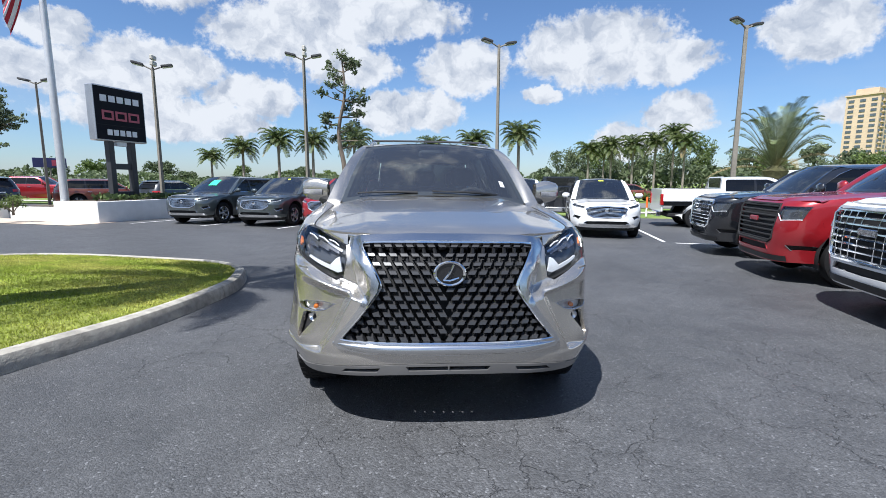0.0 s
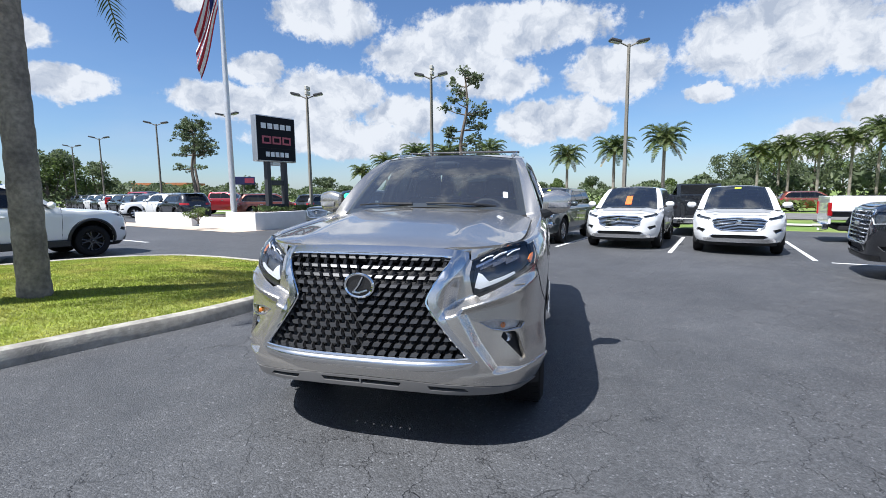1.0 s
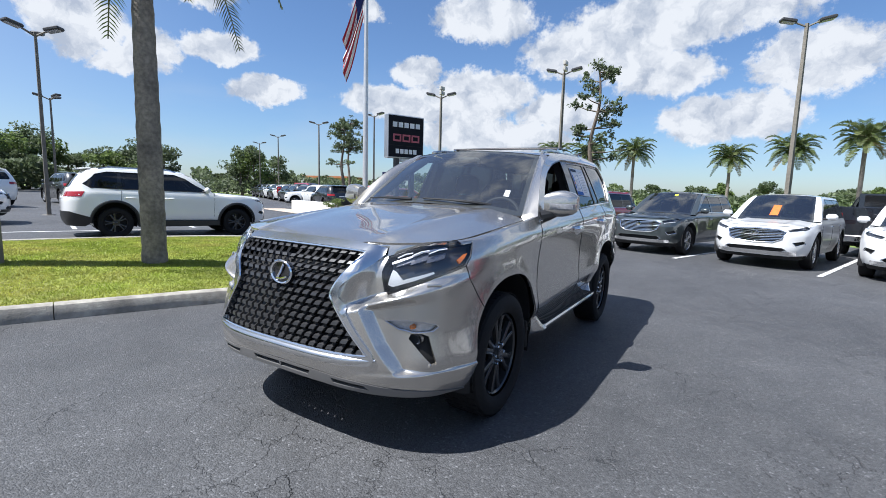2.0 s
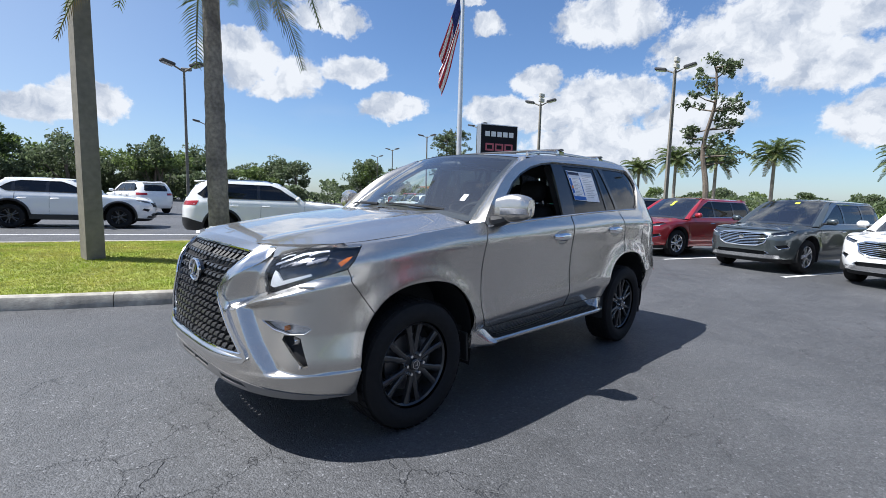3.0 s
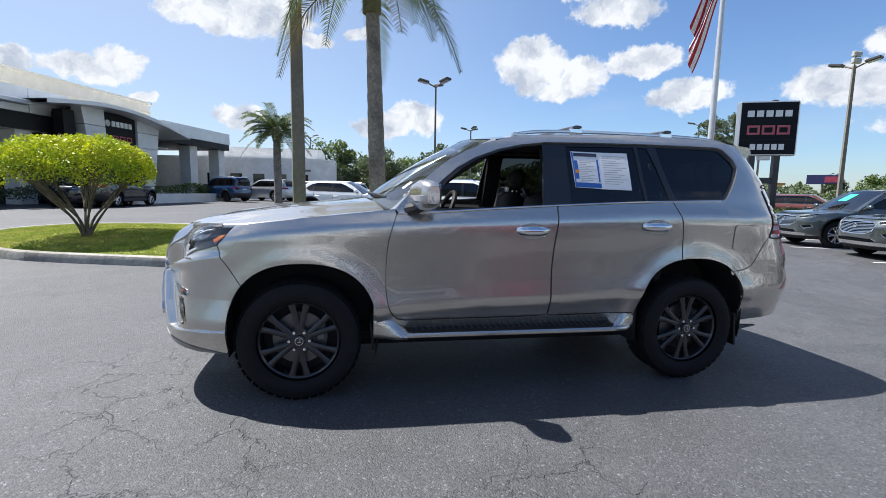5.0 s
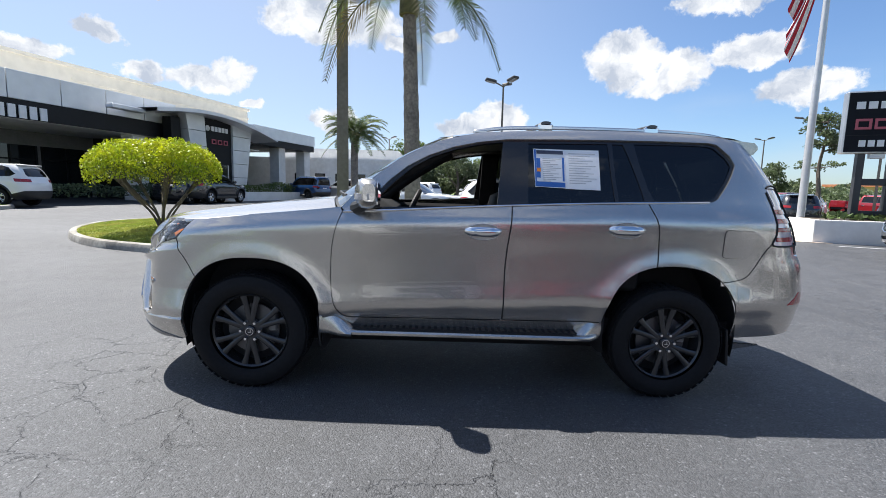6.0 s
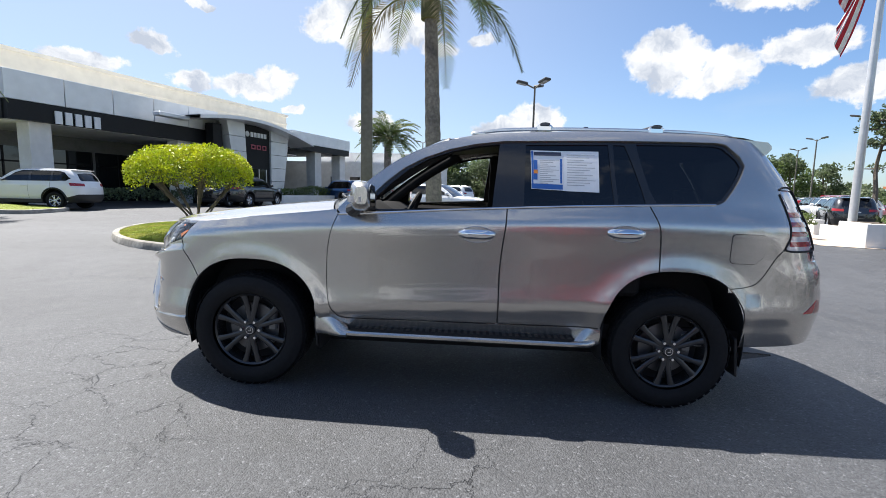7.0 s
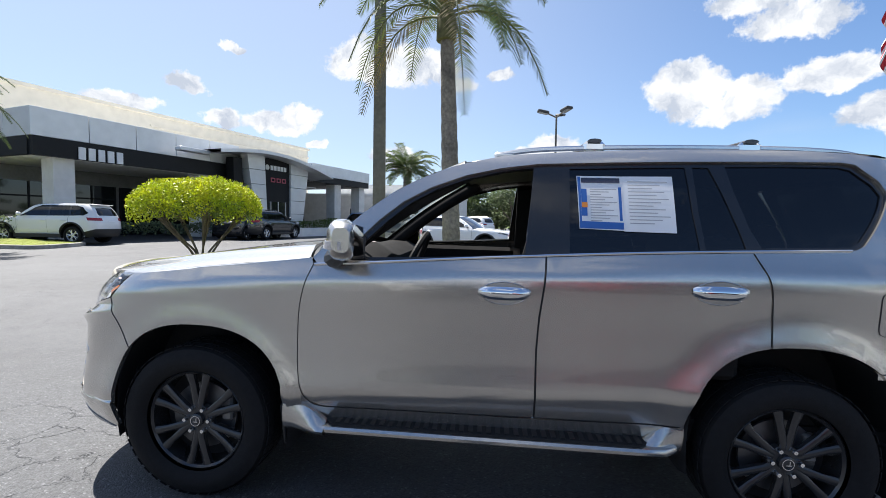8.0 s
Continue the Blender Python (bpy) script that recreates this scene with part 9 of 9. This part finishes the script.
def make_tower():
    d = Vector((0.7216, 0.6923)).normalized()
    p = Vector((-0.2, -3.2)) + d * 430
    t = empty("tower_block", pose(p.x, p.y, -1, 0, 0, 25), "tall beige apartment tower with balconies, far off", "building")
    mat = material("tower render", (0.56, 0.43, 0.30), rough=0.9, vary=0.06, scale=0.2)
    Shape().box((0, 0, 30), (26, 18, 60)).make("wall", mat, t, smooth=0)
    Shape().box((0, 0, 62), (16, 12, 6)).make("roof_block", mat, t, smooth=0)
    Shape().box((0, 0, 60.4), (27.5, 19.5, 0.8)).make("cornice", mat, t, smooth=0)
    shade = material("tower window", (0.10, 0.12, 0.14), rough=0.2, vary=0.2, scale=0.3)
    for fl in range(17):
        for c in range(5):
            Shape().box((-10.4 + 5.2 * c, -9.05, 4 + 3.3 * fl), (2.6, 0.4, 1.7)).make("window", shade, t, smooth=0)
        for c in range(3):
            Shape().box((-13.05, -6 + 6 * c, 4 + 3.3 * fl), (0.4, 3.0, 1.7)).make("window", shade, t, smooth=0)
        Shape().box((-7.8, -9.6, 3.0 + 3.3 * fl), (4.5, 1.4, 0.9)).make("balcony", mat, t, smooth=0)


make_tower()

# ---- cars farther off ----
def far_car(src, x, y, turn, label):
    return tagged(copy_thing(src, pose(x, y, gz(x, y), 0, 0, turn)), label, group="far parked cars")


far_red = make_vehicle("suv", "red car parked beyond the planters", "car", pose(-17.9, 28.4, gz(-17.9, 28.4), 0, 0, 130), BROWN_P, step=0.14)
far_grey = make_vehicle("suv", "dark grey car in the far row", "car", pose(-14.6, 28.7, gz(-14.6, 28.7), 0, 0, 165), car_paint("charcoal paint", (0.028, 0.031, 0.036), metal=0.3, rough=0.3), **dict(TERRAIN, step=0.14, clad=None, alloy=BRIGHT_ALLOY))
far_white = make_vehicle("suv", "white car in the far row", "car", pose(-27, 23.2, gz(-27, 23.2), 0, 0, -50), WHITE_P, **dict(TERRAIN, step=0.14, clad=None, alloy=BRIGHT_ALLOY))
red_truck = make_vehicle("pickup_truck", "red pick-up truck beyond the planters", "pickup truck", pose(-25.0, 32.5, gz(-25, 32.5), 0, 0, 100), RED_P, **dict(FAR, step=0.16))
far_car(red_truck, -31.0, 30.0, 95, "red pick-up truck beyond the planters")
for i in range(11):
    x, y = -22.5 - 3.0 * i, 21.8 + 1.75 * i
    src = (far_black, far_white, far_grey, far_grey, far_black, far_white)[i % 6]
    far_car(src, x, y, -118 + (i % 3), ("black", "white", "dark grey", "dark grey", "black", "white")[i % 6] + " car in the long far row")
make_vehicle("suv", "blue off-road car by the showroom", "car", pose(-34.6, -10.0, gz(-34.6, -10.0), 0, 0, -38), BLUE_P, **dict(TERRAIN, step=0.14, roof=1.8, rear_cut=0.15, hw=0.9))
make_vehicle("suv", "silver suv parked by the low white building", "car", pose(-37.2, -7.4, gz(-37.2, -7.4), 0, 0, -35), SILVER_P, step=0.14)
far_car(far_grey, -38.8, -4.9, -35, "dark grey car by the low white building")
far_car(far_white, -39.0, -1.2, -38, "white car by the low white building")
far_car(far_black, -24.5, -11.2, -100, "black off-road car before the showroom hedge")
far_car(far_red, 24.5, 43.0, 78, "red car driving along the road")
far_car(far_white, -28.0, 4.0, -80, "white car beyond the drive")
far_car(far_grey, -30.0, 9.0, -95, "dark grey car beyond the drive")
far_car(far_white, -33.0, 13.0, -95, "white car beyond the drive")

# ---- small things beyond the row ----
marker = empty("marker_post", pose(*lot(-5.6, 22.6)), "orange and white marker post in the verge", "post")
Shape().tube([(0, 0, 0), (0, 0, 0.45)], 0.045, 8).make("post_foot", PAPER, marker)
Shape().tube([(0, 0, 0.45), (0, 0, 1.0)], 0.05, 8).make("post_top", ORANGE_TAG, marker)
cab = empty("utility_box", pose(*lot(-8.2, 25.0), 0, 0, 20), "pale grey metal utility cabinet on the verge", "cabinet")
Shape().box((0, 0, 0.5), (0.9, 0.5, 1.0), bevel=0.02).make("cabinet_body", CONCRETE, cab, smooth=0)
Shape().box((0, 0, 1.03), (0.96, 0.56, 0.06), bevel=0.02).make("cabinet_lid", CONCRETE, cab, smooth=0)
for u, v, w, h, lab in ((-45, 78, 26, 3.3, "long low white shop roof beyond the road"), (112, 60, 12, 4.4, "orange-roofed building beyond the lot")):
    hb_ = empty("shop_building", pose(*lot(u, v), 0, 0, 17), lab, "building")
    Shape().box((0, 0, h / 2), (w, 9, h)).make("wall", CONCRETE if h < 4.3 else material("sand render", (0.55, 0.38, 0.22), rough=0.9), hb_, smooth=0)
    Shape().box((0, 0, h + 0.2), (w + 0.8, 9.8, 0.5)).make("roof", WHITE_WALL if h < 4.3 else material("clay roof", (0.45, 0.17, 0.08), rough=0.9), hb_, smooth=0)
    for k in range(int(w / 3)):
        Shape().box((-w / 2 + 1.5 + 3 * k, -4.52, 1.4), (1.8, 0.1, 1.6)).make("window", GLOSS_BLACK, hb_, smooth=0)
board = empty("billboard", pose(-49.4, 65.2, 1.0, 0, 0, 40), "dark roadside billboard with plain coloured panels", "billboard")
Shape().box((0, 0, 2.9), (3.6, 0.3, 1.3), bevel=0.02).make("panel", material("billboard navy", (0.03, 0.03, 0.12), rough=0.4, vary=0.1), board, smooth=0)
Shape().box((0.9, -0.17, 2.9), (1.4, 0.02, 0.8)).make("colour_patch", material("billboard red", (0.40, 0.05, 0.10), rough=0.5, vary=0.1), board, smooth=0)
Shape().tube([(0, 0, -1.6), (0, 0, 2.4)], 0.12, 8).make("mast", BRONZE, board)
